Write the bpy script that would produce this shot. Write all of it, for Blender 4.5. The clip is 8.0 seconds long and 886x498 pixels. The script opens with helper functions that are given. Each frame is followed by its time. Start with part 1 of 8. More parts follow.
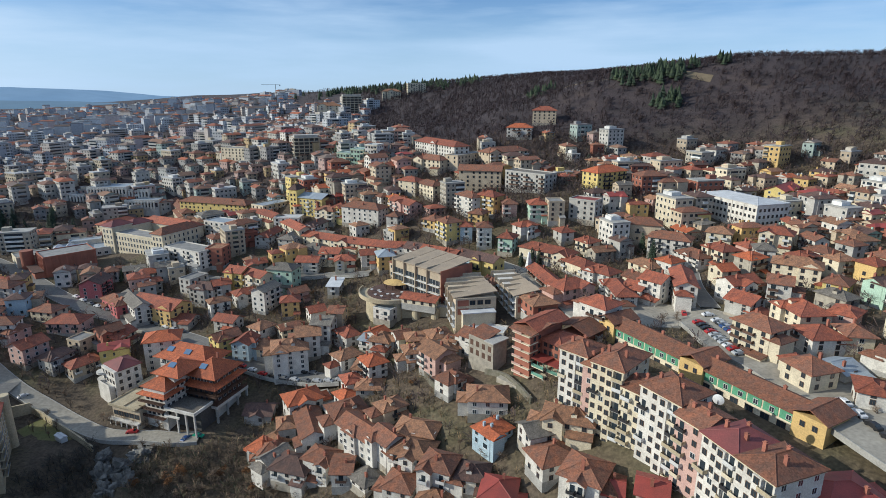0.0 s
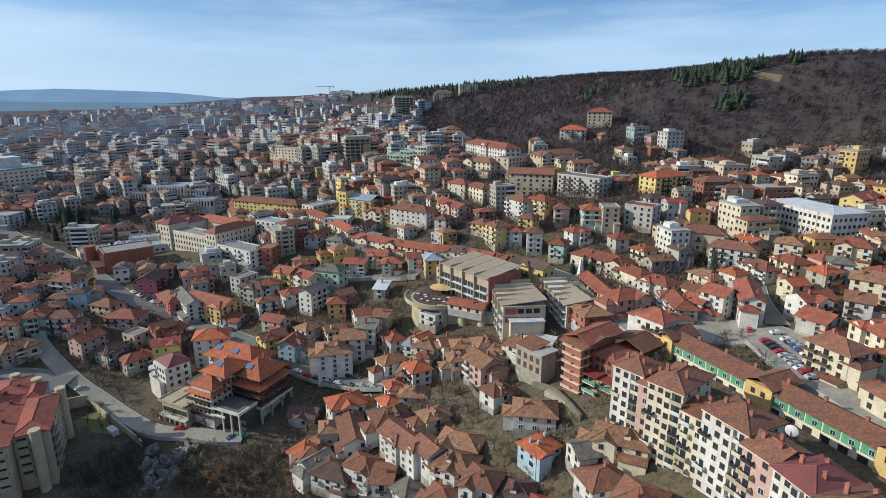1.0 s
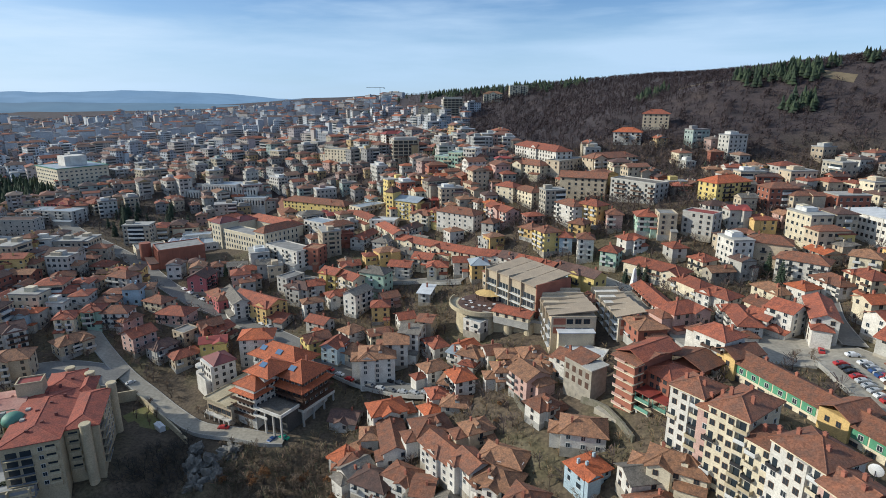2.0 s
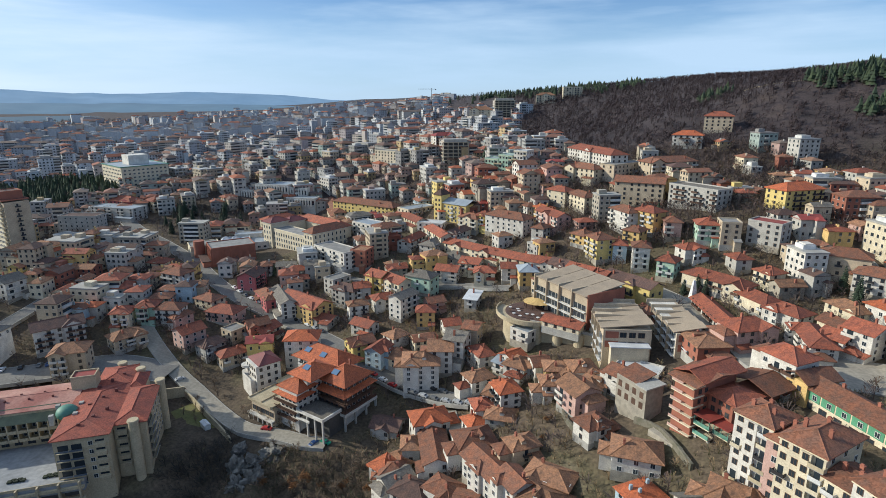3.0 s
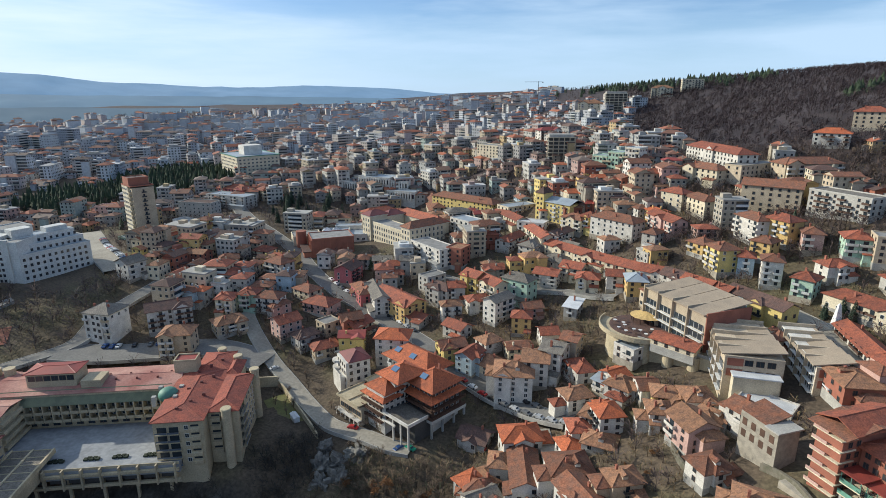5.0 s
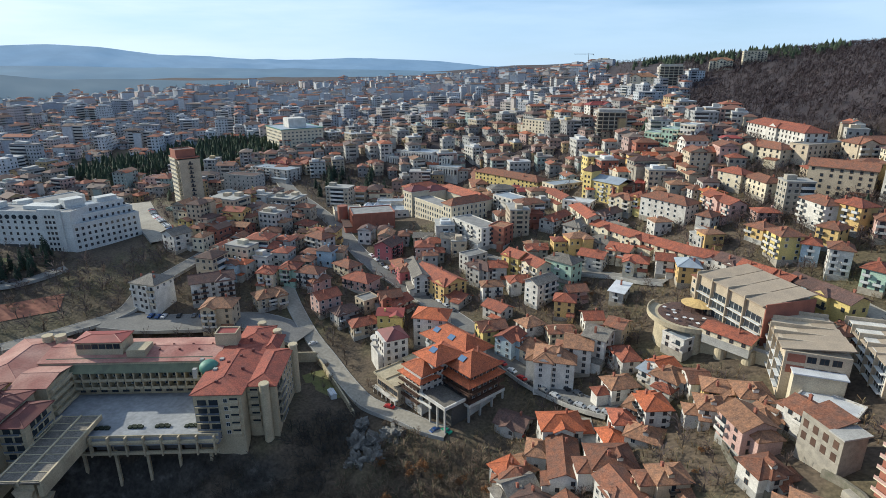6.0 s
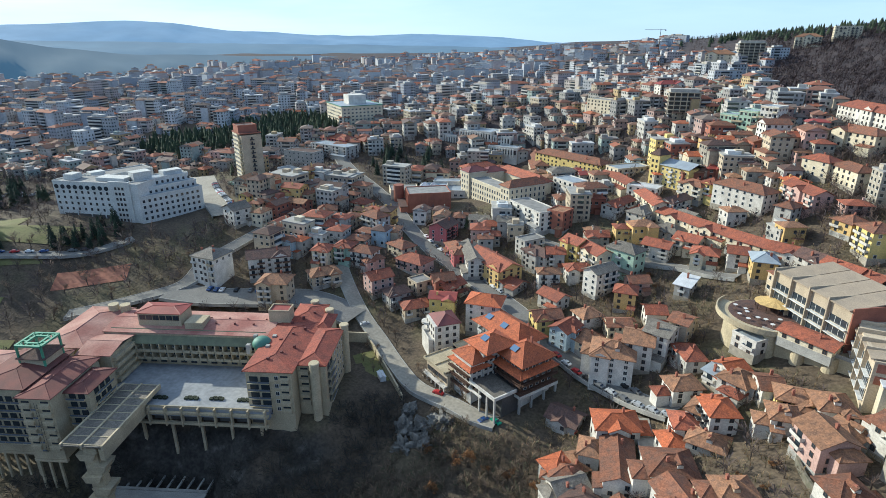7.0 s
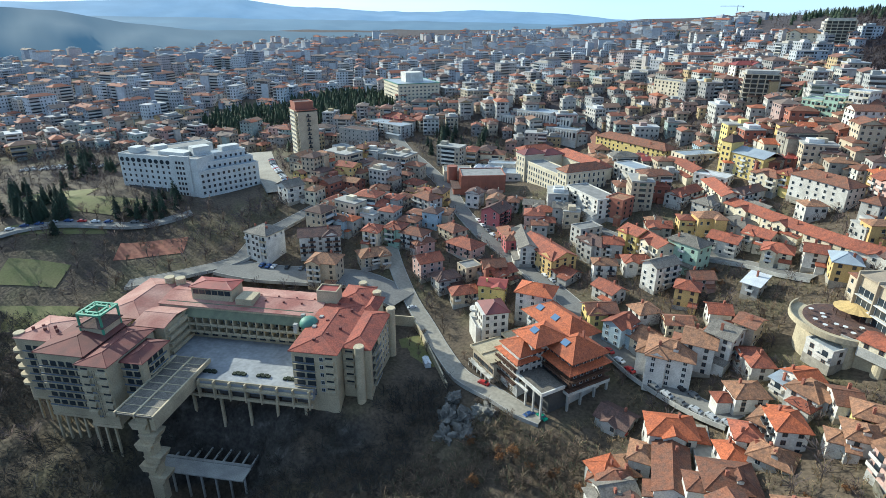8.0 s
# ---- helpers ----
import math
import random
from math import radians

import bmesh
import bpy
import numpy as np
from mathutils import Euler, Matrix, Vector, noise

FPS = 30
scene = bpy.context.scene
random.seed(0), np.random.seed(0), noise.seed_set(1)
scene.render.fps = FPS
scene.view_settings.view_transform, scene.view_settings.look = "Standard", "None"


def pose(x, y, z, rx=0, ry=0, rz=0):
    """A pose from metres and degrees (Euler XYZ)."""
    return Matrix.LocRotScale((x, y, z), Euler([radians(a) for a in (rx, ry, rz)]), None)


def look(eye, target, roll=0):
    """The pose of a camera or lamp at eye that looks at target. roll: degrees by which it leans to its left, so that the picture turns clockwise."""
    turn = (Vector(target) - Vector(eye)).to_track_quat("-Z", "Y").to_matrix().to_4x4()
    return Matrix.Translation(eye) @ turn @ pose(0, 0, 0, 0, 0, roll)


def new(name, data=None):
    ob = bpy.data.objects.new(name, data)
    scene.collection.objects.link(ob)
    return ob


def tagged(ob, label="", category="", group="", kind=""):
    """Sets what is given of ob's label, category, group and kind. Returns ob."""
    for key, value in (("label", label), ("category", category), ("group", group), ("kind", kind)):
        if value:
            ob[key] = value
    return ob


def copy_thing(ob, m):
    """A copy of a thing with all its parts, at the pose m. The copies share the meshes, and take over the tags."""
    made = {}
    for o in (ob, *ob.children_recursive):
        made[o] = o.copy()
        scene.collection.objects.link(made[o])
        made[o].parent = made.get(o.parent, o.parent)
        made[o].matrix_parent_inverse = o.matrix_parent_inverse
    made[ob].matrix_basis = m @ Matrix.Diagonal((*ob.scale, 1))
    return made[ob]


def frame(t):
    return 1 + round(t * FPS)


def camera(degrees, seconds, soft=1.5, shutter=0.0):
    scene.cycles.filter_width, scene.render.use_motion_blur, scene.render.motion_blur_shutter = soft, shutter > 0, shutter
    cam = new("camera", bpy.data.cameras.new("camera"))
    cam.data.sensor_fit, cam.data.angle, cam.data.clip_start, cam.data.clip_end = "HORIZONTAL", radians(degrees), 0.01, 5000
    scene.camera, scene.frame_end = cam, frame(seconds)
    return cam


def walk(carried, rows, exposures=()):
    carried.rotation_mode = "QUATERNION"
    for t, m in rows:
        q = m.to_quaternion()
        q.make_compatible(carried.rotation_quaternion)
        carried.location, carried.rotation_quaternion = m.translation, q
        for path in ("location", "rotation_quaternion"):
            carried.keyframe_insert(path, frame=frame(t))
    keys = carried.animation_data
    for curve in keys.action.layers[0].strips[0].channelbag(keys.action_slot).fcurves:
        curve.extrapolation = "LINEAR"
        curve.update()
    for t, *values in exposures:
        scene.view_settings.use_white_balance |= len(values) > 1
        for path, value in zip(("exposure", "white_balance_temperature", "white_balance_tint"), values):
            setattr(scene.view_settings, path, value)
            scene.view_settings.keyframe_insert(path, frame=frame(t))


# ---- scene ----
import bmesh
import functools

# ---------- camera: a drone drifting ahead and turning left ----------
cam = camera(75.8, 8.0, soft=0.6)
PATH = [
    (0.0, -0.00, -0.00, 118.75, -0.000, -15.524, 0.107),
    (0.5, 0.10, 3.14, 118.68, 2.755, -15.469, 0.044),
    (1.0, 0.05, 6.35, 118.63, 5.065, -15.396, 0.022),
    (1.5, -0.33, 9.45, 118.60, 7.326, -15.347, -0.004),
    (3.0, -1.65, 19.04, 118.55, 14.930, -15.159, -0.031),
    (3.5, -2.56, 22.13, 118.52, 17.061, -15.111, -0.052),
    (4.0, -3.53, 25.40, 118.44, 20.018, -15.055, -0.083),
    (4.5, -4.48, 28.65, 118.27, 22.921, -14.988, -0.091),
    (6.0, -8.51, 37.99, 117.92, 29.594, -18.296, -0.049),
    (6.5, -10.12, 41.06, 117.82, 32.497, -19.381, -0.045),
    (7.0, -11.95, 44.10, 117.75, 35.528, -20.434, -0.002),
    (7.5, -13.82, 47.10, 117.66, 38.643, -21.467, 0.063),
    (8.0, -15.63, 50.00, 117.56, 41.194, -22.493, 0.136),
]


def drone(x, y, z, yaw, pitch, roll):
    """A level camera turned left by yaw, tipped by pitch and leaned by roll."""
    return pose(x, y, z, 0, 0, yaw) @ pose(0, 0, 0, 90 + pitch) @ pose(0, 0, 0, 0, 0, roll)


walk(cam, [(row[0], drone(*row[1:])) for row in PATH], [(0.0, -0.16, 5700, 5), (4.5, 0.03, 5950, 5), (6.5, 0.17, 5800, 3), (8.0, 0.48, 5550, -2)])

# ---------- daylight ----------
SUN_LEFT, SUN_UP = 96.0, 26.0      # degrees to the left of +y, and above the horizon
sun_way = Vector((-math.sin(radians(SUN_LEFT)) * math.cos(radians(SUN_UP)),
                  math.cos(radians(SUN_LEFT)) * math.cos(radians(SUN_UP)), math.sin(radians(SUN_UP))))
sun = new("sun", bpy.data.lights.new("sun", "SUN"))
sun.data.energy, sun.data.angle, sun.data.color = 5.0, radians(0.6), (1.0, 0.88, 0.70)
sun.matrix_world = look(sun_way * 400, (0, 0, 0))

world = bpy.data.worlds.new("winter_sky")
scene.world = world
world.use_nodes = True
wn, wl = world.node_tree.nodes, world.node_tree.links
wn.clear()
sky = wn.new("ShaderNodeTexSky")
sky.sky_type, sky.sun_disc = "NISHITA", False
sky.sun_elevation, sky.sun_rotation = radians(SUN_UP), radians(-SUN_LEFT)
sky.altitude, sky.air_density, sky.dust_density, sky.ozone_density = 300, 1.0, 0.0, 2.6
co = wn.new("ShaderNodeTexCoord")
mp = wn.new("ShaderNodeMapping")
mp.inputs["Scale"].default_value = (1.2, 1.2, 9.0)
mp.inputs["Rotation"].default_value = (0.06, 0.10, 0.5)
wl.new(co.outputs["Generated"], mp.inputs["Vector"])
cl = wn.new("ShaderNodeTexNoise")
cl.inputs["Scale"].default_value, cl.inputs["Detail"].default_value, cl.inputs["Roughness"].default_value = 1.6, 6.0, 0.55
wl.new(mp.outputs["Vector"], cl.inputs["Vector"])
cr = wn.new("ShaderNodeValToRGB")
cr.color_ramp.elements[0].position, cr.color_ramp.elements[1].position = 0.42, 0.66
cr.color_ramp.elements[0].color, cr.color_ramp.elements[1].color = (0, 0, 0, 1), (0.78, 0.78, 0.78, 1)
wl.new(cl.outputs["Fac"], cr.inputs["Fac"])
veil = wn.new("ShaderNodeMixRGB")
veil.inputs["Color2"].default_value = (7.9, 9.4, 11.2, 1)
wl.new(cr.outputs["Color"], veil.inputs["Fac"])
clear = wn.new("ShaderNodeMixRGB")
clear.blend_type = "MULTIPLY"
clear.inputs["Fac"].default_value, clear.inputs["Color2"].default_value = 1.0, (0.80, 1.0, 1.30, 1)
wl.new(sky.outputs["Color"], clear.inputs["Color1"])
wl.new(clear.outputs["Color"], veil.inputs["Color1"])
# thin high cloud glares white towards the sun
toward = wn.new("ShaderNodeVectorMath")
toward.operation = "DOT_PRODUCT"
toward.inputs[1].default_value = sun_way
wl.new(co.outputs["Generated"], toward.inputs[0])
near_sun = wn.new("ShaderNodeMapRange")
near_sun.interpolation_type = "SMOOTHSTEP"
near_sun.inputs["From Min"].default_value, near_sun.inputs["From Max"].default_value = 0.25, 0.95
near_sun.inputs["To Max"].default_value = 0.85
wl.new(toward.outputs["Value"], near_sun.inputs["Value"])
thick = wn.new("ShaderNodeMapRange")
thick.inputs["From Min"].default_value, thick.inputs["From Max"].default_value = 0.25, 0.7
thick.inputs["To Min"].default_value, thick.inputs["To Max"].default_value = 0.15, 1.15
wl.new(cl.outputs["Fac"], thick.inputs["Value"])
both_veils = wn.new("ShaderNodeMath")
both_veils.operation = "MULTIPLY"
wl.new(near_sun.outputs["Result"], both_veils.inputs[0]), wl.new(thick.outputs["Result"], both_veils.inputs[1])
glare = wn.new("ShaderNodeMixRGB")
glare.inputs["Color2"].default_value = (11.5, 12.2, 12.8, 1)
wl.new(both_veils.outputs["Value"], glare.inputs["Fac"])
# pale haze low over the horizon
height = wn.new("ShaderNodeSeparateXYZ")
wl.new(co.outputs["Generated"], height.inputs["Vector"])
low = wn.new("ShaderNodeMapRange")
low.interpolation_type = "SMOOTHSTEP"
low.inputs["From Min"].default_value, low.inputs["From Max"].default_value = 0.0, 0.20
low.inputs["To Min"].default_value, low.inputs["To Max"].default_value = 0.75, 0.0
wl.new(height.outputs["Z"], low.inputs["Value"])
misty = wn.new("ShaderNodeMixRGB")
misty.inputs["Color2"].default_value = (7.0, 8.8, 11.0, 1)
wl.new(low.outputs["Result"], misty.inputs["Fac"]), wl.new(veil.outputs["Color"], misty.inputs["Color1"])
wl.new(misty.outputs["Color"], glare.inputs["Color1"])
bg = wn.new("ShaderNodeBackground")
bg.inputs["Strength"].default_value = 0.085
wl.new(glare.outputs["Color"], bg.inputs["Color"])
wo = wn.new("ShaderNodeOutputWorld")
wl.new(bg.outputs["Background"], wo.inputs["Surface"])

# ---------- materials ----------
def material(name, base, alt=None, rough=0.85, scale=1.0, grain=8.0, bump=0.15, metal=0.0, vary=0.25, tiles=0.0):
    """A matt surface: two colours mixed by broad stains, a fine grain, a tint of its own for each object, and relief."""
    m = bpy.data.materials.new(name)
    m.use_nodes = True
    n, l = m.node_tree.nodes, m.node_tree.links
    p = n["Principled BSDF"]
    p.inputs["Roughness"].default_value, p.inputs["Metallic"].default_value = rough, metal
    c = n.new("ShaderNodeTexCoord")
    a = n.new("ShaderNodeTexNoise")
    a.inputs["Scale"].default_value, a.inputs["Detail"].default_value = 0.35 * scale, 5
    b = n.new("ShaderNodeTexNoise")
    b.inputs["Scale"].default_value, b.inputs["Detail"].default_value = grain * scale, 3
    l.new(c.outputs["Object"], a.inputs["Vector"]), l.new(c.outputs["Object"], b.inputs["Vector"])
    ramp = n.new("ShaderNodeValToRGB")
    ramp.color_ramp.elements[0].position, ramp.color_ramp.elements[1].position = 0.36, 0.66
    ramp.color_ramp.elements[0].color = (*base, 1)
    ramp.color_ramp.elements[1].color = (*(alt or [v * 0.72 for v in base]), 1)
    l.new(a.outputs["Fac"], ramp.inputs["Fac"])
    info = n.new("ShaderNodeObjectInfo")
    tint = n.new("ShaderNodeMapRange")
    tint.inputs["To Min"].default_value, tint.inputs["To Max"].default_value = 1 - vary, 1 + vary * 0.6
    l.new(info.outputs["Random"], tint.inputs["Value"])
    fine = n.new("ShaderNodeMapRange")
    fine.inputs["To Min"].default_value, fine.inputs["To Max"].default_value = 0.6, 1.4
    l.new(b.outputs["Fac"], fine.inputs["Value"])
    mul = n.new("ShaderNodeMath")
    mul.operation = "MULTIPLY"
    l.new(tint.outputs["Result"], mul.inputs[0]), l.new(fine.outputs["Result"], mul.inputs[1])
    mix = n.new("ShaderNodeVectorMath")
    mix.operation = "SCALE"
    l.new(ramp.outputs["Color"], mix.inputs[0]), l.new(mul.outputs["Value"], mix.inputs["Scale"])
    if tiles:
        cell = n.new("ShaderNodeTexVoronoi")
        cell.inputs["Scale"].default_value = tiles
        l.new(c.outputs["Object"], cell.inputs["Vector"])
        grey = n.new("ShaderNodeSeparateColor")
        l.new(cell.outputs["Color"], grey.inputs["Color"])
        patch = n.new("ShaderNodeMapRange")
        patch.inputs["To Min"].default_value, patch.inputs["To Max"].default_value = 0.72, 1.28
        l.new(grey.outputs["Red"], patch.inputs["Value"])
        each = n.new("ShaderNodeVectorMath")
        each.operation = "SCALE"
        l.new(mix.outputs["Vector"], each.inputs[0]), l.new(patch.outputs["Result"], each.inputs["Scale"])
        mix = each
    l.new(mix.outputs["Vector"], p.inputs["Base Color"])
    bm = n.new("ShaderNodeBump")
    bm.inputs["Strength"].default_value, bm.inputs["Distance"].default_value = bump, 0.1
    l.new(b.outputs["Fac"], bm.inputs["Height"])
    l.new(bm.outputs["Normal"], p.inputs["Normal"])
    return m


def glass(name, tone=(0.03, 0.04, 0.05), rough=0.12):
    m = bpy.data.materials.new(name)
    m.use_nodes = True
    p = m.node_tree.nodes["Principled BSDF"]
    p.inputs["Base Color"].default_value = (*tone, 1)
    p.inputs["Roughness"].default_value = rough
    p.inputs["Specular IOR Level"].default_value = 0.6
    return m


ROOF = {
    "terracotta": material("terracotta_tile", (0.33, 0.095, 0.048), (0.21, 0.07, 0.044), 0.8, 1.2, 9, 0.5, vary=0.28, tiles=2.8),
    "brown": material("old_clay_tile", (0.25, 0.10, 0.055), (0.165, 0.085, 0.058), 0.9, 1.6, 9, 0.6, vary=0.28, tiles=2.8),
    "tan": material("weathered_clay_tile", (0.33, 0.165, 0.088), (0.21, 0.115, 0.072), 0.9, 2.0, 9, 0.6, vary=0.25, tiles=2.8),
    "grey": material("grey_slate_roof", (0.20, 0.175, 0.145), (0.145, 0.13, 0.11), 0.85, 1.2, 9, 0.4, vary=0.2, tiles=2.8),
    "dark": material("dark_brown_tile", (0.125, 0.068, 0.052), (0.085, 0.053, 0.046), 0.85, 1.4, 9, 0.5, vary=0.25, tiles=2.8),
    "red": material("red_sheet_roof", (0.32, 0.06, 0.045), (0.23, 0.05, 0.04), 0.6, 0.8, 6, 0.25, vary=0.15),
    "maroon": material("maroon_roof", (0.20, 0.055, 0.050), (0.15, 0.048, 0.044), 0.6, 0.6, 6, 0.2, vary=0.12),
    "flat": material("gravelled_flat_roof", (0.30, 0.29, 0.275), (0.21, 0.205, 0.195), 0.95, 0.8, 9, 0.3, vary=0.2),
    "white": material("white_sheet_roof", (0.62, 0.63, 0.64), (0.5, 0.51, 0.52), 0.6, 0.8, 6, 0.1, vary=0.1),
    "pale": material("pale_sheet_roof", (0.34, 0.385, 0.42), (0.27, 0.30, 0.34), 0.5, 0.8, 6, 0.1, vary=0.1),
    "orange": material("orange_clay_tile", (0.45, 0.118, 0.042), (0.33, 0.092, 0.04), 0.8, 1.2, 9, 0.5, vary=0.15, tiles=2.8),
}
WALL = {
    "white": material("white_plaster", (0.66, 0.63, 0.57), (0.50, 0.47, 0.42), 0.9, 0.8, 3, 0.08, vary=0.1),
    "cream": material("cream_plaster", (0.68, 0.60, 0.44), (0.56, 0.49, 0.36), 0.9, 0.8, 3, 0.08, vary=0.12),
    "ochre": material("ochre_plaster", (0.62, 0.43, 0.17), (0.52, 0.36, 0.15), 0.9, 0.8, 3, 0.08, vary=0.12),
    "yellow": material("yellow_plaster", (0.66, 0.52, 0.19), (0.56, 0.44, 0.17), 0.9, 0.8, 3, 0.08, vary=0.1),
    "pink": material("pink_plaster", (0.56, 0.37, 0.31), (0.46, 0.30, 0.26), 0.9, 0.8, 3, 0.08, vary=0.1),
    "rose": material("rose_red_plaster", (0.50, 0.15, 0.15), (0.42, 0.13, 0.13), 0.9, 0.8, 3, 0.08, vary=0.1),
    "grey": material("grey_render", (0.46, 0.44, 0.40), (0.36, 0.345, 0.315), 0.95, 0.9, 3, 0.1, vary=0.15),
    "stone": material("rubble_stone", (0.40, 0.36, 0.29), (0.29, 0.26, 0.215), 0.95, 2.0, 3, 0.5, vary=0.12),
    "green": material("pale_green_plaster", (0.40, 0.54, 0.42), (0.33, 0.45, 0.36), 0.9, 0.8, 3, 0.08, vary=0.12),
    "blue": material("pale_blue_plaster", (0.40, 0.50, 0.56), (0.33, 0.42, 0.48), 0.9, 0.8, 3, 0.08, vary=0.12),
    "brick": material("red_brick_wall", (0.34, 0.13, 0.085), (0.27, 0.105, 0.07), 0.9, 1.0, 6, 0.2, vary=0.15),
    "tan": material("sand_render", (0.52, 0.43, 0.31), (0.43, 0.355, 0.26), 0.95, 0.8, 3, 0.1, vary=0.12),
}
FRAME = material("white_window_frame", (0.72, 0.72, 0.70), rough=0.5, vary=0.1, bump=0.02)
BROWN_FRAME = material("brown_window_frame", (0.14, 0.08, 0.05), rough=0.6, vary=0.2, bump=0.05)
PANE = glass("window_glass")
CONCRETE = material("weathered_concrete", (0.40, 0.385, 0.35), (0.29, 0.28, 0.26), 0.95, 0.6, 4, 0.2, vary=0.1)
SAND_CONCRETE = material("sandy_concrete", (0.50, 0.42, 0.28), (0.38, 0.32, 0.215), 0.95, 0.5, 4, 0.2, vary=0.1)
IRON = material("dark_iron", (0.05, 0.05, 0.055), rough=0.55, metal=0.3, vary=0.1, bump=0.03)
WOOD = material("dark_stained_timber", (0.11, 0.06, 0.04), rough=0.8, scale=2, vary=0.2)
COPPER = material("green_copper", (0.11, 0.27, 0.2), (0.08, 0.2, 0.15), 0.6, 1.0, 6, 0.1, vary=0.1)
ASPHALT = material("worn_asphalt", (0.21, 0.20, 0.185), (0.155, 0.15, 0.14), 0.95, 0.25, 5, 0.15, vary=0.05)
PAVING = material("pale_paving", (0.35, 0.32, 0.265), (0.265, 0.24, 0.20), 0.95, 0.3, 3, 0.2, vary=0.05)

# ---------- the lie of the land ----------
# Heights on a 75 m lattice: each row runs from west (x = -600) to east (x = 300), rows from y = 40 to y = 565.
LATTICE = (
    "9 5 0 -10 -24 -36 -42 -42 -26 19 51 61 62",
    "13 14 16 14 -6 -19 -27 -33 -2 35 48 58 61",
    "17 18 21 19 17 4 -6 -9 19 37 46 57 66",
    "22 16 10 19 25 17 7 12 30 40 49 57 72",
    "28 21 18 24 25 18 26 28 49 62 60 63 79",
    "33 29 30 34 26 12 31 56 69 71 69 79 98",
    "38 34 33 38 45 37 57 70 78 87 97 107 123",
    "39 40 43 44 53 61 69 75 85 105 128 141 151",
)
LX, LY, LSTEP, LNX, LNY = -600.0, 40.0, 75.0, 13, 8
HEIGHTS = np.array([[float(v) for v in row.split()] for row in LATTICE])


# Rises and hollows of the near slopes: x, y, metres.
HUMPS = ((30, 160, 5.0), (0, 220, -1.1), (-330, 130, 3.3), (60, 310, 2.6), (90, 250, -3.8), (180, 340, -3.7), (-360, 130, 3.3), (120, 310, 2.7), (-90, 190, 3.4), (-30, 130, -3.1), (90, 130, -1.7), (-150, 160, -2.3), (-360, 160, 2.9), (-30, 220, -3.2), (-60, 280, 1.5), (150, 250, 3.0), (180, 310, -2.4), (-210, 190, 1.6))

# The cliff under the hotel, along and across its front: metres along, metres across, rise, spread.
HOTEL_SLOPE = ((-46, -20, 9, 9), (-30, -20, 9, 9), (-14, -20, 9, 9), (2, -20, 9, 9), (18, -18, 9, 9), (32, -8, 7, 9), (-38, -43, -9, 8), (-24, -42, -8, 8), (-10, -40, -8, 8), (-24, -31, -9, 7), (-8, -30, -7, 7))


def smooth(v):
    v = np.clip(v, 0, 1)
    return v * v * (3 - 2 * v)


def lattice(x, y):
    u, v = np.clip((x - LX) / LSTEP, 0, LNX - 1.000001), np.clip((y - LY) / LSTEP, 0, LNY - 1.000001)
    i, j = u.astype(int), v.astype(int)
    fu, fv = u - i, v - j
    fu, fv = 0.5 * smooth(fu) + 0.5 * fu, 0.5 * smooth(fv) + 0.5 * fv
    low = HEIGHTS[j, i] * (1 - fu) + HEIGHTS[j, i + 1] * fu
    high = HEIGHTS[j + 1, i] * (1 - fu) + HEIGHTS[j + 1, i + 1] * fu
    return low * (1 - fv) + high * fv


def ground_z(x, y):
    """Height of the land, fitted to the camera's view: the valley, then a wooded ridge to the north-east and a plain to
    the north-west.
    """
    x, y = np.asarray(x, float), np.asarray(y, float)
    near = lattice(x, y)
    for hx, hy, up in HUMPS:
        near = near + up * np.exp(-((x - hx) ** 2 + (y - hy) ** 2) / 2312.0)
    for lx, ly, up, r in HOTEL_SLOPE:
        hx, hy = -178.1 + 0.8508 * lx - 0.5255 * ly, 156.1 + 0.5255 * lx + 0.8508 * ly
        near = near + up * np.exp(-((x - hx) ** 2 + (y - hy) ** 2) / (2 * r * r))
    far, turn = np.hypot(x, y), np.degrees(np.arctan2(-x, y))
    ridge = np.interp(turn, [-60, -37, -30, -21, -10, 0, 3, 10, 17, 24, 32, 180], [170, 160, 155, 153, 146, 131, 127, 114, 98, 72, 44, 40])
    out = np.maximum(np.maximum(LX - x, x - LX - LSTEP * (LNX - 1)), np.maximum(y - LY - LSTEP * (LNY - 1), LY - 30 - y))
    rise = smooth(out / 480.0)
    wave = 5 * np.sin(x * 0.011 + 1.3) * np.sin(y * 0.009) * rise
    behind = smooth((LY - y) / 150.0)
    z = near * (1 - rise) + ridge * rise + wave
    return np.where(y < LY, near * (1 - behind) + (20 - 0.05 * x) * behind, z)


def gz(x, y):
    return float(ground_z(x, y))


def part(name, bm, mats, parent=None, label="", smooth_it=False):
    """Links a bmesh as one mesh object, under a thing where a parent is given."""
    me = bpy.data.meshes.new(name)
    bm.to_mesh(me)
    bm.free()
    for m in mats if isinstance(mats, (list, tuple)) else [mats]:
        me.materials.append(m)
    if smooth_it:
        me.shade_smooth()
    ob = new(name, me)
    if parent is not None:
        ob.parent = parent
    if label:
        ob["label"] = label
    return ob


def shared(name, me, parent, m):
    """One more part on a mesh that alike parts share."""
    ob = new(name, me)
    ob.parent, ob.matrix_basis = parent, m
    return ob


def grid_axis(lo, hi, step, reach, growth=1.16):
    mid = list(np.arange(lo, hi + 0.1, step))
    left, right, s = [], [], step
    a, b = lo, hi
    while a > -reach or b < reach:
        s *= growth
        a, b = a - s, b + s
        left.append(max(a, -reach)) if (not left or left[-1] > -reach) else None
        right.append(min(b, reach)) if (not right or right[-1] < reach) else None
    return np.array(left[::-1] + mid + right)


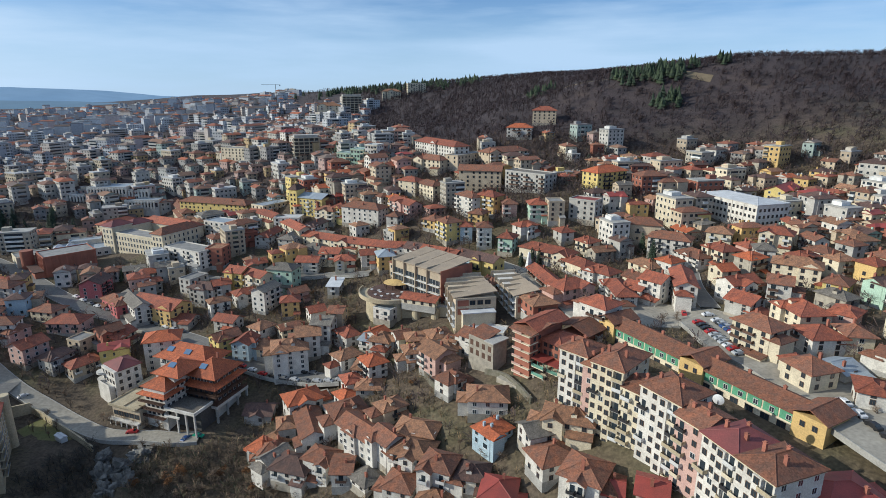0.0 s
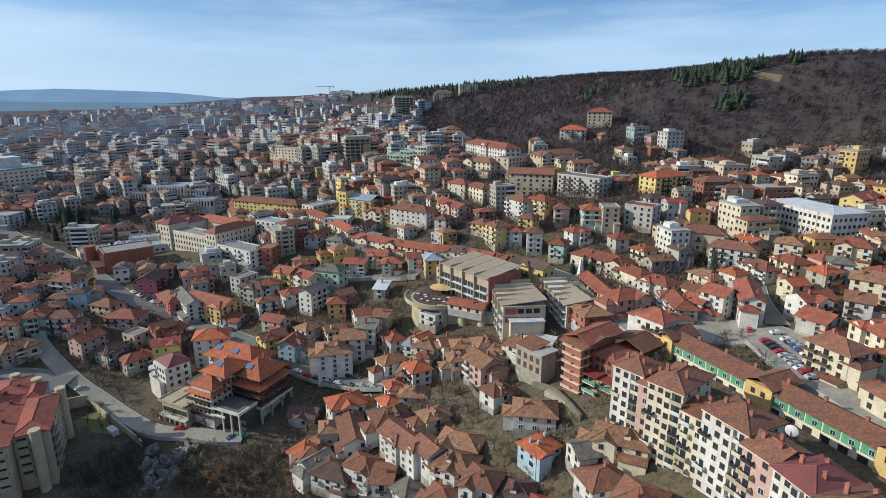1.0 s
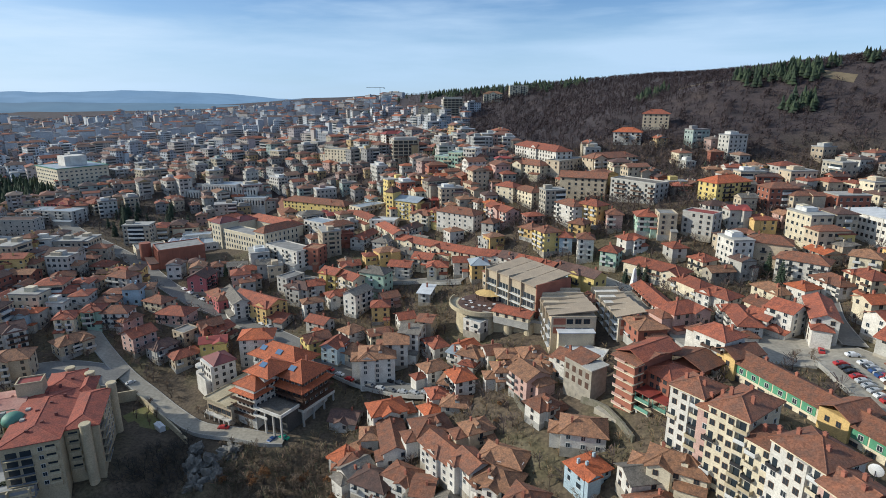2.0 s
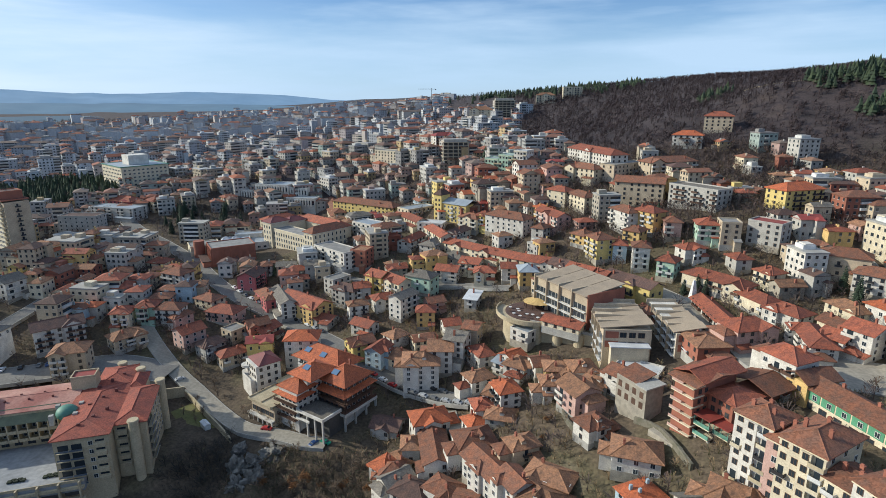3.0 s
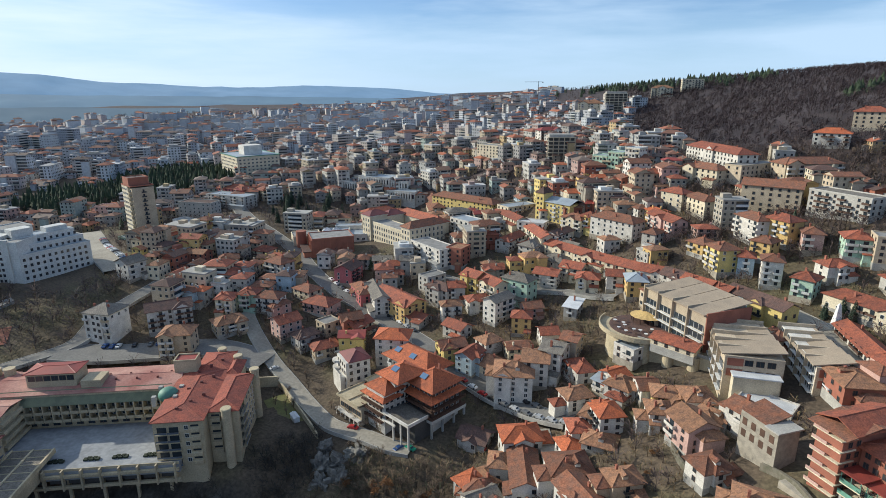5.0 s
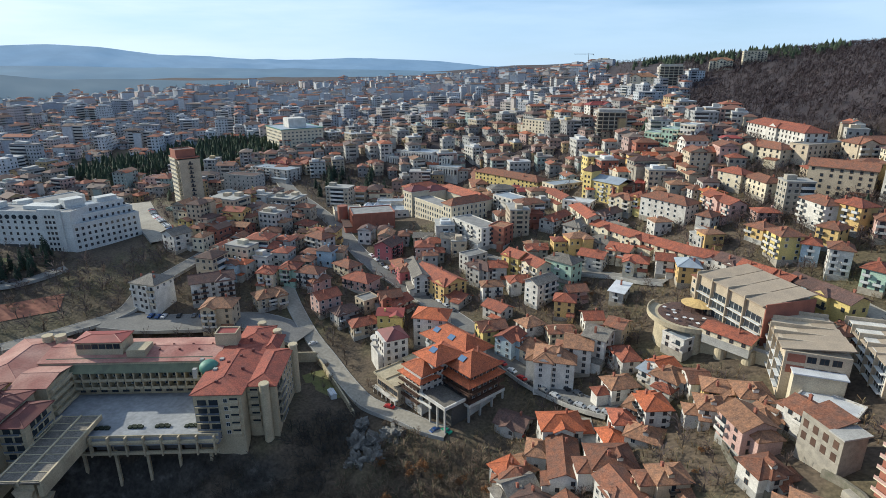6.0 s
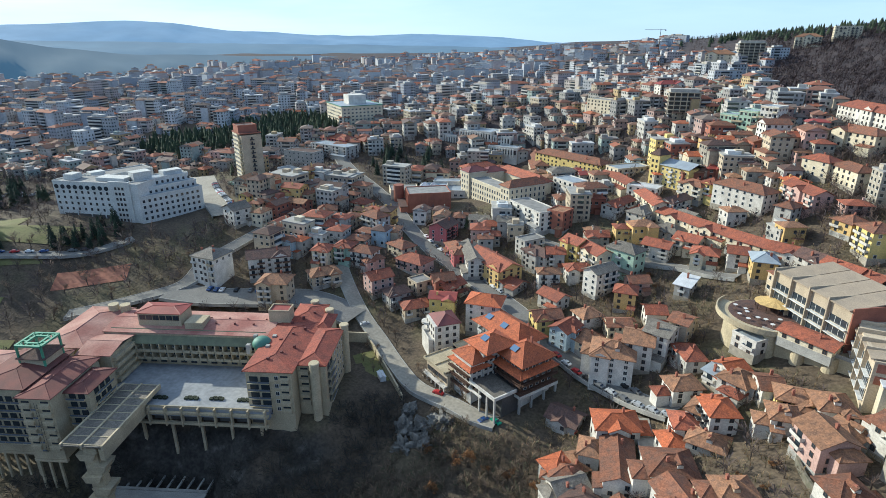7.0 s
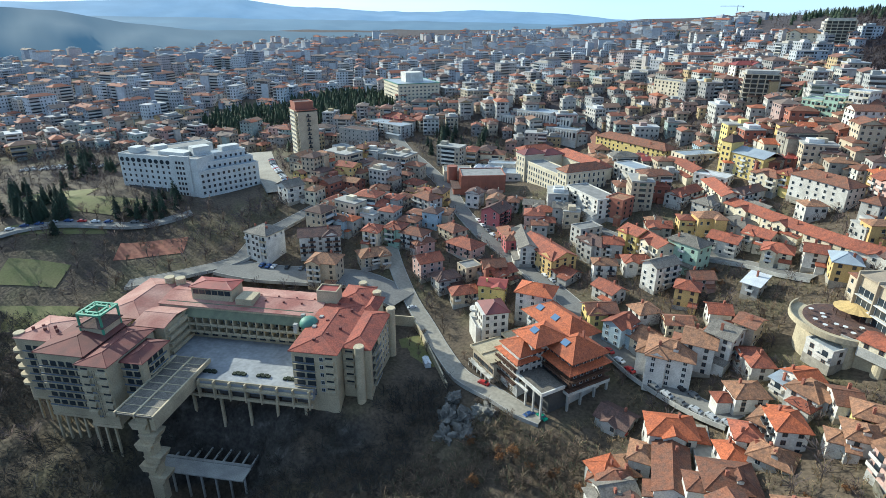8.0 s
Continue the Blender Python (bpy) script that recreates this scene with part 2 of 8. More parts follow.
def ground_material():
    m = bpy.data.materials.new("winter_ground")
    m.use_nodes = True
    n, l = m.node_tree.nodes, m.node_tree.links
    p = n["Principled BSDF"]
    p.inputs["Roughness"].default_value = 0.95
    c = n.new("ShaderNodeTexCoord")

    def noise_of(scale, detail=6):
        t = n.new("ShaderNodeTexNoise")
        t.inputs["Scale"].default_value, t.inputs["Detail"].default_value = scale, detail
        l.new(c.outputs["Object"], t.inputs["Vector"])
        return t.outputs["Fac"]

    def ramp(fac, stops):
        r = n.new("ShaderNodeValToRGB")
        while len(r.color_ramp.elements) < len(stops):
            r.color_ramp.elements.new(0.5)
        for e, (pos, col) in zip(r.color_ramp.elements, stops):
            e.position, e.color = pos, (*col, 1)
        l.new(fac, r.inputs["Fac"])
        return r.outputs["Color"]

    soil = ramp(noise_of(0.03), [(0.3, (0.06, 0.046, 0.033)), (0.5, (0.105, 0.078, 0.052)), (0.64, (0.10, 0.085, 0.045)), (0.78, (0.18, 0.148, 0.10))])
    # rock tones lowered so that steep ground carries the gorge's deep shade
    rock = ramp(noise_of(0.25, 10), [(0.3, (0.03, 0.027, 0.023)), (0.58, (0.06, 0.054, 0.046)), (0.82, (0.17, 0.158, 0.14))])
    geo = n.new("ShaderNodeNewGeometry")
    xyz = n.new("ShaderNodeSeparateXYZ")
    l.new(geo.outputs["Normal"], xyz.inputs["Vector"])
    cliff = n.new("ShaderNodeMapRange")
    cliff.inputs["From Min"].default_value, cliff.inputs["From Max"].default_value = 0.86, 0.74
    l.new(xyz.outputs["Z"], cliff.inputs["Value"])
    both = n.new("ShaderNodeMixRGB")
    l.new(cliff.outputs["Result"], both.inputs["Fac"])
    l.new(soil, both.inputs["Color1"]), l.new(rock, both.inputs["Color2"])
    # dark leaf litter under the woods of the ridge
    place = n.new("ShaderNodeSeparateXYZ")
    l.new(c.outputs["Object"], place.inputs["Vector"])
    north = n.new("ShaderNodeMapRange")
    north.inputs["From Min"].default_value, north.inputs["From Max"].default_value = 395, 470
    l.new(place.outputs["Y"], north.inputs["Value"])
    litter = ramp(noise_of(0.05, 8), [(0.3, (0.038, 0.029, 0.031)), (0.55, (0.058, 0.043, 0.044)), (0.8, (0.085, 0.062, 0.052))])
    floor_mix = n.new("ShaderNodeMixRGB")
    l.new(north.outputs["Result"], floor_mix.inputs["Fac"])
    l.new(both.outputs["Color"], floor_mix.inputs["Color1"]), l.new(litter, floor_mix.inputs["Color2"])
    both = floor_mix
    fine = ramp(noise_of(0.9), [(0.3, (0.55, 0.55, 0.55)), (0.7, (1.3, 1.3, 1.3))])
    mul = n.new("ShaderNodeMixRGB")
    mul.blend_type = "MULTIPLY"
    mul.inputs["Fac"].default_value = 1
    l.new(both.outputs["Color"], mul.inputs["Color1"]), l.new(fine, mul.inputs["Color2"])
    l.new(mul.outputs["Color"], p.inputs["Base Color"])
    b = n.new("ShaderNodeBump")
    b.inputs["Strength"].default_value, b.inputs["Distance"].default_value = 0.7, 0.6
    l.new(noise_of(0.7), b.inputs["Height"])
    l.new(b.outputs["Normal"], p.inputs["Normal"])
    return m


def build_ground():
    xs, ys = grid_axis(-520, 300, 5.0, 4850), grid_axis(40, 560, 5.0, 4850)
    gx, gy = np.meshgrid(xs, ys)
    z = ground_z(gx, gy)
    gorge = smooth((-4 - z) / 8) * (gy < 230) * (np.abs(gx + 150) < 260)
    crag = np.array([noise.fractal((px * 0.045, py * 0.045, 0.5), 0.8, 2.1, 5) for px, py in zip(gx.ravel(), gy.ravel())]).reshape(gx.shape)
    z = z + gorge * crag * 5.0
    verts = np.stack([gx.ravel(), gy.ravel(), z.ravel()], 1)
    w = len(xs)
    j, i = np.meshgrid(np.arange(len(ys) - 1), np.arange(w - 1), indexing="ij")
    a = (j * w + i).ravel()
    faces = np.stack([a, a + 1, a + w + 1, a + w], 1)
    me = bpy.data.meshes.new("ground")
    me.from_pydata(verts.tolist(), [], faces.tolist())
    me.materials.append(ground_material())
    me.shade_smooth()
    return tagged(new("ground", me), "brown winter earth and dry grass hillside", "ground", kind="structure")


build_ground()

# ---------- kinds of things: houses ----------
def box(bm, x0, x1, y0, y1, z0, z1, mat=0):
    v = [bm.verts.new((x, y, z)) for z in (z0, z1) for x, y in ((x0, y0), (x1, y0), (x1, y1), (x0, y1))]
    for q in ((3, 2, 1, 0), (4, 5, 6, 7), (0, 1, 5, 4), (1, 2, 6, 5), (2, 3, 7, 6), (3, 0, 4, 7)):
        f = bm.faces.new([v[k] for k in q])
        f.material_index = mat


def window_mesh(w=1.2, h=1.4, frame=FRAME, lights=2):
    """A window in one piece, standing proud of the wall: a surround with a bar between its panes; it faces -y."""
    t, d = 0.09, 0.1
    xs = [-w / 2, -w / 2 + t]
    for k in range(lights):
        xs += [-w / 2 + t + (k + 1) * (w - 2 * t) / lights - t * 0.35, -w / 2 + t + (k + 1) * (w - 2 * t) / lights + t * 0.35]
    xs = xs[:-2] + [w / 2 - t, w / 2]
    zs = [0, t, h - t, h]
    bm = bmesh.new()
    v = [[bm.verts.new((x, -d, z)) for x in xs] for z in zs]
    panes = []
    for j in range(3):
        for i in range(len(xs) - 1):
            f = bm.faces.new((v[j][i], v[j][i + 1], v[j + 1][i + 1], v[j + 1][i]))
            if j == 1 and i % 2 == 1:
                panes.append(f)
    inner = bmesh.ops.inset_individual(bm, faces=panes, thickness=0.001, depth=-0.06)
    for f in panes:
        f.material_index = 1
    ring = [v[0][i] for i in range(len(xs))] + [v[j][-1] for j in range(1, 4)] + [v[3][i] for i in range(len(xs) - 2, -1, -1)] + [v[j][0] for j in (2, 1)]
    back = [bm.verts.new((q.co.x, 0.04, q.co.z)) for q in ring]
    for k in range(len(ring)):
        m = (k + 1) % len(ring)
        bm.faces.new((ring[m], ring[k], back[k], back[m]))
    me = bpy.data.meshes.new("window")
    bm.to_mesh(me)
    bm.free()
    me.materials.append(frame), me.materials.append(PANE)
    return me


WINDOW = {"white": window_mesh(1.35, 1.5), "brown": window_mesh(1.3, 1.55, BROWN_FRAME), "wide": window_mesh(2.0, 1.5), "shop": window_mesh(2.4, 2.0, BROWN_FRAME)}


def balcony_mesh(w=2.6, d=1.2, rail=FRAME, high=0.95):
    """Slab and parapet in one piece, and the glazed door behind them."""
    bm = bmesh.new()
    t = 0.08
    box(bm, -w / 2, w / 2, -d, 0, -0.16, 0)
    box(bm, -w / 2, w / 2, -d, -d + t, 0, high, 1)
    box(bm, -w / 2, -w / 2 + t, -d + t, 0, 0, high, 1)
    box(bm, w / 2 - t, w / 2, -d + t, 0, 0, high, 1)
    bmesh.ops.remove_doubles(bm, verts=bm.verts, dist=0.001)
    box(bm, -w * 0.24, w * 0.2, -0.07, 0.03, 0.05, 2.1, 2)
    me = bpy.data.meshes.new("balcony")
    bm.to_mesh(me)
    bm.free()
    for m in (CONCRETE, rail, PANE):
        me.materials.append(m)
    return me


BALCONY = {"white": balcony_mesh(), "iron": balcony_mesh(rail=IRON, high=0.85), "wide": balcony_mesh(6.0, 1.5, IRON, 0.85), "sand": balcony_mesh(3.2, 1.5, SAND_CONCRETE),
           "timber": balcony_mesh(3.4, 1.3, WOOD, 0.9), "plaster": balcony_mesh(4.2, 1.3, WALL["white"], 0.95), "cream": balcony_mesh(2.4, 1.1, WALL["cream"], 0.95)}


def chimney_mesh():
    bm = bmesh.new()
    box(bm, -0.4, 0.4, -0.3, 0.3, -1.2, 1.3)
    box(bm, -0.5, 0.5, -0.4, 0.4, 1.3, 1.45)
    box(bm, -0.25, 0.25, -0.18, 0.18, 1.45, 1.7)
    me = bpy.data.meshes.new("chimney")
    bm.to_mesh(me)
    bm.free()
    me.materials.append(WALL["brick"])
    return me


CHIMNEY = chimney_mesh()


def roof_bm(w, d, kind, over=0.8, rise=None, hip=1.0):
    """A roof over w by d: hip, gable, or shed, with eaves and a thickness, or a flat slab in a parapet."""
    bm = bmesh.new()
    a, b = w / 2 + over, d / 2 + over
    t = 0.22
    if kind == "flat":
        box(bm, -w / 2, w / 2, -d / 2, d / 2, 0, 0.25)
        e = 0.3
        for x0, x1, y0, y1 in ((-w / 2 - 0.1, w / 2 + 0.1, -d / 2 - 0.1, -d / 2 + e), (-w / 2 - 0.1, w / 2 + 0.1, d / 2 - e, d / 2 + 0.1),
                               (-w / 2 - 0.1, -w / 2 + e, -d / 2 + e, d / 2 - e), (w / 2 - e, w / 2 + 0.1, -d / 2 + e, d / 2 - e)):
            box(bm, x0, x1, y0, y1, 0, 0.75, 1)
        return bm, 0.75
    rise = rise or (b if w >= d else a) * 0.46
    if kind == "shed":
        low = [(-a, -b, 0), (a, -b, 0), (a, b, rise * 0.8), (-a, b, rise * 0.8)]
        ring = [low]
        tops = [[0, 1, 2, 3]]
        pts = low
    elif kind == "gable":
        pts = [(-a, -b, 0), (a, -b, 0), (a, b, 0), (-a, b, 0), (-a, 0, rise), (a, 0, rise)]
        tops = [[0, 1, 5, 4], [2, 3, 4, 5]]
    else:
        if w >= d:
            r = max(a - b * hip, 0.05)
            pts = [(-a, -b, 0), (a, -b, 0), (a, b, 0), (-a, b, 0), (-r, 0, rise), (r, 0, rise)]
            tops = [[0, 1, 5, 4], [2, 3, 4, 5], [1, 2, 5], [3, 0, 4]]
        else:
            r = max(b - a * hip, 0.05)
            pts = [(-a, -b, 0), (a, -b, 0), (a, b, 0), (-a, b, 0), (0, -r, rise), (0, r, rise)]
            tops = [[0, 1, 4], [1, 2, 5, 4], [2, 3, 5], [3, 0, 4, 5]]
    up = [bm.verts.new((x, y, z + t)) for x, y, z in pts]
    dn = [bm.verts.new((x, y, z)) for x, y, z in pts]
    for q in tops:
        bm.faces.new([up[k] for k in q])
        bm.faces.new([dn[k] for k in reversed(q)])
    edges = {}
    for q in tops:
        for k in range(len(q)):
            e = (q[k], q[(k + 1) % len(q)])
            if (e[1], e[0]) in edges:
                edges.pop((e[1], e[0]))
            else:
                edges[e] = 1
    for i, j in edges:
        bm.faces.new([dn[i], dn[j], up[j], up[i]])
    # ridge and hip caps
    done = set()
    for q in tops:
        for k in range(len(q)):
            i, j = sorted((q[k], q[(k + 1) % len(q)]))
            if (i, j) in done or (i, j) in edges or (j, i) in edges:
                continue
            done.add((i, j))
            p, r2 = Vector(pts[i]) + Vector((0, 0, t)), Vector(pts[j]) + Vector((0, 0, t))
            if (r2 - p).length < 0.3:
                continue
            side = (r2 - p).cross(Vector((0, 0, 1))).normalized() * 0.16
            lift = Vector((0, 0, 0.14))
            c = [bm.verts.new(v) for v in (p - side, r2 - side, r2 + lift, p + lift, r2 + side, p + side)]
            bm.faces.new((c[0], c[1], c[2], c[3])), bm.faces.new((c[3], c[2], c[4], c[5]))
            bm.faces.new((c[0], c[3], c[5], up[i])), bm.faces.new((c[1], up[j], c[4], c[2]))
    return bm, rise


WALL_WORD = {"white": "white plastered", "cream": "cream plastered", "ochre": "ochre plastered", "yellow": "yellow painted", "pink": "pink plastered",
             "rose": "rose-red painted", "grey": "grey rendered", "stone": "rubble stone", "green": "pale green", "blue": "pale blue",
             "brick": "red brick", "tan": "sand-coloured"}
ROOF_WORD = {"terracotta": "terracotta tile", "brown": "old brown tile", "tan": "weathered tan tile", "grey": "grey", "dark": "dark brown tile",
             "red": "red sheet-metal", "maroon": "dark maroon", "flat": "gravelled", "white": "white sheet", "pale": "pale grey sheet", "orange": "bright orange tile"}
KIND_WORD = {"hip": "hipped", "gable": "gabled", "shed": "lean-to", "flat": "flat"}
STOREY = 2.65
VANTAGE = (-8.0, 20.0)      # near the camera's path; only house sides facing it get windows


FOOT = []


def take(x, y, turn, w, d):
    """Notes the ground that a building stands on."""
    FOOT.append((x, y, math.cos(radians(turn)), math.sin(radians(turn)), w / 2, d / 2))


def join_bm(bm, other, m, shift=0):
    """Adds another bmesh, moved by m, to bm."""
    for f in other.faces:
        f.material_index += shift
    me = bpy.data.meshes.new("piece")
    other.transform(m)
    other.to_mesh(me)
    other.free()
    bm.from_mesh(me)
    bpy.data.meshes.remove(me)


def small_window(bm, m, w=1.3, h=1.5):
    """A window of a far house: a surround and a pane set on the wall."""
    for x, z0, z1, y, mat in ((w / 2, 0, h, -0.07, 2), (w / 2 - 0.12, 0.12, h - 0.12, -0.1, 3)):
        front = [bm.verts.new(m @ Vector(p)) for p in ((-x, y, z0), (x, y, z0), (x, y, z1), (-x, y, z1))]
        back = [bm.verts.new(m @ Vector(p)) for p in ((-x, 0.02, z0), (x, 0.02, z0), (x, 0.02, z1), (-x, 0.02, z1))]
        faces = [bm.faces.new(front)] + [bm.faces.new((front[(k + 1) % 4], front[k], back[k], back[(k + 1) % 4])) for k in range(4)]
        for f in faces:
            f.material_index = mat


def house(x, y, turn, w, d, floors, kind, roof, wall, z=None, win="white", name="house", label="", windows=True, chimneys=1, rise=None, step=3.5, sink=2.5, top=None):
    """One building: walls that reach into the slope, a roof, its chimneys, balconies and windows on the camera's side.
    x, y: the middle; turn: of its long side.
    """
    base = gz(x, y) if z is None else z
    take(x, y, turn, w, d)
    h = top if top else floors * STOREY
    ob = new(name)
    ob.matrix_basis = pose(x, y, base, 0, 0, turn)
    rnd = random.Random(int(x * 13 + y * 7))

    def to_vantage(side):
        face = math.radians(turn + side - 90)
        return math.cos(face) * (VANTAGE[0] - x) + math.sin(face) * (VANTAGE[1] - y)

    front = 0 if to_vantage(0) >= to_vantage(180) else 180
    spin = pose(0, 0, 0, 0, 0, front)
    bm = bmesh.new()
    box(bm, -w / 2, w / 2, -d / 2, d / 2, -sink, h)
    box(bm, -w / 2 - 0.07, w / 2 + 0.07, -d / 2 - 0.07, d / 2 + 0.07, -sink, rnd.uniform(0.3, 0.9), 1)
    if kind == "gable":
        rr = rise or ((d / 2 + 0.55) if w >= d else (w / 2 + 0.55)) * 0.46
        for sx in (-1, 1):
            v = [bm.verts.new((sx * w / 2, -d / 2, h)), bm.verts.new((sx * w / 2, d / 2, h)), bm.verts.new((sx * w / 2, 0, h + rr * 0.97))]
            bm.faces.new(v)
    rb, rr = roof_bm(w, d, kind, rise=rise)
    bay, bay_x, bay_out = 0.0, 0.0, 0.0
    if kind != "flat" and w > 8.5 and w > d * 0.95 and rnd.random() < 0.6:
        # a cross wing with its own small gable
        bay, bay_out = min(w * rnd.uniform(0.36, 0.5), d * 0.75), rnd.uniform(0.9, 1.9)
        bay_x = rnd.choice((-1, 0, 1)) * (w - bay) / 2 * 0.96
        wing = bmesh.new()
        box(wing, bay_x - bay / 2, bay_x + bay / 2, -d / 2 - bay_out, -d * 0.2, -sink, h)
        gr = (bay / 2 + 0.6) * 0.46
        v = [wing.verts.new((bay_x - bay / 2, -d / 2 - bay_out, h)), wing.verts.new((bay_x + bay / 2, -d / 2 - bay_out, h)), wing.verts.new((bay_x, -d / 2 - bay_out, h + gr * 0.96))]
        wing.faces.new(v)
        join_bm(bm, wing, spin)
        cover, _ = roof_bm(d / 2 + bay_out, bay, rnd.choice(("gable", "hip")), 0.6, gr)
        join_bm(rb, cover, spin @ pose(bay_x, -(d / 2 + bay_out) / 2, 0.03, 0, 0, 90))
    if floors >= 2 and rnd.random() < 0.38 and w > 7:
        # a lean-to at the foot of the wall
        aw, out, ah = w * rnd.uniform(0.3, 0.5), rnd.uniform(1.8, 2.8), rnd.uniform(2.1, 2.6)
        ax = (w - aw) / 2 * (-1 if bay_x > 0 else 1)
        shed = bmesh.new()
        box(shed, ax - aw / 2, ax + aw / 2, -d / 2 - out, -d / 2, -sink, ah)
        join_bm(bm, shed, spin)
        cover, _ = roof_bm(aw, out, "shed", 0.35, 1.0)
        part("lean_to_roof", cover, ROOF[roof], ob).matrix_basis = spin @ pose(ax, -d / 2 - out / 2 - 0.2, ah + 0.02)
    if math.hypot(x, y) < 250 and floors >= 2 and kind != "flat" and w > 6.5:
        # a lower annex with a roof of its own, at one end or along the back
        aw, ad, ah = rnd.uniform(2.6, 4.4), d * rnd.uniform(0.55, 0.8), h - rnd.choice((1.4, 2.4, 2.65))
        end = rnd.choice((-1, 1))
        annex = bmesh.new()
        x0, x1 = sorted((end * w / 2, end * (w / 2 + aw)))
        y0 = rnd.choice((-1, 0, 1)) * (d - ad) / 2 * 0.9
        box(annex, x0, x1, y0 - ad / 2, y0 + ad / 2, -sink, ah)
        join_bm(bm, annex, pose(0, 0, 0))
        cover, _ = roof_bm(aw + 1.6, ad, "hip", 0.6, 1.3)
        part("annex_roof", cover, ROOF[rnd.choice((roof, roof, "brown", "terracotta"))], ob).matrix_basis = pose((x0 + x1) / 2 - end * 0.8, y0, ah + 0.02)
    if math.hypot(x, y) < 250 and kind == "hip" and w >= d and rnd.random() < 0.5:
        # a dormer on the slope towards the camera's side
        dorm = bmesh.new()
        dx, dy = rnd.uniform(-0.18, 0.18) * w, -d * 0.28
        box(dorm, dx - 0.8, dx + 0.8, dy - 0.7, 0, h + 0.3, h + rr * 0.5 + 0.9)
        join_bm(bm, dorm, spin)
        cover, _ = roof_bm(-dy + 0.7, 1.6, "gable", 0.25, 0.6)
        join_bm(rb, cover, spin @ pose(dx, (dy - 0.7) / 2, rr * 0.5 + 0.92, 0, 0, 90))
    plinth = WALL["stone"] if rnd.random() < 0.5 else CONCRETE
    rf = part("roof", rb, [ROOF[roof], WALL[wall]], ob)
    rf.matrix_basis = pose(0, 0, h)
    pane = rnd.choice(("white", "brown", "brown")) if win == "white" else win
    rail = rnd.choice(("white", "iron", "timber", "plaster", "plaster"))
    balconied = rnd.random() < 0.62 and floors > 1
    far_off = math.hypot(x, y) > 270
    if kind != "flat":
        for k in range(chimneys):
            cx, cy = rnd.uniform(-0.3, 0.3) * w, rnd.choice((-1, 1)) * d * rnd.uniform(0.12, 0.3)
            lift = rr * (1 - abs(cy) / (d / 2 + 0.5)) if w >= d else rr * (1 - abs(cx) / (w / 2 + 0.5))
            shared("chimney", CHIMNEY, ob, pose(cx, cy, h + lift + 0.2, 0, 0, rnd.choice((0, 90))))
    if windows:
        hh = h / floors
        for f in range(floors):
            zz = f * hh + 0.78
            for side, length, dist in ((0, w, d / 2), (180, w, d / 2), (90, d, w / 2), (-90, d, w / 2)):
                if to_vantage(side) < 0:
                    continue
                many = max(1, int((length - 0.6) // step))
                slot = length / many
                skip = -1
                for k in range(many):
                    if k == skip or rnd.random() < 0.09:
                        continue
                    off = (k + 0.5) * slot - length / 2
                    near = dist + 0.005
                    if side == front and bay and abs(off - bay_x) < bay / 2 + 0.7:
                        near = dist + bay_out + 0.005
                        off = min(max(off, bay_x - bay / 2 + 0.9), bay_x + bay / 2 - 0.9)
                    if balconied and f > 0 and side == front and (k + int(x)) % 3 != 2:
                        shared("balcony", BALCONY[rail], ob, pose(0, 0, f * hh + 0.1, 0, 0, side) @ pose(off, -near, 0))
                        if rail == "plaster" and slot < 4.0:
                            skip = k + 1
                        continue
                    spot = pose(0, 0, zz, 0, 0, side) @ pose(off, -near, 0)
                    if far_off:
                        small_window(bm, spot)
                    else:
                        shared("window", WINDOW[pane], ob, spot)
    part("wall", bm, [WALL[wall], plinth, BROWN_FRAME if pane == "brown" else FRAME, PANE], ob)
    return tagged(ob, label or f"{WALL_WORD[wall]} house with a {KIND_WORD[kind]} {ROOF_WORD[roof]} roof", "house", kind="")

# ---------- landmarks ----------
def thing(name, x, y, z, turn, label, category):
    ob = new(name)
    ob.matrix_basis = pose(x, y, z, 0, 0, turn)
    return tagged(ob, label, category)


def block(name, parent, x0, x1, y0, y1, z0, z1, mat, label=""):
    bm = bmesh.new()
    box(bm, x0, x1, y0, y1, z0, z1)
    return part(name, bm, mat, parent, label)


def put_roof(parent, cx, cy, z, w, d, kind, mats, turn=0, rise=None, over=0.7):
    rb, _ = roof_bm(w, d, kind, over, rise)
    rf = part("roof", rb, mats, parent)
    rf.matrix_basis = pose(cx, cy, z, 0, 0, turn)
    return rf


def wall_windows(parent, x0, y0, x1, y1, z, many, me, rows=1, pitch=2.95):
    """Windows along a wall from (x0, y0) to (x1, y1); they look to the right of that way."""
    turn = math.degrees(math.atan2(y1 - y0, x1 - x0))
    for r in range(rows):
        for k in range(many):
            f = (k + 0.5) / many
            shared("window", me, parent, pose(x0 + (x1 - x0) * f, y0 + (y1 - y0) * f, z + r * pitch, 0, 0, turn))


HOTEL_TILE = material("red_hotel_tile", (0.30, 0.075, 0.045), (0.21, 0.06, 0.042), 0.85, 0.9, 8, 0.5, vary=0.12, tiles=2.8)
PINK_METAL = material("faded_pink_sheet_roof", (0.44, 0.25, 0.20), (0.27, 0.10, 0.08), 0.85, 0.22, 6, 0.1, vary=0.12)
# near-black colour that paints the shade inside recesses and openings
SHADE_PANEL = material("recess_shade", (0.085, 0.08, 0.075), (0.06, 0.058, 0.055), 0.85, 0.5, 4, 0.1, vary=0.1)
MAROON = material("maroon_sheet_roof", (0.19, 0.062, 0.05), (0.13, 0.05, 0.043), 0.85, 0.5, 6, 0.15, vary=0.12)
GREEN_TILE = material("mossy_green_tile", (0.17, 0.18, 0.11), (0.12, 0.13, 0.085), 0.85, 1, 8, 0.3, vary=0.1)
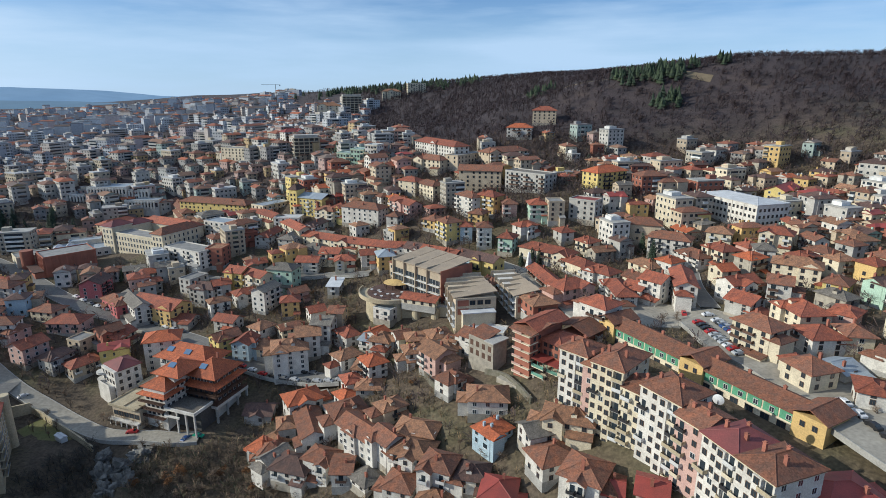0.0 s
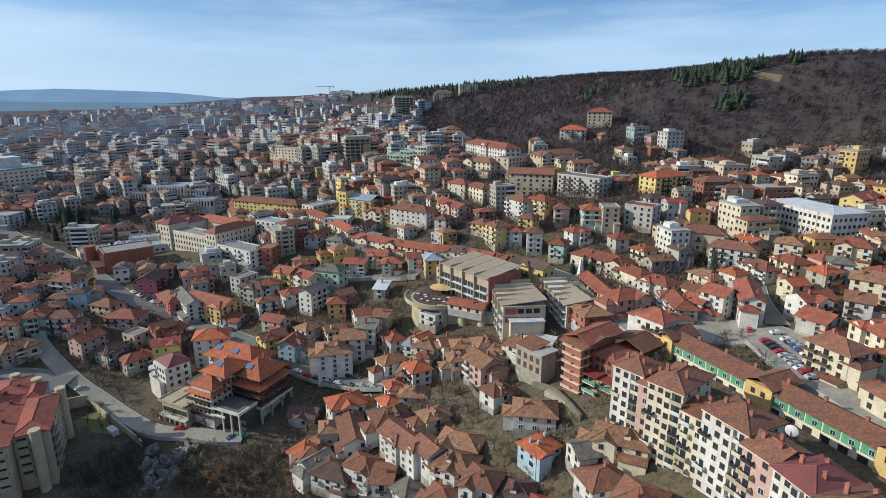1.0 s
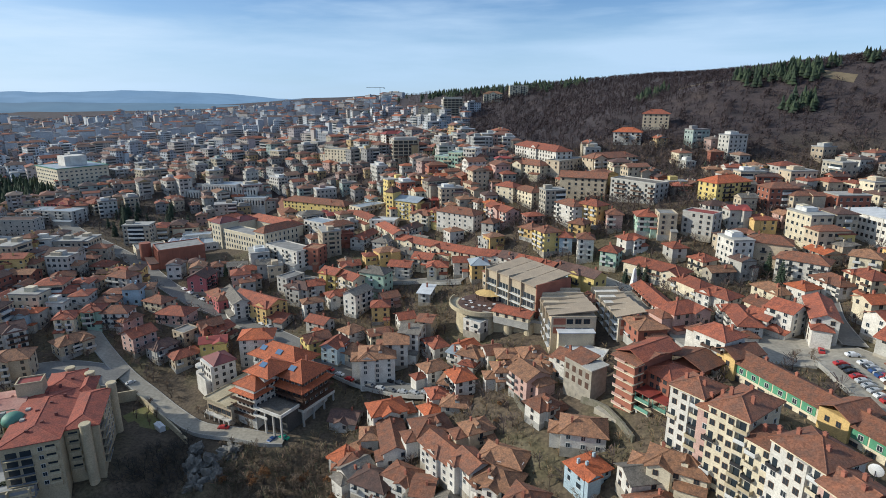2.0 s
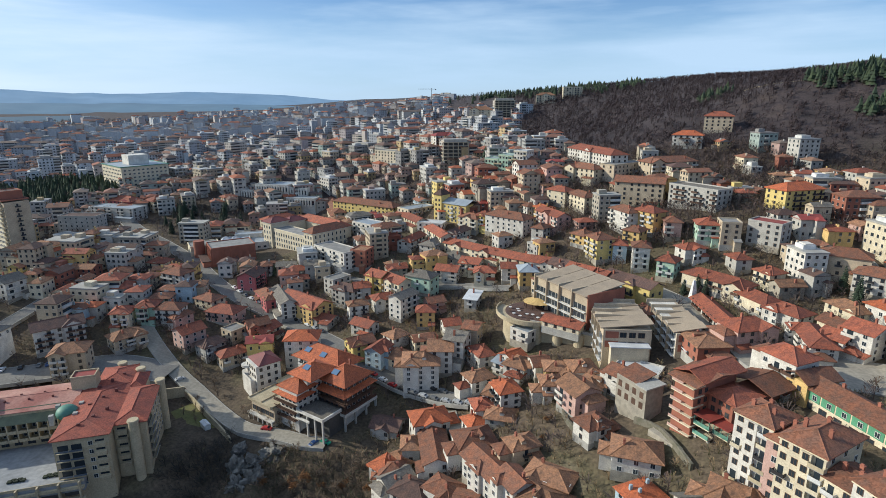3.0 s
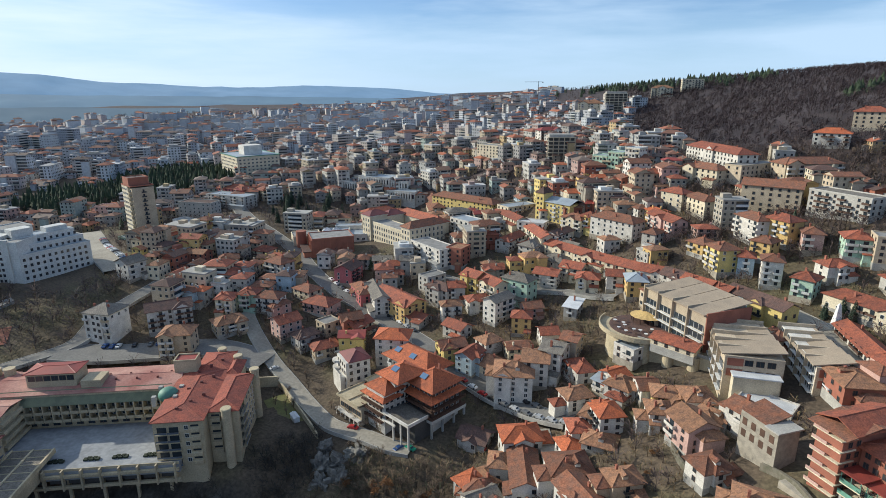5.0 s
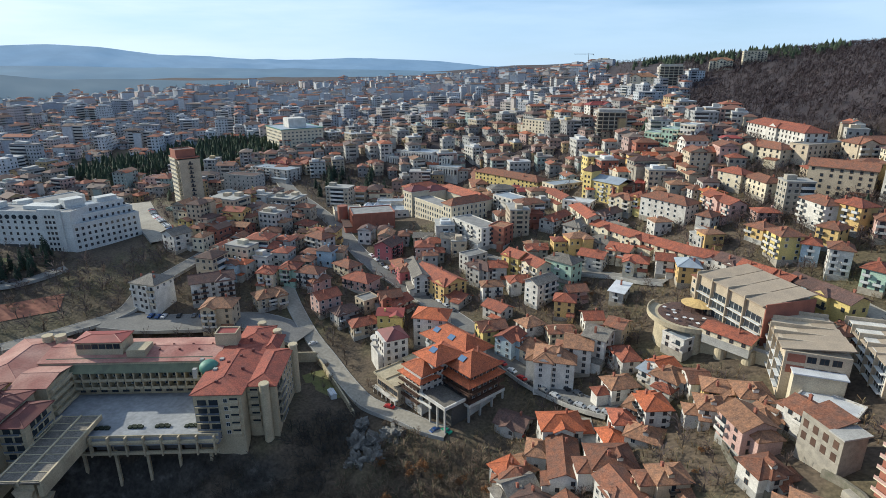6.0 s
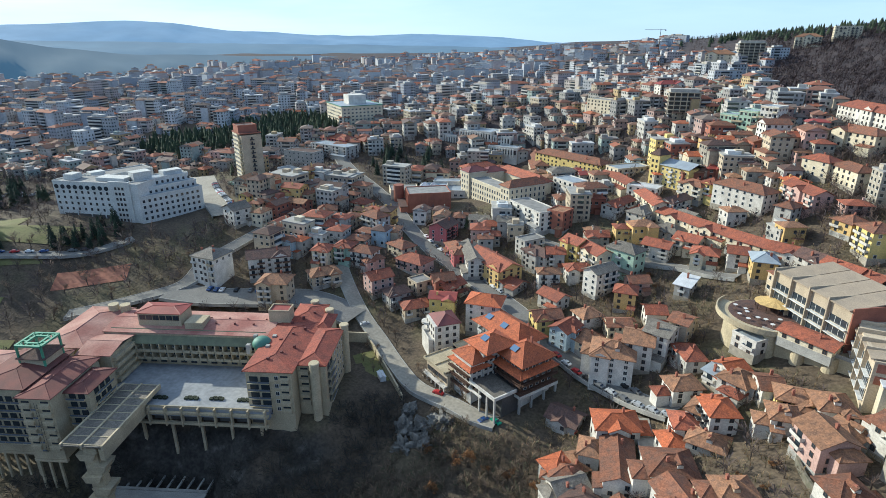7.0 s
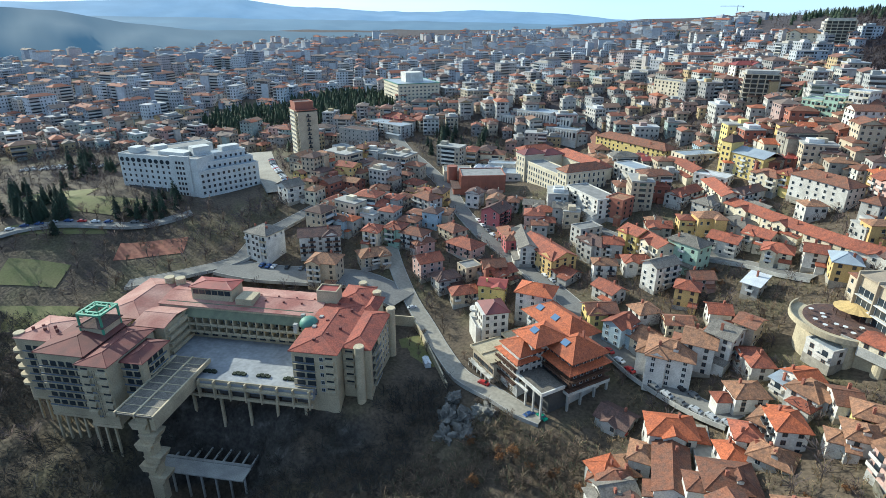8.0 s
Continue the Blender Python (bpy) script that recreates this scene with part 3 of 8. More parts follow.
TERRACE = material("grey_terrace_slab", (0.29, 0.30, 0.315), (0.22, 0.23, 0.245), 0.9, 0.35, 2, 0.1, vary=0.05)


BLUE_RAIL = material("blue_grey_rail", (0.13, 0.16, 0.20), (0.10, 0.125, 0.16), 0.5, 1, 4, 0.05, vary=0.1)


def bay_mesh(w, d=1.3):
    """One storey of a balconied bay: a slab with a dark rail, and a band of glazing between slim posts behind it."""
    bm = bmesh.new()
    box(bm, -w / 2, w / 2, -d, 0.05, -0.22, 0)
    box(bm, -w / 2, w / 2, -d, -d + 0.06, 0.25, 0.85, 1)
    n = max(2, int(w / 2.6))
    for k in range(n):
        x = -w / 2 + k * w / n
        box(bm, x - 0.05, x + 0.05, -d - 0.02, -d + 0.08, 0, 1.0, 0)
        box(bm, x + 0.42, x + w / n - 0.42, -0.08, 0.04, 0.05, 2.1, 2)
    me = bpy.data.meshes.new("bay")
    bm.to_mesh(me)
    bm.free()
    for m in (SAND_CONCRETE, BLUE_RAIL, PANE):
        me.materials.append(m)
    return me


def ledge_mesh():
    """A blind concrete balcony front that swells out from the wall, with a slit above it."""
    bm = bmesh.new()
    v = [[bm.verts.new((x, y, z)) for y, z in ((0.05, 0.0), (-0.9, 0.45), (-0.9, 1.75), (0.05, 2.0))] for x in (-1.7, 1.7)]
    for k in range(3):
        bm.faces.new((v[0][k], v[0][k + 1], v[1][k + 1], v[1][k]))
    bm.faces.new(v[0][::-1]), bm.faces.new(v[1])
    bmesh.ops.recalc_face_normals(bm, faces=bm.faces)
    box(bm, -1.3, 1.3, -0.06, 0.04, 2.15, 2.85, 1)
    me = bpy.data.meshes.new("ledge")
    bm.to_mesh(me)
    bm.free()
    me.materials.append(SAND_CONCRETE), me.materials.append(PANE)
    return me


LEDGE = ledge_mesh()


def terrace_hotel():
    """The large hotel on the cliff: a long balconied wing behind a terrace, a wing at either end, a deck on a stair tower."""
    h = thing("terrace_hotel", -178.1, 156.1, 0, 31.7, "large sandy concrete hotel with red roofs round a grey terrace", "hotel")
    S = SAND_CONCRETE
    block("terrace", h, -60, 13, -26, 1, -4.2, -1.0, TERRACE, "grey slab terrace with dark planting beds")
    # dark wall colour stands in for the shade under the terrace
    block("terrace_wall", h, -59, 12, -17.5, 0, -24, -4.2, SHADE_PANEL)
    for k in range(7):
        block("column", h, -55 + k * 10.6, -54.1 + k * 10.6, -24.6, -23.7, -26, -4.2, S)
    for k in range(13):
        x = -58 + k * 5.8
        block("fin", h, x, x + 0.5, -27.4, -26.0, -7.4, -0.2, S)
    block("girder", h, -60, 13, -27.1, -26.1, -2.9, -2.0, S)
    block("girder", h, -60, 13, -27.1, -26.1, -6.9, -6.0, S)
    part("parapet", _rail_bm(-60, 13, -26.0), S, h)
    for k in range(12):
        x = -57.2 + k * 5.8
        # dark panel painting the shade between the fins
        block("opening", h, x + 0.3, x + 4.4, -25.4, -25.22, -5.9, -4.3, SHADE_PANEL)
    # the long wing with its saw-tooth balconies
    block("main_wing", h, -60, 5, 1.2, 20, -16, 12.2, S)
    rf = put_roof(h, -27.5, 10.6, 12.2, 65, 18.6, "gable", PINK_METAL, rise=1.6, over=0.3)
    rf["label"] = "faded pink sheet-metal roof"
    bm = bmesh.new()
    v = [bm.verts.new(p) for p in ((-58, -1.6, 9.3), (3, -1.6, 9.3), (3, 3.4, 13.0), (-58, 3.4, 13.0))]
    bm.faces.new(v)
    v = [bm.verts.new(p) for p in ((-58, -1.6, 9.1), (-58, 3.4, 12.8), (3, 3.4, 12.8), (3, -1.6, 9.1))]
    bm.faces.new(v)
    part("canopy", bm, GREEN_TILE, h, "mossy green tiled canopy")
    tooth = bmesh.new()
    box(tooth, -1.15, 1.5, -1.9, 1.25, 0, 0.25)
    box(tooth, -1.15, 1.5, -1.9, -1.7, 0.25, 1.15)
    bmesh.ops.remove_doubles(tooth, verts=tooth.verts, dist=0.001)
    tm = bpy.data.meshes.new("balcony")
    tooth.to_mesh(tm)
    tooth.free()
    tm.materials.append(S)
    fin = bmesh.new()
    box(fin, -0.17, 0.17, -1.7, 1.3, 0, 6.6)
    fm = bpy.data.meshes.new("fin")
    fin.to_mesh(fm)
    fin.free()
    fm.materials.append(S)
    for k in range(19):
        x = -54.5 + k * 3.1
        shared("fin", fm, h, pose(x - 1.33, 0, 2.6))
        for z in (2.6, 5.8):
            shared("balcony", tm, h, pose(x, 0, z))
            shared("window", WINDOW["wide"], h, pose(x + 0.2, 1.2, z + 0.5))
    wall_windows(h, -56, 1.2, 4, 1.2, -0.2, 15, WINDOW["shop"])
    ph = block("penthouse", h, -48, -31, 5.5, 14, 13.0, 18.4, S)
    put_roof(h, -39.5, 9.75, 18.4, 17, 8.5, "hip", ROOF["red"], rise=1.0)
    wall_windows(h, -47.5, 5.5, -31.5, 5.5, 15.6, 6, WINDOW["shop"])
    block("stair_house", h, -29, -22, 4, 11, 12.8, 15.6, S)
    # east wing, stepped, with round stair turrets
    for x0, x1, y0, y1, zt in ((5.2, 21, -23, 12, 13.0), (21.2, 31, -17.5, 8, 12.6), (9.5, 20.5, 12.2, 27, 13.2), (20.7, 25.5, 8.2, 20, 12.4)):
        block("wing", h, x0, x1, y0, y1, -22, zt, S)
        rf = put_roof(h, (x0 + x1) / 2, (y0 + y1) / 2, zt, x1 - x0, y1 - y0, "hip", HOTEL_TILE, rise=1.7, over=0.8)
    block("lift_house", h, 2, 10, 10, 16, 12.5, 18.2, S)
    put_roof(h, 6, 13, 18.2, 8, 6, "flat", [ROOF["red"], S])
    east_bay = bay_mesh(7.6)
    for f in range(5):
        shared("bay", east_bay, h, pose(9.8, -23, -3.4 + f * 3.05))
        shared("bay", east_bay, h, pose(31, -11.5, -3.4 + f * 3.05, 0, 0, 90))
        shared("ledge", LEDGE, h, pose(18.4, -23, -3.6 + f * 3.05))
        shared("ledge", LEDGE, h, pose(23.6, -17.5, -3.6 + f * 3.05))
    wall_windows(h, 15.0, -23, 16.4, -23, -2.4, 1, WINDOW["white"], 5, 3.05)
    wall_windows(h, 31, -6, 31, 7.5, -3, 4, WINDOW["white"], 5, 3.05)
    for k in range(9):
        block("roof_vent", h, 11 + (k % 3) * 3.2, 11.9 + (k % 3) * 3.2, -18 + k * 4.4, -17.2 + k * 4.4, 13.6, 15.1, MAROON)
    for k in range(8):
        block("roof_vent", h, -26 + k * 3.7, -25.4 + k * 3.7, 7.5 + 4 * (k % 2), 8.1 + 4 * (k % 2), 13.0, 14.2, MAROON)
    for k in range(5):
        block("roof_vent", h, -91 + k * 2.4, -90.2 + k * 2.4, -26 + 2 * (k % 2), -25.3 + 2 * (k % 2), 12.8, 14.2, MAROON)
    for tx, ty, tz in ((27.6, -18.6, 13.8), (31.6, 8.8, 14.2), (22.6, 22.0, 13.8), (15, 28, 14.4)):
        bm = bmesh.new()
        bmesh.ops.create_cone(bm, cap_ends=True, segments=18, radius1=1.6, radius2=1.6, depth=tz + 22, matrix=Matrix.Translation((tx, ty, (tz - 22) / 2)))
        bmesh.ops.create_cone(bm, cap_ends=True, segments=18, radius1=1.9, radius2=1.7, depth=0.5, matrix=Matrix.Translation((tx, ty, tz + 0.25)))
        part("turret", bm, S, h, smooth_it=False)
    bm = bmesh.new()
    bmesh.ops.create_uvsphere(bm, u_segments=20, v_segments=10, radius=3.4, matrix=Matrix.Translation((4.5, -5, 13.2)) @ Matrix.Diagonal((1, 1, 0.75, 1)))
    part("dome", bm, COPPER, h, "green copper dome", True)
    for sx, sy in ((-1, -1), (1, -1), (1, 1), (-1, 1)):
        block("dome_post", h, 4.5 + sx * 3.6 - 0.7, 4.5 + sx * 3.6 + 0.7, -5 + sy * 3.6 - 0.7, -5 + sy * 3.6 + 0.7, 11, 14.6, CONCRETE)
    # west wing on stilts
    for x0, x1, y0, y1, zt, roof, cut in ((-94, -80, -30, -15, 12.0, PINK_METAL, 2.4), (-79.8, -62, -37, -13, 12.2, MAROON, 1.2), (-61.8, -51, -40, -16, 11.2, MAROON, 4.6), (-50.8, -43, -34, -20, 9.5, MAROON, 0.8)):
        block("wing", h, x0, x1, y0, y1, -12.5, zt, S)
        put_roof(h, (x0 + x1) / 2, (y0 + y1) / 2, zt, x1 - x0, y1 - y0, "hip", roof, rise=1.5, over=0.8)
        bay = bay_mesh(x1 - x0 - 2 * cut)
        for f in range(6):
            shared("bay", bay, h, pose((x0 + x1) / 2, y0, -8.6 + f * 3.15))
        if cut > 3:
            for f in range(6):
                for sx in (x0 + 2.2, x1 - 2.2):
                    shared("ledge", LEDGE, h, pose(sx, y0, -8.6 + f * 3.15))
        for px in np.arange(x0 + 0.6, x1, 3.6):
            for py in (y0 + 0.5, (y0 + y1) / 2):
                block("stilt", h, px - 0.35, px + 0.35, py - 0.35, py + 0.35, -46, -12.5, S)
        block("girder", h, x0 - 0.2, x1 + 0.2, y0 - 0.2, y0 + 0.9, -13.6, -12.55, S)
    for f in range(5):
        shared("bay", bay_mesh(9.0), h, pose(-43, -27, -5.6 + f * 3.15, 0, 0, 90))
    bm = bmesh.new()
    bmesh.ops.create_cone(bm, cap_ends=True, segments=16, radius1=1.8, radius2=1.8, depth=28, matrix=Matrix.Translation((-94.5, -28, -1)))
    part("turret", bm, S, h)
    for f in range(5):
        bm = bmesh.new()
        bmesh.ops.create_cone(bm, cap_ends=True, segments=16, radius1=2.5, radius2=2.5, depth=0.9, matrix=Matrix.Translation((-94.8, -28.6, -7 + f * 3.4)))
        part("round_balcony", bm, S, h)
    # raised roof house under a green lattice
    block("roof_house", h, -72.5, -63.5, -24.5, -15.5, 12.2, 15.4, S)
    put_roof(h, -68, -20, 15.4, 9, 9, "hip", ROOF["dark"], rise=2.6)
    lat = bmesh.new()
    for r in (4.5, 2.5):
        for a, b, c, d in ((-r, r, -r - 0.4, -r + 0.4), (-r, r, r - 0.4, r + 0.4), (-r - 0.4, -r + 0.4, -r, r), (r - 0.4, r + 0.4, -r, r)):
            box(lat, -68 + a, -68 + b, -20 + c, -20 + d, 20.0, 20.6)
    for k in (-3.6, -1.2, 1.2, 3.6):
        for a, b, c, d in ((k - 0.2, k + 0.2, -4.4, -2.5), (k - 0.2, k + 0.2, 2.5, 4.4), (-4.4, -2.5, k - 0.2, k + 0.2), (2.5, 4.4, k - 0.2, k + 0.2)):
            box(lat, -68 + a, -68 + b, -20 + c, -20 + d, 20.1, 20.5)
    for sx in (-4.4, 4.4):
        for sy in (-4.4, 4.4):
            box(lat, -68 + sx - 0.3, -68 + sx + 0.3, -20 + sy - 0.3, -20 + sy + 0.3, 12, 20)
    part("roof_lattice", lat, material("green_painted_steel", (0.10, 0.36, 0.22), rough=0.5, vary=0.05), h, "green painted lattice frame")
    # link and rear wing
    block("wing", h, -60, -48, -14, 1, -14, 11.2, S)
    put_roof(h, -54, -6.5, 11.2, 12, 15, "gable", PINK_METAL, rise=1.5)
    for f in range(4):
        bm = bmesh.new()
        box(bm, -48.0, -46.6, -13, 1, -0.4 + f * 2.95, 0.9 + f * 2.95)
        part("gallery", bm, S, h)
    block("wing", h, -78, -60.2, -10, 22, -14, 11.6, S)
    put_roof(h, -69, 6, 11.6, 17.8, 32, "hip", PINK_METAL, rise=2.0)
    for tx in (-66, -61):
        bm = bmesh.new()
        bmesh.ops.create_cone(bm, cap_ends=True, segments=16, radius1=2.0, radius2=2.0, depth=4, matrix=Matrix.Translation((tx, 18, 13.5)))
        part("turret", bm, S, h)
    # deck of open beams that runs out to a stair tower
    for x in (-43, -36.4, -29.8):
        block("deck_beam", h, x, x + 0.6, -50, -17, 0.6, 2.3, S)
    for k in range(9):
        y = -49.5 + k * 4
        block("cross_beam", h, -42.3, -36.5, y, y + 0.25, 1.2, 2.1, S)
        block("cross_beam", h, -35.7, -29.9, y, y + 0.25, 1.2, 2.1, S)
    block("deck", h, -42.4, -36.5, -50, -17, 1.5, 1.9, ROOF["grey"])
    block("deck", h, -35.8, -29.9, -50, -17, 1.5, 1.9, ROOF["grey"])
    block("deck_girder", h, -31.2, -29.6, -49.5, -26.5, -3.5, 0.6, S)
    block("stair_core", h, -36.6, -32.4, -49.0, -46.0, -34, 0.4, S)
    for k in range(6):
        bm = bmesh.new()
        o, z = (1.6 if k % 2 else -0.8), -1.2 - k * 4.3
        v = [bm.verts.new((xx, yy, zz)) for zz, t in ((z - 2.3, 1), (z, 0)) for xx, yy in ((-37.6 + o + t, -50.2), (-31.4 + o - t, -50.2), (-31.4 + o - t, -44.8), (-37.6 + o + t, -44.8))]
        for q in ((3, 2, 1, 0), (4, 5, 6, 7), (0, 1, 5, 4), (1, 2, 6, 5), (2, 3, 7, 6), (3, 0, 4, 7)):
            bm.faces.new([v[n] for n in q])
        part("stair_landing", bm, S, h)
    # slatted platform over the gorge
    g = block("gorge_platform", h, -42, -8, -42, -35.8, -28.4, -27.9, CONCRETE, "weathered concrete platform over the gorge")
    for k in range(10):
        x = -41 + k * 3.6
        block("slat", g, x, x + 0.5, -35.3, -19, -28.3, -27.7, CONCRETE)
    for k in range(7):
        x = -41 + k * 5.4
        block("leg", g, x, x + 0.6, -40.5, -39.9, -52, -28.4, CONCRETE)
        block("leg", g, x, x + 0.6, -24, -23.4, -52, -28.4, CONCRETE)
    block("parapet", g, -42, -8, -35.7, -35.4, -27.9, -26.9, CONCRETE)
    for k, (bx, by) in enumerate(((-28, -21), (-17, -20.6), (-8, -20.4), (2, -20.6))):
        bm = bmesh.new()
        for q in range(5):
            box(bm, bx + q * 0.9 - 2, bx + q * 0.9 - 0.7, by - 0.5 + 0.5 * (q % 2), by + 0.8 + 0.5 * (q % 2), -0.95, -0.35)
        part("planting_bed", bm, material("dark_evergreen_bed", (0.03, 0.04, 0.025), rough=0.95) if k == 0 else bpy.data.materials["dark_evergreen_bed"], h)
    return h


def _rail_bm(x0, x1, y):
    bm = bmesh.new()
    box(bm, x0, x1, y, y + 0.25, -1.0, -0.1)
    return bm


def apartment(x, y, z, turn, w, d, h, wall, roof, label, front=4, rows=7, balc=2, kind="hip"):
    """A tall block of the row above the lane: balconies and windows down its front, which looks along its -y side."""
    a = thing("apartment_block", x, y, z, turn, label, "apartment block")
    block("wall", a, -w / 2, w / 2, -d / 2, d / 2, -6, h, WALL[wall])
    put_roof(a, 0, 0, h, w, d, kind, [ROOF[roof], WALL[wall]], over=0.6)
    pitch = h / rows
    bay = front // 2 if front > 2 else -1
    if bay >= 0:
        bx = -w / 2 + (bay + 0.5) * w / front
        block("bay", a, bx - w / front * 0.46, bx + w / front * 0.46, -d / 2 - 0.9, -d / 2, -6, h - 0.4, WALL[wall])
    block("cornice", a, -w / 2 - 0.25, w / 2 + 0.25, -d / 2 - 0.25, d / 2 + 0.25, h - 0.55, h - 0.2, WALL["cream"])
    for r in range(rows):
        zz = r * pitch
        for k in range(front):
            bx = -w / 2 + (k + 0.5) * w / front
            if k == bay:
                shared("window", WINDOW["brown"], a, pose(bx, -d / 2 - 0.9, zz + 0.9))
            elif balc and r > 0 and (k == bay + 1 or (balc > 1 and k == 0 and (r + int(x)) % 3 == 0)):
                shared("balcony", BALCONY[("white", "sand", "cream", "sand", "iron")[(r * 3 + k + int(y)) % 5]], a, pose(bx, -d / 2, zz + 0.1))
            else:
                shared("window", WINDOW["brown" if (r + k) % 5 else "white"], a, pose(bx, -d / 2, zz + 0.9))
        for k in range(max(1, int(d / 4))):
            by = -d / 2 + (k + 0.5) * d / max(1, int(d / 4))
            if r > 2:
                shared("window", WINDOW["white"], a, pose(w / 2, by, zz + 0.9, 0, 0, 90))
                shared("window", WINDOW["white"], a, pose(-w / 2, by, zz + 0.9, 0, 0, -90))
    for k in range(3):
        if kind != "flat":
            shared("chimney", CHIMNEY, a, pose(-w * 0.3 + k * w * 0.27, d * (0.16 if k % 2 else -0.12), h + d * 0.13 + 0.3 * ((k + int(y)) % 2)))
    return a


def apartments():
    white, cream = "tall white apartment block with balconies and brown hipped roof", "tall cream apartment block with balconies and tiled roof"
    apartment(40.8, 152.0, 24, -45, 9, 10, 23.0, "white", "brown", white, 3, 8)
    apartment(44.3, 146.5, 24, -45, 4.5, 10, 21.5, "pink", "brown", "narrow pink apartment stair block with tiled roof", 1, 7, 0)
    apartment(49.5, 144.0, 24, -45, 9.5, 15, 23.6, "cream", "brown", cream, 4, 8)
    apartment(53.2, 135.2, 25, -52, 6, 10, 19.0, "cream", "brown", "lower cream apartment block with green glazed terrace", 2, 6, 1, "gable")
    apartment(57.8, 126.4, 24, -60, 12, 11.5, 24.0, "white", "brown", white, 4, 8)
    apartment(60.5, 116.0, 25, -64, 7.5, 10, 21.5, "pink", "brown", "pink apartment block with open balconies and tiled roof", 2, 7, 1, "gable")
    apartment(64.0, 106.5, 24, -70, 9.5, 12, 23.2, "white", "maroon", "tall white apartment block with dark red roof", 4, 8)
    apartment(67.2, 97.6, 24, -70, 9, 13, 23.6, "white", "brown", white, 4, 8)
    dish = thing("satellite_dish", 64.2, 118.4, 47.6, 140, "white satellite dish on a short mast", "satellite dish")
    bm = bmesh.new()
    rings, seg = 5, 18
    grid = [[bm.verts.new((1.3 * r / rings * math.cos(a * math.tau / seg), -0.3 * (r / rings) ** 2 + 0.1, 1.9 + 1.3 * r / rings * math.sin(a * math.tau / seg))) for a in range(seg)] for r in range(1, rings + 1)]
    mid = bm.verts.new((0, 0.1, 1.9))
    for a in range(seg):
        bm.faces.new((mid, grid[0][a], grid[0][(a + 1) % seg]))
        for r in range(rings - 1):
            bm.faces.new((grid[r][a], grid[r + 1][a], grid[r + 1][(a + 1) % seg], grid[r][(a + 1) % seg]))
    d = part("reflector", bm, FRAME, dish)
    s = d.modifiers.new("thickness", "SOLIDIFY")
    s.thickness = 0.04
    block("mast", dish, -0.06, 0.06, 0.1, 0.22, -2.5, 1.9, IRON)


def market_hall():
    """The long low market hall: green panels between ochre gabled pavilions, under one tiled roof."""
    m = thing("market_hall", 77.5, 155.0, 35.2, -61.5, "long market hall with green panels, ochre pavilions and tiled roof", "market hall")
    L, D, H = 66, 9, 6.0
    block("wall", m, -L / 2, L / 2, -D / 2, D / 2, -6, H, WALL["cream"])
    put_roof(m, 0, 0, H, L, D, "gable", ROOF["brown"], rise=2.3, over=0.9)
    green = material("green_painted_panel", (0.11, 0.32, 0.19), (0.09, 0.26, 0.16), 0.6, 1, 4, 0.05, vary=0.1)
    gm = bmesh.new()
    box(gm, -2.0, 2.0, -0.12, 0.02, 0, 2.4)
    me = bpy.data.meshes.new("panel")
    gm.to_mesh(me)
    gm.free()
    me.materials.append(green)
    for k in range(14):
        x = -L / 2 + 4 + k * 4.45
        if abs(x) < 4:
            continue
        shared("panel", me, m, pose(x, -D / 2, 3.1))
        shared("window", WINDOW["shop"], m, pose(x - 1.2, -D / 2, 0.3))
        shared("window", WINDOW["white"], m, pose(x + 0.4, -D / 2 - 0.12, 3.5))
    for x in (-L / 2 - 1.5, 0.5, L / 2 + 1.5):
        block("pavilion", m, x - 4, x + 4, -D / 2 - 1.0, D / 2 + 0.6, -6, 7.2, WALL["ochre"], "ochre yellow pavilion")
        rf = put_roof(m, x, 0, 7.2, D + 2, 8, "gable", ROOF["brown"], 90, 2.2)
        wall_windows(m, x - 3, -D / 2 - 1.0, x + 3, -D / 2 - 1.0, 4.2, 2, WINDOW["brown"])
    for k in range(6):
        shared("chimney", CHIMNEY, m, pose(-26 + k * 10, 1.4, H + 1.6))


def rail_run(bm, x0, y0, x1, y1, z, high=1.0, thick=0.12, mat=0):
    """A timber rail from one corner to another: a top bar, a foot bar and close uprights."""
    p, q = Vector((x0, y0, 0)), Vector((x1, y1, 0))
    n = max(1, int((q - p).length / 0.9))
    for k in range(n):
        c = p.lerp(q, (k + 0.5) / n)
        box(bm, c.x - thick, c.x + thick, c.y - thick, c.y + thick, z + 0.1, z + high, mat)
    for lo, hi in ((z + high - 0.16, z + high), (z, z + 0.3)):
        box(bm, min(x0, x1) - thick, max(x0, x1) + thick, min(y0, y1) - thick, max(y0, y1) + thick, lo, hi, mat)


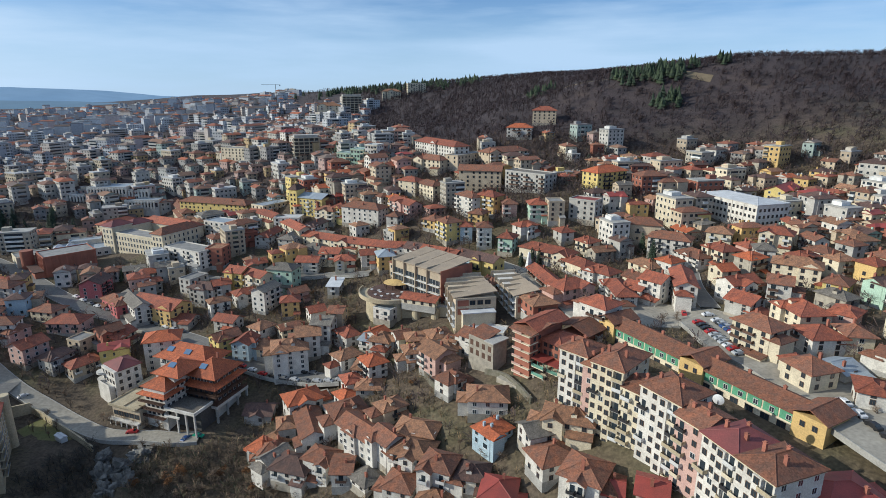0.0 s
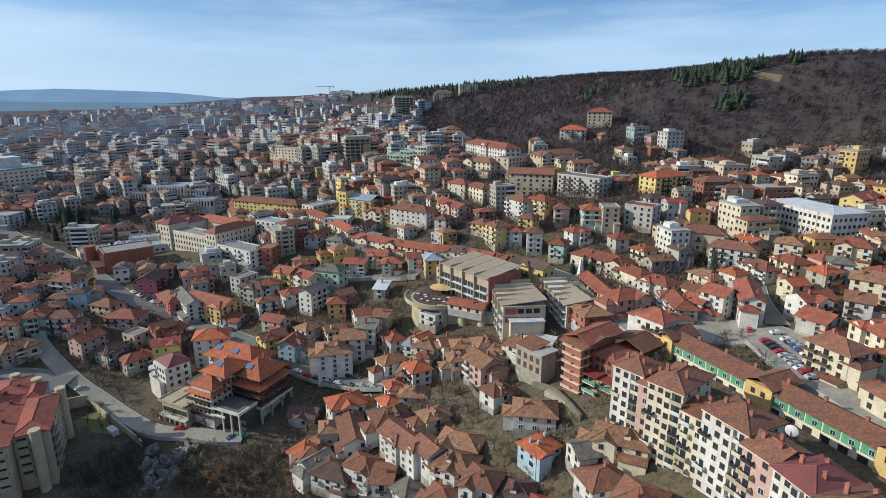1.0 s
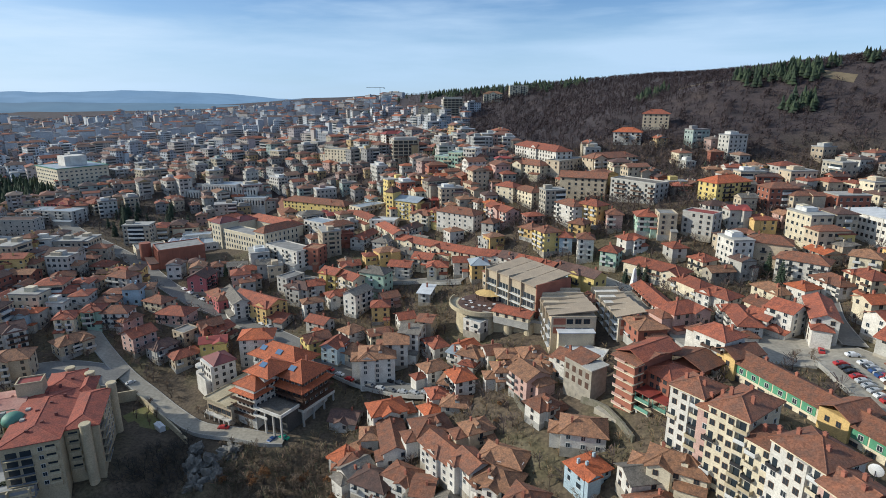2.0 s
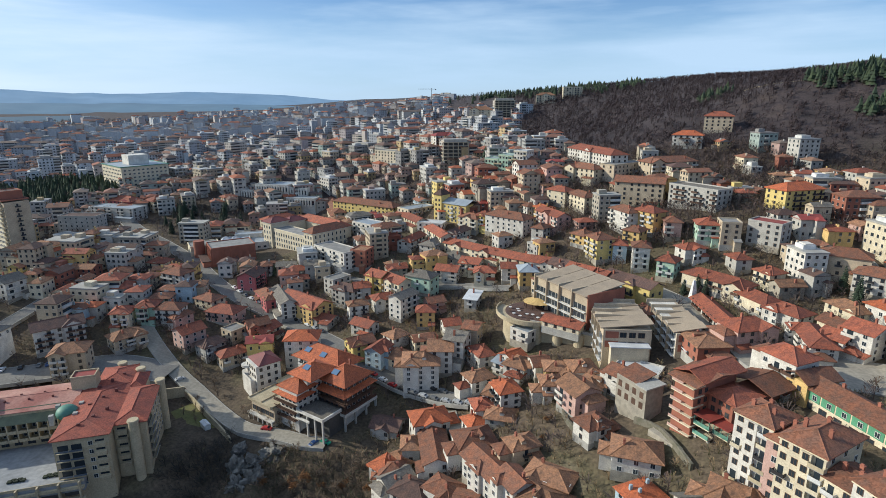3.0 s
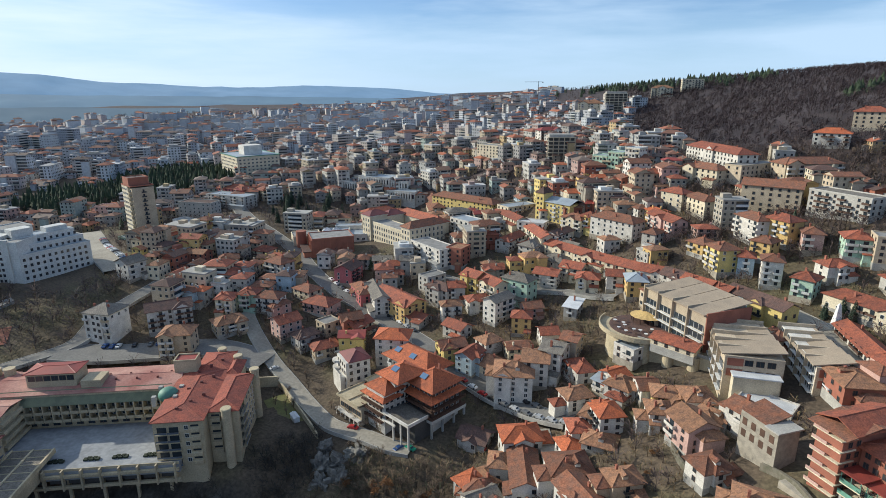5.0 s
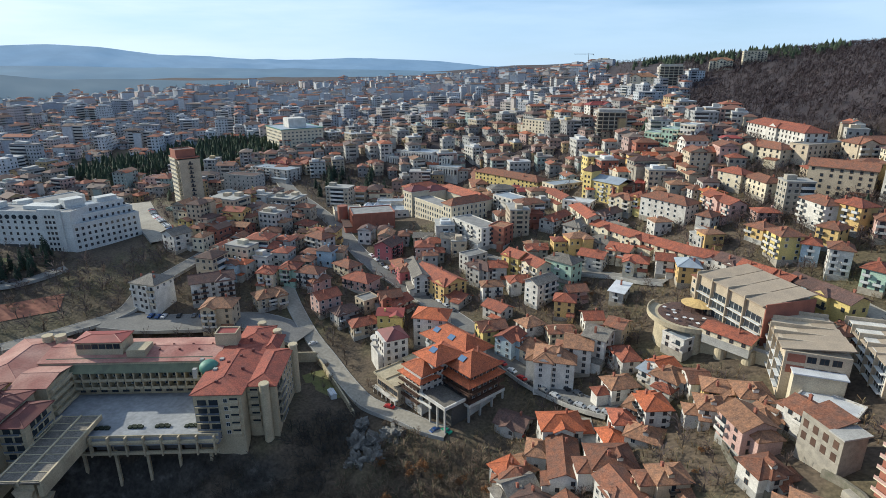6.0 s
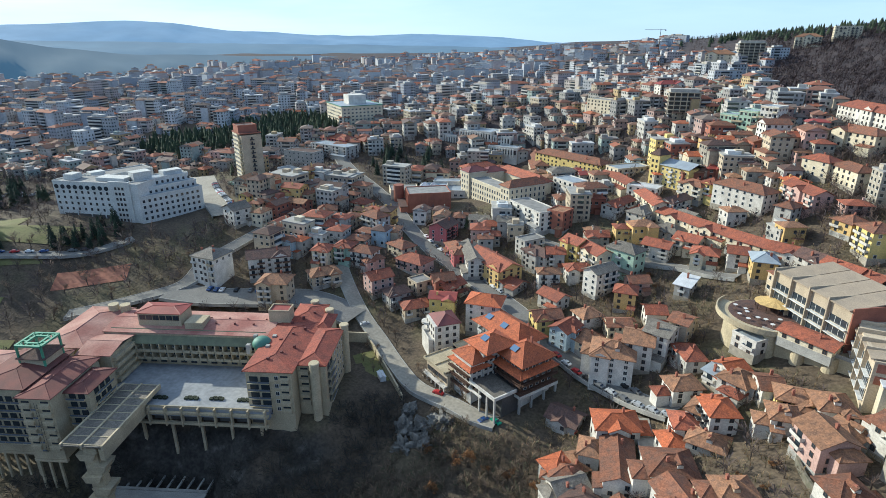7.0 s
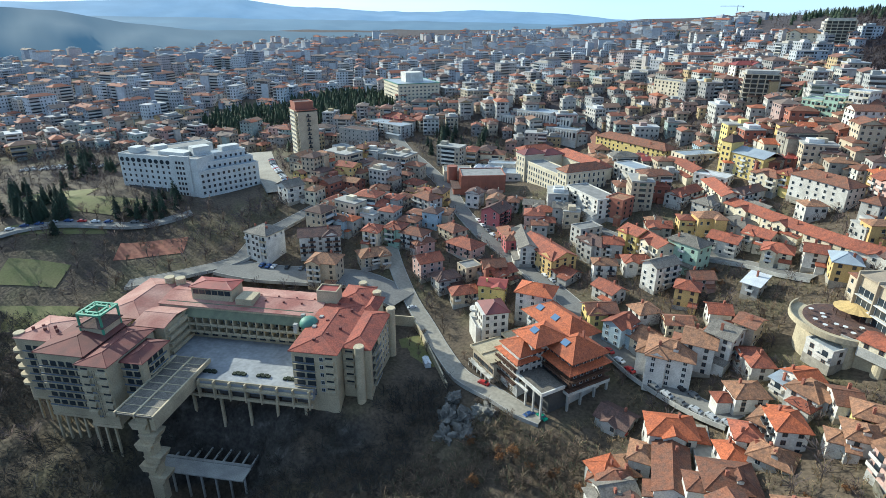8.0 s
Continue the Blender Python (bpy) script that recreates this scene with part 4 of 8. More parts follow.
def red_hotel():
    """The broad hotel with overlapping orange hipped roofs and skylights over brown timber galleries, on a stilted porch."""
    r = thing("red_roofed_hotel", -91.5, 206, -6, -20, "white hotel with broad bright orange tiled roofs and timber galleries", "hotel")
    W, O = WALL["white"], ROOF["orange"]

    def tier(x0, x1, y0, y1, z, rise, over=1.5):
        return put_roof(r, (x0 + x1) / 2, (y0 + y1) / 2, z, x1 - x0, y1 - y0, "hip", O, rise=rise, over=over)

    # front pavilion: dark timber storeys with a skirt roof half way up
    block("wall", r, -5.5, 6.5, -7, 6.5, -3, 18.2, W)
    block("timber_storey", r, -6.2, 7.4, -8.2, 7.0, 8.2, 14.2, WOOD, "dark timber storeys")
    block("timber_storey", r, -5.6, 6.6, -7.1, 6.6, 15.2, 18.1, WOOD, "dark timber storeys")
    tier(-6, 7, -7.4, 6.4, 18.2, 4.4, 1.4)
    tier(-7, 8, -9, 7.2, 14.6, 3.4, 1.3)
    for z in (8.0, 11.2):
        bm = bmesh.new()
        box(bm, -7.4, 9.0, -9.8, 8.0, z, z + 0.28)
        for x0, y0, x1, y1 in ((-7.4, -9.7, 9.0, -9.7), (8.9, -9.7, 8.9, 8.0)):
            rail_run(bm, x0, y0, x1, y1, z + 0.28)
        part("gallery", bm, WOOD, r, "dark timber gallery with close uprights")
    wall_windows(r, -5.8, -8.2, 7.0, -8.2, 8.9, 5, WINDOW["brown"], 2, 3.1)
    wall_windows(r, 7.4, -7.6, 7.4, 6.6, 8.9, 5, WINDOW["white"], 2, 3.1)
    wall_windows(r, -5.2, -7.1, 6.2, -7.1, 15.7, 4, WINDOW["white"])
    wall_windows(r, 6.6, -6.6, 6.6, 6.2, 15.7, 4, WINDOW["white"])
    bm = bmesh.new()
    box(bm, -7.6, 9.2, -10.0, -9.4, 6.9, 8.0)
    box(bm, 8.6, 9.2, -9.4, 8.2, 6.9, 8.0)
    part("beam", bm, W, r, "white ring beam")
    for x, y in ((-7, -9.6), (-2, -9.6), (3.4, -9.6), (8.5, -9.6), (8.5, -4), (8.5, 2), (8.5, 7.6)):
        block("post", r, x - 0.35, x + 0.35, y - 0.2, y + 0.5, -6, 6.9, WALL["grey"])
    # upper middle hip and the stepped wing with timber balconies beside the podium
    block("wing", r, -14.6, -5.7, -14.4, -1, -3, 20.6, W)
    tier(-14.6, -3.4, -14.6, -2, 20.6, 3.4, 1.2)
    block("wing", r, -16.0, -6.0, -19.6, -14.6, -3, 16.8, W)
    tier(-16.0, -5.6, -19.0, -11, 17.0, 2.6, 1.1)
    tier(-16.8, -5.4, -20.2, -13, 14.4, 2.2, 1.2)
    for z in (5.6, 8.6, 11.6):
        bm = bmesh.new()
        box(bm, -17.6, -6.2, -21.2, -19.6, z - 0.25, z)
        rail_run(bm, -17.6, -21.1, -6.2, -21.1, z)
        part("gallery", bm, WOOD, r, "warm brown timber balcony")
    wall_windows(r, -15.4, -19.6, -6.6, -19.6, 6.2, 4, WINDOW["brown"], 3, 3.0)
    wall_windows(r, -6.0, -19.2, -6.0, -14.8, 6.4, 2, WINDOW["brown"], 3, 3.0)
    wall_windows(r, -5.7, -14.2, -5.7, -7.6, 6.4, 3, WINDOW["brown"], 4, 3.0)
    wall_windows(r, -14.6, -2, -14.6, -14, 9.4, 4, WINDOW["white"], 3, 3.0)
    # long wing along the street
    block("wing", r, -29, -5.8, 1.2, 13, -3, 18.1, W)
    tier(-29.4, -4.4, 0.6, 13.4, 18.1, 4.6, 1.4)
    wall_windows(r, -28.6, 1.2, -15, 1.2, 2.4, 5, WINDOW["white"], 5, 3.1)
    wall_windows(r, -29, 12.6, -29, 1.6, 2.4, 3, WINDOW["white"], 5, 3.1)
    for f in range(4):
        shared("balcony", BALCONY["white"], r, pose(-26.5, 1.2, 5.4 + f * 3.1))
    # stilted porch in front
    bm = bmesh.new()
    box(bm, -6.2, 7.2, -19.4, -10.1, 9.3, 10.0)
    part("porch", bm, ROOF["grey"], r, "brown terrace slab of the porch")
    bm = bmesh.new()
    box(bm, -6.5, 7.5, -19.9, -19.4, 9.2, 10.4), box(bm, 7.0, 7.5, -19.4, -10.1, 9.2, 10.4)
    box(bm, -6.4, 0.6, -20.4, -19.9, 6.8, 7.6)
    part("parapet", bm, W, r, "white porch parapet")
    for x in (-6.0, -1.2, 3.0, 7.0):
        block("post", r, x - 0.3, x + 0.3, -19.7, -19.1, -6, 9.2, WALL["grey"])
    # dark block for the shade behind the porch posts
    block("recess", r, -5.6, 6.4, -15.5, -8.3, -3, 9.2, SHADE_PANEL)
    # podium with its flat sandy roof, bay by bay
    block("podium", r, -30, -16.2, -22.5, -1, -4, 8.2, WALL["tan"])
    for x0, x1, y0, y1, z in ((-31, -23.2, -23.4, -10, 8.2), (-23, -16.4, -24.0, -3, 8.8), (-30.6, -23.2, -9.8, -0.6, 9.6)):
        bm = bmesh.new()
        box(bm, x0, x1, y0, y1, z, z + 0.45)
        box(bm, x0, x1, y0, y0 + 0.3, z + 0.45, z + 0.9), box(bm, x0, x0 + 0.3, y0 + 0.3, y1, z + 0.45, z + 0.9)
        part("podium_roof", bm, SAND_CONCRETE, r, "sandy flat podium roof with a low parapet")
    wall_windows(r, -29.6, -22.5, -16.6, -22.5, 4.2, 5, WINDOW["shop"])
    block("arcade", r, -31, -16.2, -24.2, -22.6, 2.6, 3.2, W)
    for k in range(6):
        block("arcade_post", r, -30.8 + k * 2.8, -30.4 + k * 2.8, -24.0, -23.6, -4, 2.6, W)
    sky_glass = glass("skylight_glass", (0.10, 0.17, 0.28), 0.25)
    bm = bmesh.new()
    box(bm, -1.5, 1.5, -1.2, 1.2, 0.0, 0.16)
    me = bpy.data.meshes.new("skylight")
    bm.to_mesh(me)
    bm.free()
    me.materials.append(sky_glass)
    for x, y, z, tip in ((-24.5, 3.4, 20.95, 30.5), (-15.6, 3.4, 20.95, 30.5), (-9.0, -11.2, 23.25, 26.6), (-0.4, -4.6, 20.95, 29)):
        shared("skylight", me, r, pose(x, y, z, tip))
    shared("chimney", CHIMNEY, r, pose(0.5, 2.4, 22.3))
    shared("chimney", CHIMNEY, r, pose(-9, 9.6, 21.3))


BROWN_SHEET = material("brown_sheet_roof", (0.36, 0.285, 0.205), (0.29, 0.235, 0.175), 0.8, 0.5, 5, 0.1, vary=0.1)


def complex_block(x, y, z, turn, w, d, h, label, steps, saw, wall="tan"):
    """A block of the brown-roofed trade centre: a glazed front and roofs that step down in strips."""
    c = thing("trade_centre", x, y, z, turn, label, "trade centre")
    block("wall", c, -w / 2, w / 2, -d / 2, d / 2, -10, h - 2.2, WALL[wall])
    sw = w / steps
    for k in range(steps):
        x0 = -w / 2 + k * sw
        drop = 0.55 * (steps - 1 - k) if saw else 0.0
        bm = bmesh.new()
        t = 0.35
        pts = [(x0 + 0.2, -d / 2 - 0.9, h - 2.2 - drop), (x0 + sw - 0.2, -d / 2 - 0.9, h - 2.2 - drop), (x0 + sw - 0.2, d / 2 + 0.6, h - 0.2 - drop), (x0 + 0.2, d / 2 + 0.6, h - 0.2 - drop)]
        lo, up = [bm.verts.new(p) for p in pts], [bm.verts.new((p[0], p[1], p[2] + t)) for p in pts]
        bm.faces.new(up), bm.faces.new(lo[::-1])
        for i in range(4):
            bm.faces.new((lo[i], lo[(i + 1) % 4], up[(i + 1) % 4], up[i]))
        part("roof", bm, BROWN_SHEET, c)
        block("fin", c, x0 - 0.25, x0 + 0.15, -d / 2 - 1.2, d / 2 + 0.6, -4, h - 1.0, WALL["tan"])
        for r in range(3):
            bm = bmesh.new()
            zz = -3.0 + r * 3.6 if h > 9 else -2 + r * 3
            if zz + 2.4 > h - 2.4:
                continue
            box(bm, x0 + 0.6, x0 + sw - 0.6, -d / 2 - 0.15, -d / 2 + 0.05, zz, zz + 2.3, 1)
            for q in range(4):
                xx = x0 + 0.6 + q * (sw - 1.3) / 3
                box(bm, xx, xx + 0.12, -d / 2 - 0.25, -d / 2 - 0.15, zz, zz + 2.3)
            box(bm, x0 + 0.4, x0 + sw - 0.4, -d / 2 - 1.1, -d / 2, zz - 0.5, zz - 0.25)
            part("window", bm, [FRAME, PANE], c)
    block("end_wall", c, w / 2, w / 2 + 0.4, -d / 2, d / 2, -10, h - (2.2 if saw else 1.2), WALL["tan"] if saw else WALL["brick"])
    if saw:
        for r in range(2):
            block("end_panel", c, w / 2 + 0.4, w / 2 + 0.55, -d / 2 + 0.8, -d / 2 + 5.4, h - 5.4 - 3.6 * r, h - 2.9 - 3.6 * r, WALL["brick"], "dark red end panel")
            for k in range(3):
                shared("window", WINDOW["shop"], c, pose(w / 2 + 0.4, -d / 2 + 7 + k * 3.2 if d > 12 else d / 2 - 1.9, h - 5.2 - 3.6 * r, 0, 0, 90)) if (d > 12 or k == 0) else None
        block("canopy", c, w / 2 + 0.4, w / 2 + 4.6, -d / 2 + 2, d / 2 - 1, h - 7.4, h - 7.0, ROOF["white"], "white sheet canopy")
        block("low_wing", c, w / 2 + 0.4, w / 2 + 3.8, -d / 2 + 2.4, d / 2 - 1.4, -10, h - 7.4, WALL["cream"])
    return c


def trade_centre():
    complex_block(-5, 256.5, 31, -46, 32, 20, 12.6, "trade centre block with grey-brown stepped roofs and glazed front", 4, False)
    complex_block(11, 233, 28.0, -80, 29, 17, 11.6, "trade centre block with saw-tooth grey-brown roofs", 5, True)
    complex_block(31.5, 236, 31.0, -78, 32, 10, 8.8, "narrow trade centre block with saw-tooth grey-brown roofs", 5, True, "white")
    house(38.8, 216.5, -72, 12.5, 11, 2, "hip", "tan", "brick", 31.0, top=6.4, rise=1.8)
    house(18, 212, -20, 15, 8, 1, "flat", "white", "white")
    # the obelisk on the square
    o = thing("monument", 41.5, 263.4, gz(41.5, 263.4), 20, "white stone obelisk on a stepped base in the square", "monument")
    for k in range(3):
        block("step", o, -3.2 + 0.7 * k, 3.2 - 0.7 * k, -3.2 + 0.7 * k, 3.2 - 0.7 * k, -1.5 if k == 0 else 0.35 * k, 0.35 * (k + 1), CONCRETE)
    bm = bmesh.new()
    lo = [bm.verts.new((sx * 1.3, sy * 1.3, 1.05)) for sx, sy in ((-1, -1), (1, -1), (1, 1), (-1, 1))]
    hi = [bm.verts.new((sx * 0.45, sy * 0.45, 8.6)) for sx, sy in ((-1, -1), (1, -1), (1, 1), (-1, 1))]
    tip = bm.verts.new((0, 0, 9.6))
    for k in range(4):
        bm.faces.new((lo[k], lo[(k + 1) % 4], hi[(k + 1) % 4], hi[k])), bm.faces.new((hi[k], hi[(k + 1) % 4], tip))
    part("shaft", bm, FRAME, o)
    # round terrace on buttressed walls, with its parapet walk
    t = thing("round_terrace", -24, 252, 0, 0, "round sandy terrace on tall buttressed walls", "terrace")
    bm = bmesh.new()
    bmesh.ops.create_cone(bm, cap_ends=True, segments=40, radius1=12.5, radius2=12.0, depth=20, matrix=Matrix.Translation((0, 0, 18)))
    part("drum", bm, SAND_CONCRETE, t)
    bm = bmesh.new()
    n = 48
    for k in range(n):
        a0, a1 = k * math.tau / n, (k + 1) * math.tau / n
        if not (math.radians(150) < a0 < math.radians(330)):
            continue
        for r0, r1, z0, z1 in ((12.0, 15.4, 27.4, 28.0), (15.0, 15.4, 28.0, 29.2)):
            q = [(r0, a0), (r1, a0), (r1, a1), (r0, a1)]
            lo = [bm.verts.new((r * math.cos(a), r * math.sin(a), z0)) for r, a in q]
            up = [bm.verts.new((r * math.cos(a), r * math.sin(a), z1)) for r, a in q]
            bm.faces.new(up), bm.faces.new(lo[::-1])
            for i in range(4):
                bm.faces.new((lo[i], lo[(i + 1) % 4], up[(i + 1) % 4], up[i]))
    bmesh.ops.remove_doubles(bm, verts=bm.verts, dist=0.001)
    part("walkway", bm, SAND_CONCRETE, t, "curved parapet walk")
    bm = bmesh.new()
    n = 28
    top = [bm.verts.new((6.4 * math.cos(a * math.tau / n) + 2, 5.4 * math.sin(a * math.tau / n) + 5.5, 30.8 + 0.15 * (a % 2))) for a in range(n)]
    mid = bm.verts.new((2, 6, 31.9))
    for a in range(n):
        bm.faces.new((mid, top[a], top[(a + 1) % n]))
    rf = part("canopy", bm, WALL["ochre"], t, "sand-coloured canvas canopy")
    s = rf.modifiers.new("thickness", "SOLIDIFY")
    s.thickness = 0.12
    for k in range(10):
        a = k * math.tau / 10
        block("post", t, 5.8 * math.cos(a) + 1.88, 5.8 * math.cos(a) + 2.12, 4.8 * math.sin(a) + 5.38, 4.8 * math.sin(a) + 5.62, 28, 30.9, WOOD)
    bm = bmesh.new()
    bmesh.ops.create_cone(bm, cap_ends=True, segments=40, radius1=11.4, radius2=11.4, depth=0.3, matrix=Matrix.Translation((0, 0, 28.1)))
    part("terrace_floor", bm, ROOF["dark"], t, "dark boarded terrace floor")
    for k in range(16):
        a, q = radians(165 + 11.5 * k), 6.0 + 3.4 * (k % 2)
        bm = bmesh.new()
        bmesh.ops.create_cone(bm, cap_ends=True, segments=10, radius1=0.75, radius2=0.75, depth=0.08, matrix=Matrix.Translation((0, 0, 0.75)))
        box(bm, -0.06, 0.06, -0.06, 0.06, 0, 0.72)
        tb = tagged(part("cafe_table", bm, FRAME if k % 3 else WOOD), "small round cafe table on the terrace", "table", "cafe tables")
        tb.matrix_basis = pose(-24 + q * math.cos(a), 252 + q * math.sin(a), 28.25)
    w = thing("retaining_wall", -8, 236, 0, -18, "tall sandy retaining wall with rounded buttresses", "retaining wall")
    block("wall", w, -16, 16, 0, 14, 4, 27.5, SAND_CONCRETE)
    for x in (-13, -4, 5, 14):
        bm = bmesh.new()
        bmesh.ops.create_cone(bm, cap_ends=True, segments=16, radius1=2.4, radius2=2.0, depth=24, matrix=Matrix.Translation((x, 0, 15)))
        part("buttress", bm, SAND_CONCRETE, w)
    block("parapet", w, -16, 16, -0.3, 0.1, 27.5, 28.6, CONCRETE)
    house(-9.5, 238.0, -22, 16, 8, 1, "gable", "terracotta", "cream", 27.6, rise=1.4)
    house(-25.5, 238.5, -30, 9, 7, 2, "flat", "pale", "white", 20.0)


def justice_house():
    """The white public building in the park: a long front with a strip of tall windows, and a wing that steps back tier by tier."""
    j = thing("public_building", -324.6, 194, 19.3, 24.6, "large white public building with rows of small windows", "public building")
    W = material("white_stone_cladding", (0.60, 0.60, 0.57), (0.50, 0.50, 0.475), 0.85, 0.4, 3, 0.05, vary=0.05)

    def flat_top(m, x0, x1, y0, y1, z, mat=None):
        rb, _ = roof_bm(x1 - x0, y1 - y0, "flat")
        part("roof", rb, [mat or ROOF["flat"], W], j).matrix_basis = m @ pose((x0 + x1) / 2, (y0 + y1) / 2, z)

    def slab(name, m, x0, x1, y0, y1, z0, z1, mat=W):
        bm = bmesh.new()
        box(bm, x0, x1, y0, y1, z0, z1)
        p = part(name, bm, mat, j)
        p.matrix_basis = m
        return p

    front, side = pose(0, 0, 0), pose(0, 0, 0, 0, 0, 60)
    slab("wing", front, -54, 0, 0, 15, -4, 22.2)
    flat_top(front, -54, 0, 0, 15, 22.2)
    slab("attic", front, -50, -44, 4, 11, 22.4, 25.6), slab("attic", front, -30, -12, 5, 13, 22.4, 24.4)
    slab("stair_tower", front, -17.5, -4.5, -0.9, 0.1, -4, 24.0)
    for k in range(9):
        x = -52 + k * 4.0
        for row in range(4):
            shared("window", WINDOW["brown"], j, pose(x + 0.2, 0, 6.2 + row * 3.25))
        bm = bmesh.new()
        bmesh.ops.create_cone(bm, cap_ends=True, segments=16, radius1=1.25, radius2=1.25, depth=0.5, matrix=Matrix.Translation((x + 0.2, -0.1, 19.6)) @ Matrix.Rotation(math.pi / 2, 4, "X"))
        part("arched_window", bm, PANE, j)
    for row in range(7):
        for x in (-13.2, -11.0, -8.8):
            shared("window", WINDOW["brown"], j, pose(x, -0.9, 1.4 + row * 3.0))
    # dark slabs paint the shade inside the portals
    for x0, x1 in ((-50, -42), (-41, -33), (-32, -24), (-23, -18)):
        slab("portal", front, x0, x1, -0.12, 0.1, -3.5, 4.2, SHADE_PANEL)
    # the stepped wing
    for y0, z, x1 in ((0.0, 15.0, 36), (4.2, 18.6, 35), (9.0, 22.2, 33)):
        slab("wing", side, 0.2, x1, y0 if y0 else 0.05, 19, -4 if y0 == 0 else 12, z)
        flat_top(side, 0.2, x1, y0 if y0 else 0.05, 19, z, ROOF["pale"])
        rows = 4 if y0 == 0 else 1
        for row in range(rows):
            for k in range(11):
                shared("window", WINDOW["brown"], j, side @ pose(2 + k * 3.1, y0, z - 3.0 - row * 3.3))
    slab("attic", side, 3, 13, 11, 18, 22.4, 27.0), slab("attic", side, 20, 31, 12, 18, 22.4, 25.0)
    # rear wing round the court
    rear = pose(-54, 15, 0, 0, 0, 62)
    slab("wing", rear, 0, 40, -14, 0, -4, 21.5)
    flat_top(rear, 0, 40, -14, 0, 21.5)
    slab("attic", rear, 6, 14, -10, -4, 21.7, 24)
    for row in range(4):
        for k in range(10):
            shared("window", WINDOW["brown"], j, rear @ pose(3 + k * 3.8, -14, 7.4 + row * 3.3))


def brick_tower():
    t = thing("tower_block", -352, 287, 19, -20, "tall tower block of pale and red-brown bands with brown crown", "tower block")
    block("wall", t, -9.0, 3, -7, 7, -4, 37.5, WALL["cream"])
    block("wing", t, 3.2, 8.5, -6, 7.5, -4, 36.5, WALL["tan"])
    block("crown", t, -8.2, 3.5, -6.2, 6.5, 37.5, 42, WALL["brick"], "red-brown crown storey")
    for k in range(5):
        block("aerial", t, -6 + k * 2.1, -5.85 + k * 2.1, -1, -0.85, 42.5, 45.5 + (k % 3) * 1.6, IRON)
    put_roof(t, -2.35, 0.15, 42, 11.7, 12.7, "flat", [ROOF["dark"], WALL["brick"]])
    put_roof(t, -0.3, 0.2, 37.3, 17.8, 14.6, "flat", [ROOF["dark"], WALL["brick"]])
    wall_windows(t, -8.8, -7, 2.7, -7, 1.5, 5, WINDOW["white"], 12, 3.0)
    for r in range(11):
        shared("balcony", BALCONY["sand"], t, pose(5.8, -6, 3 + r * 3.0))
        shared("balcony", BALCONY["iron"], t, pose(8.5, 1, 3 + r * 3.0, 0, 0, 90))
    house(-349, 279, 3, 26, 8, 1, "flat", "pale", "green", 19, label="low glazed podium with pale green walls and flat roof")


def white_school():
    s = thing("school", 155.5, 292.5, 55, -72, "long white school with tall windows and pale metal roof", "school")
    block("wall", s, -20, 20, -10, 10, -6, 10.6, WALL["white"])
    rf = put_roof(s, 0, 0, 10.6, 40, 20, "hip", ROOF["white"], rise=1.6, over=0.3)
    wall_windows(s, -19.5, -10, 19.5, -10, 0.6, 15, WINDOW["brown"], 3, 3.3)
    wall_windows(s, 20, -9.5, 20, 9.5, 0.6, 7, WINDOW["brown"], 3, 3.3)
    for k in range(6):
        block("pilaster", s, -20 + k * 7.9, -19.5 + k * 7.9, -10.25, -10.0, -4, 10.4, WALL["white"])


def civic_block():
    c = thing("civic_building", -427, 471, 30, -27, "white office block with green roof edge and window rows", "office block")
    block("wall", c, -24, 24, -21, 21, -4, 25, WALL["cream"])
    block("attic", c, -8, 8, -8, 10, 25.3, 34, WALL["white"])
    put_roof(c, 0, 0, 25, 49, 43, "flat", [ROOF["pale"], COPPER])
    wall_windows(c, -23, -21, 23, -21, 1.5, 12, WINDOW["wide"], 7, 3.3)
    wall_windows(c, 24, -20, 24, 20, 1.5, 10, WINDOW["wide"], 7, 3.3)


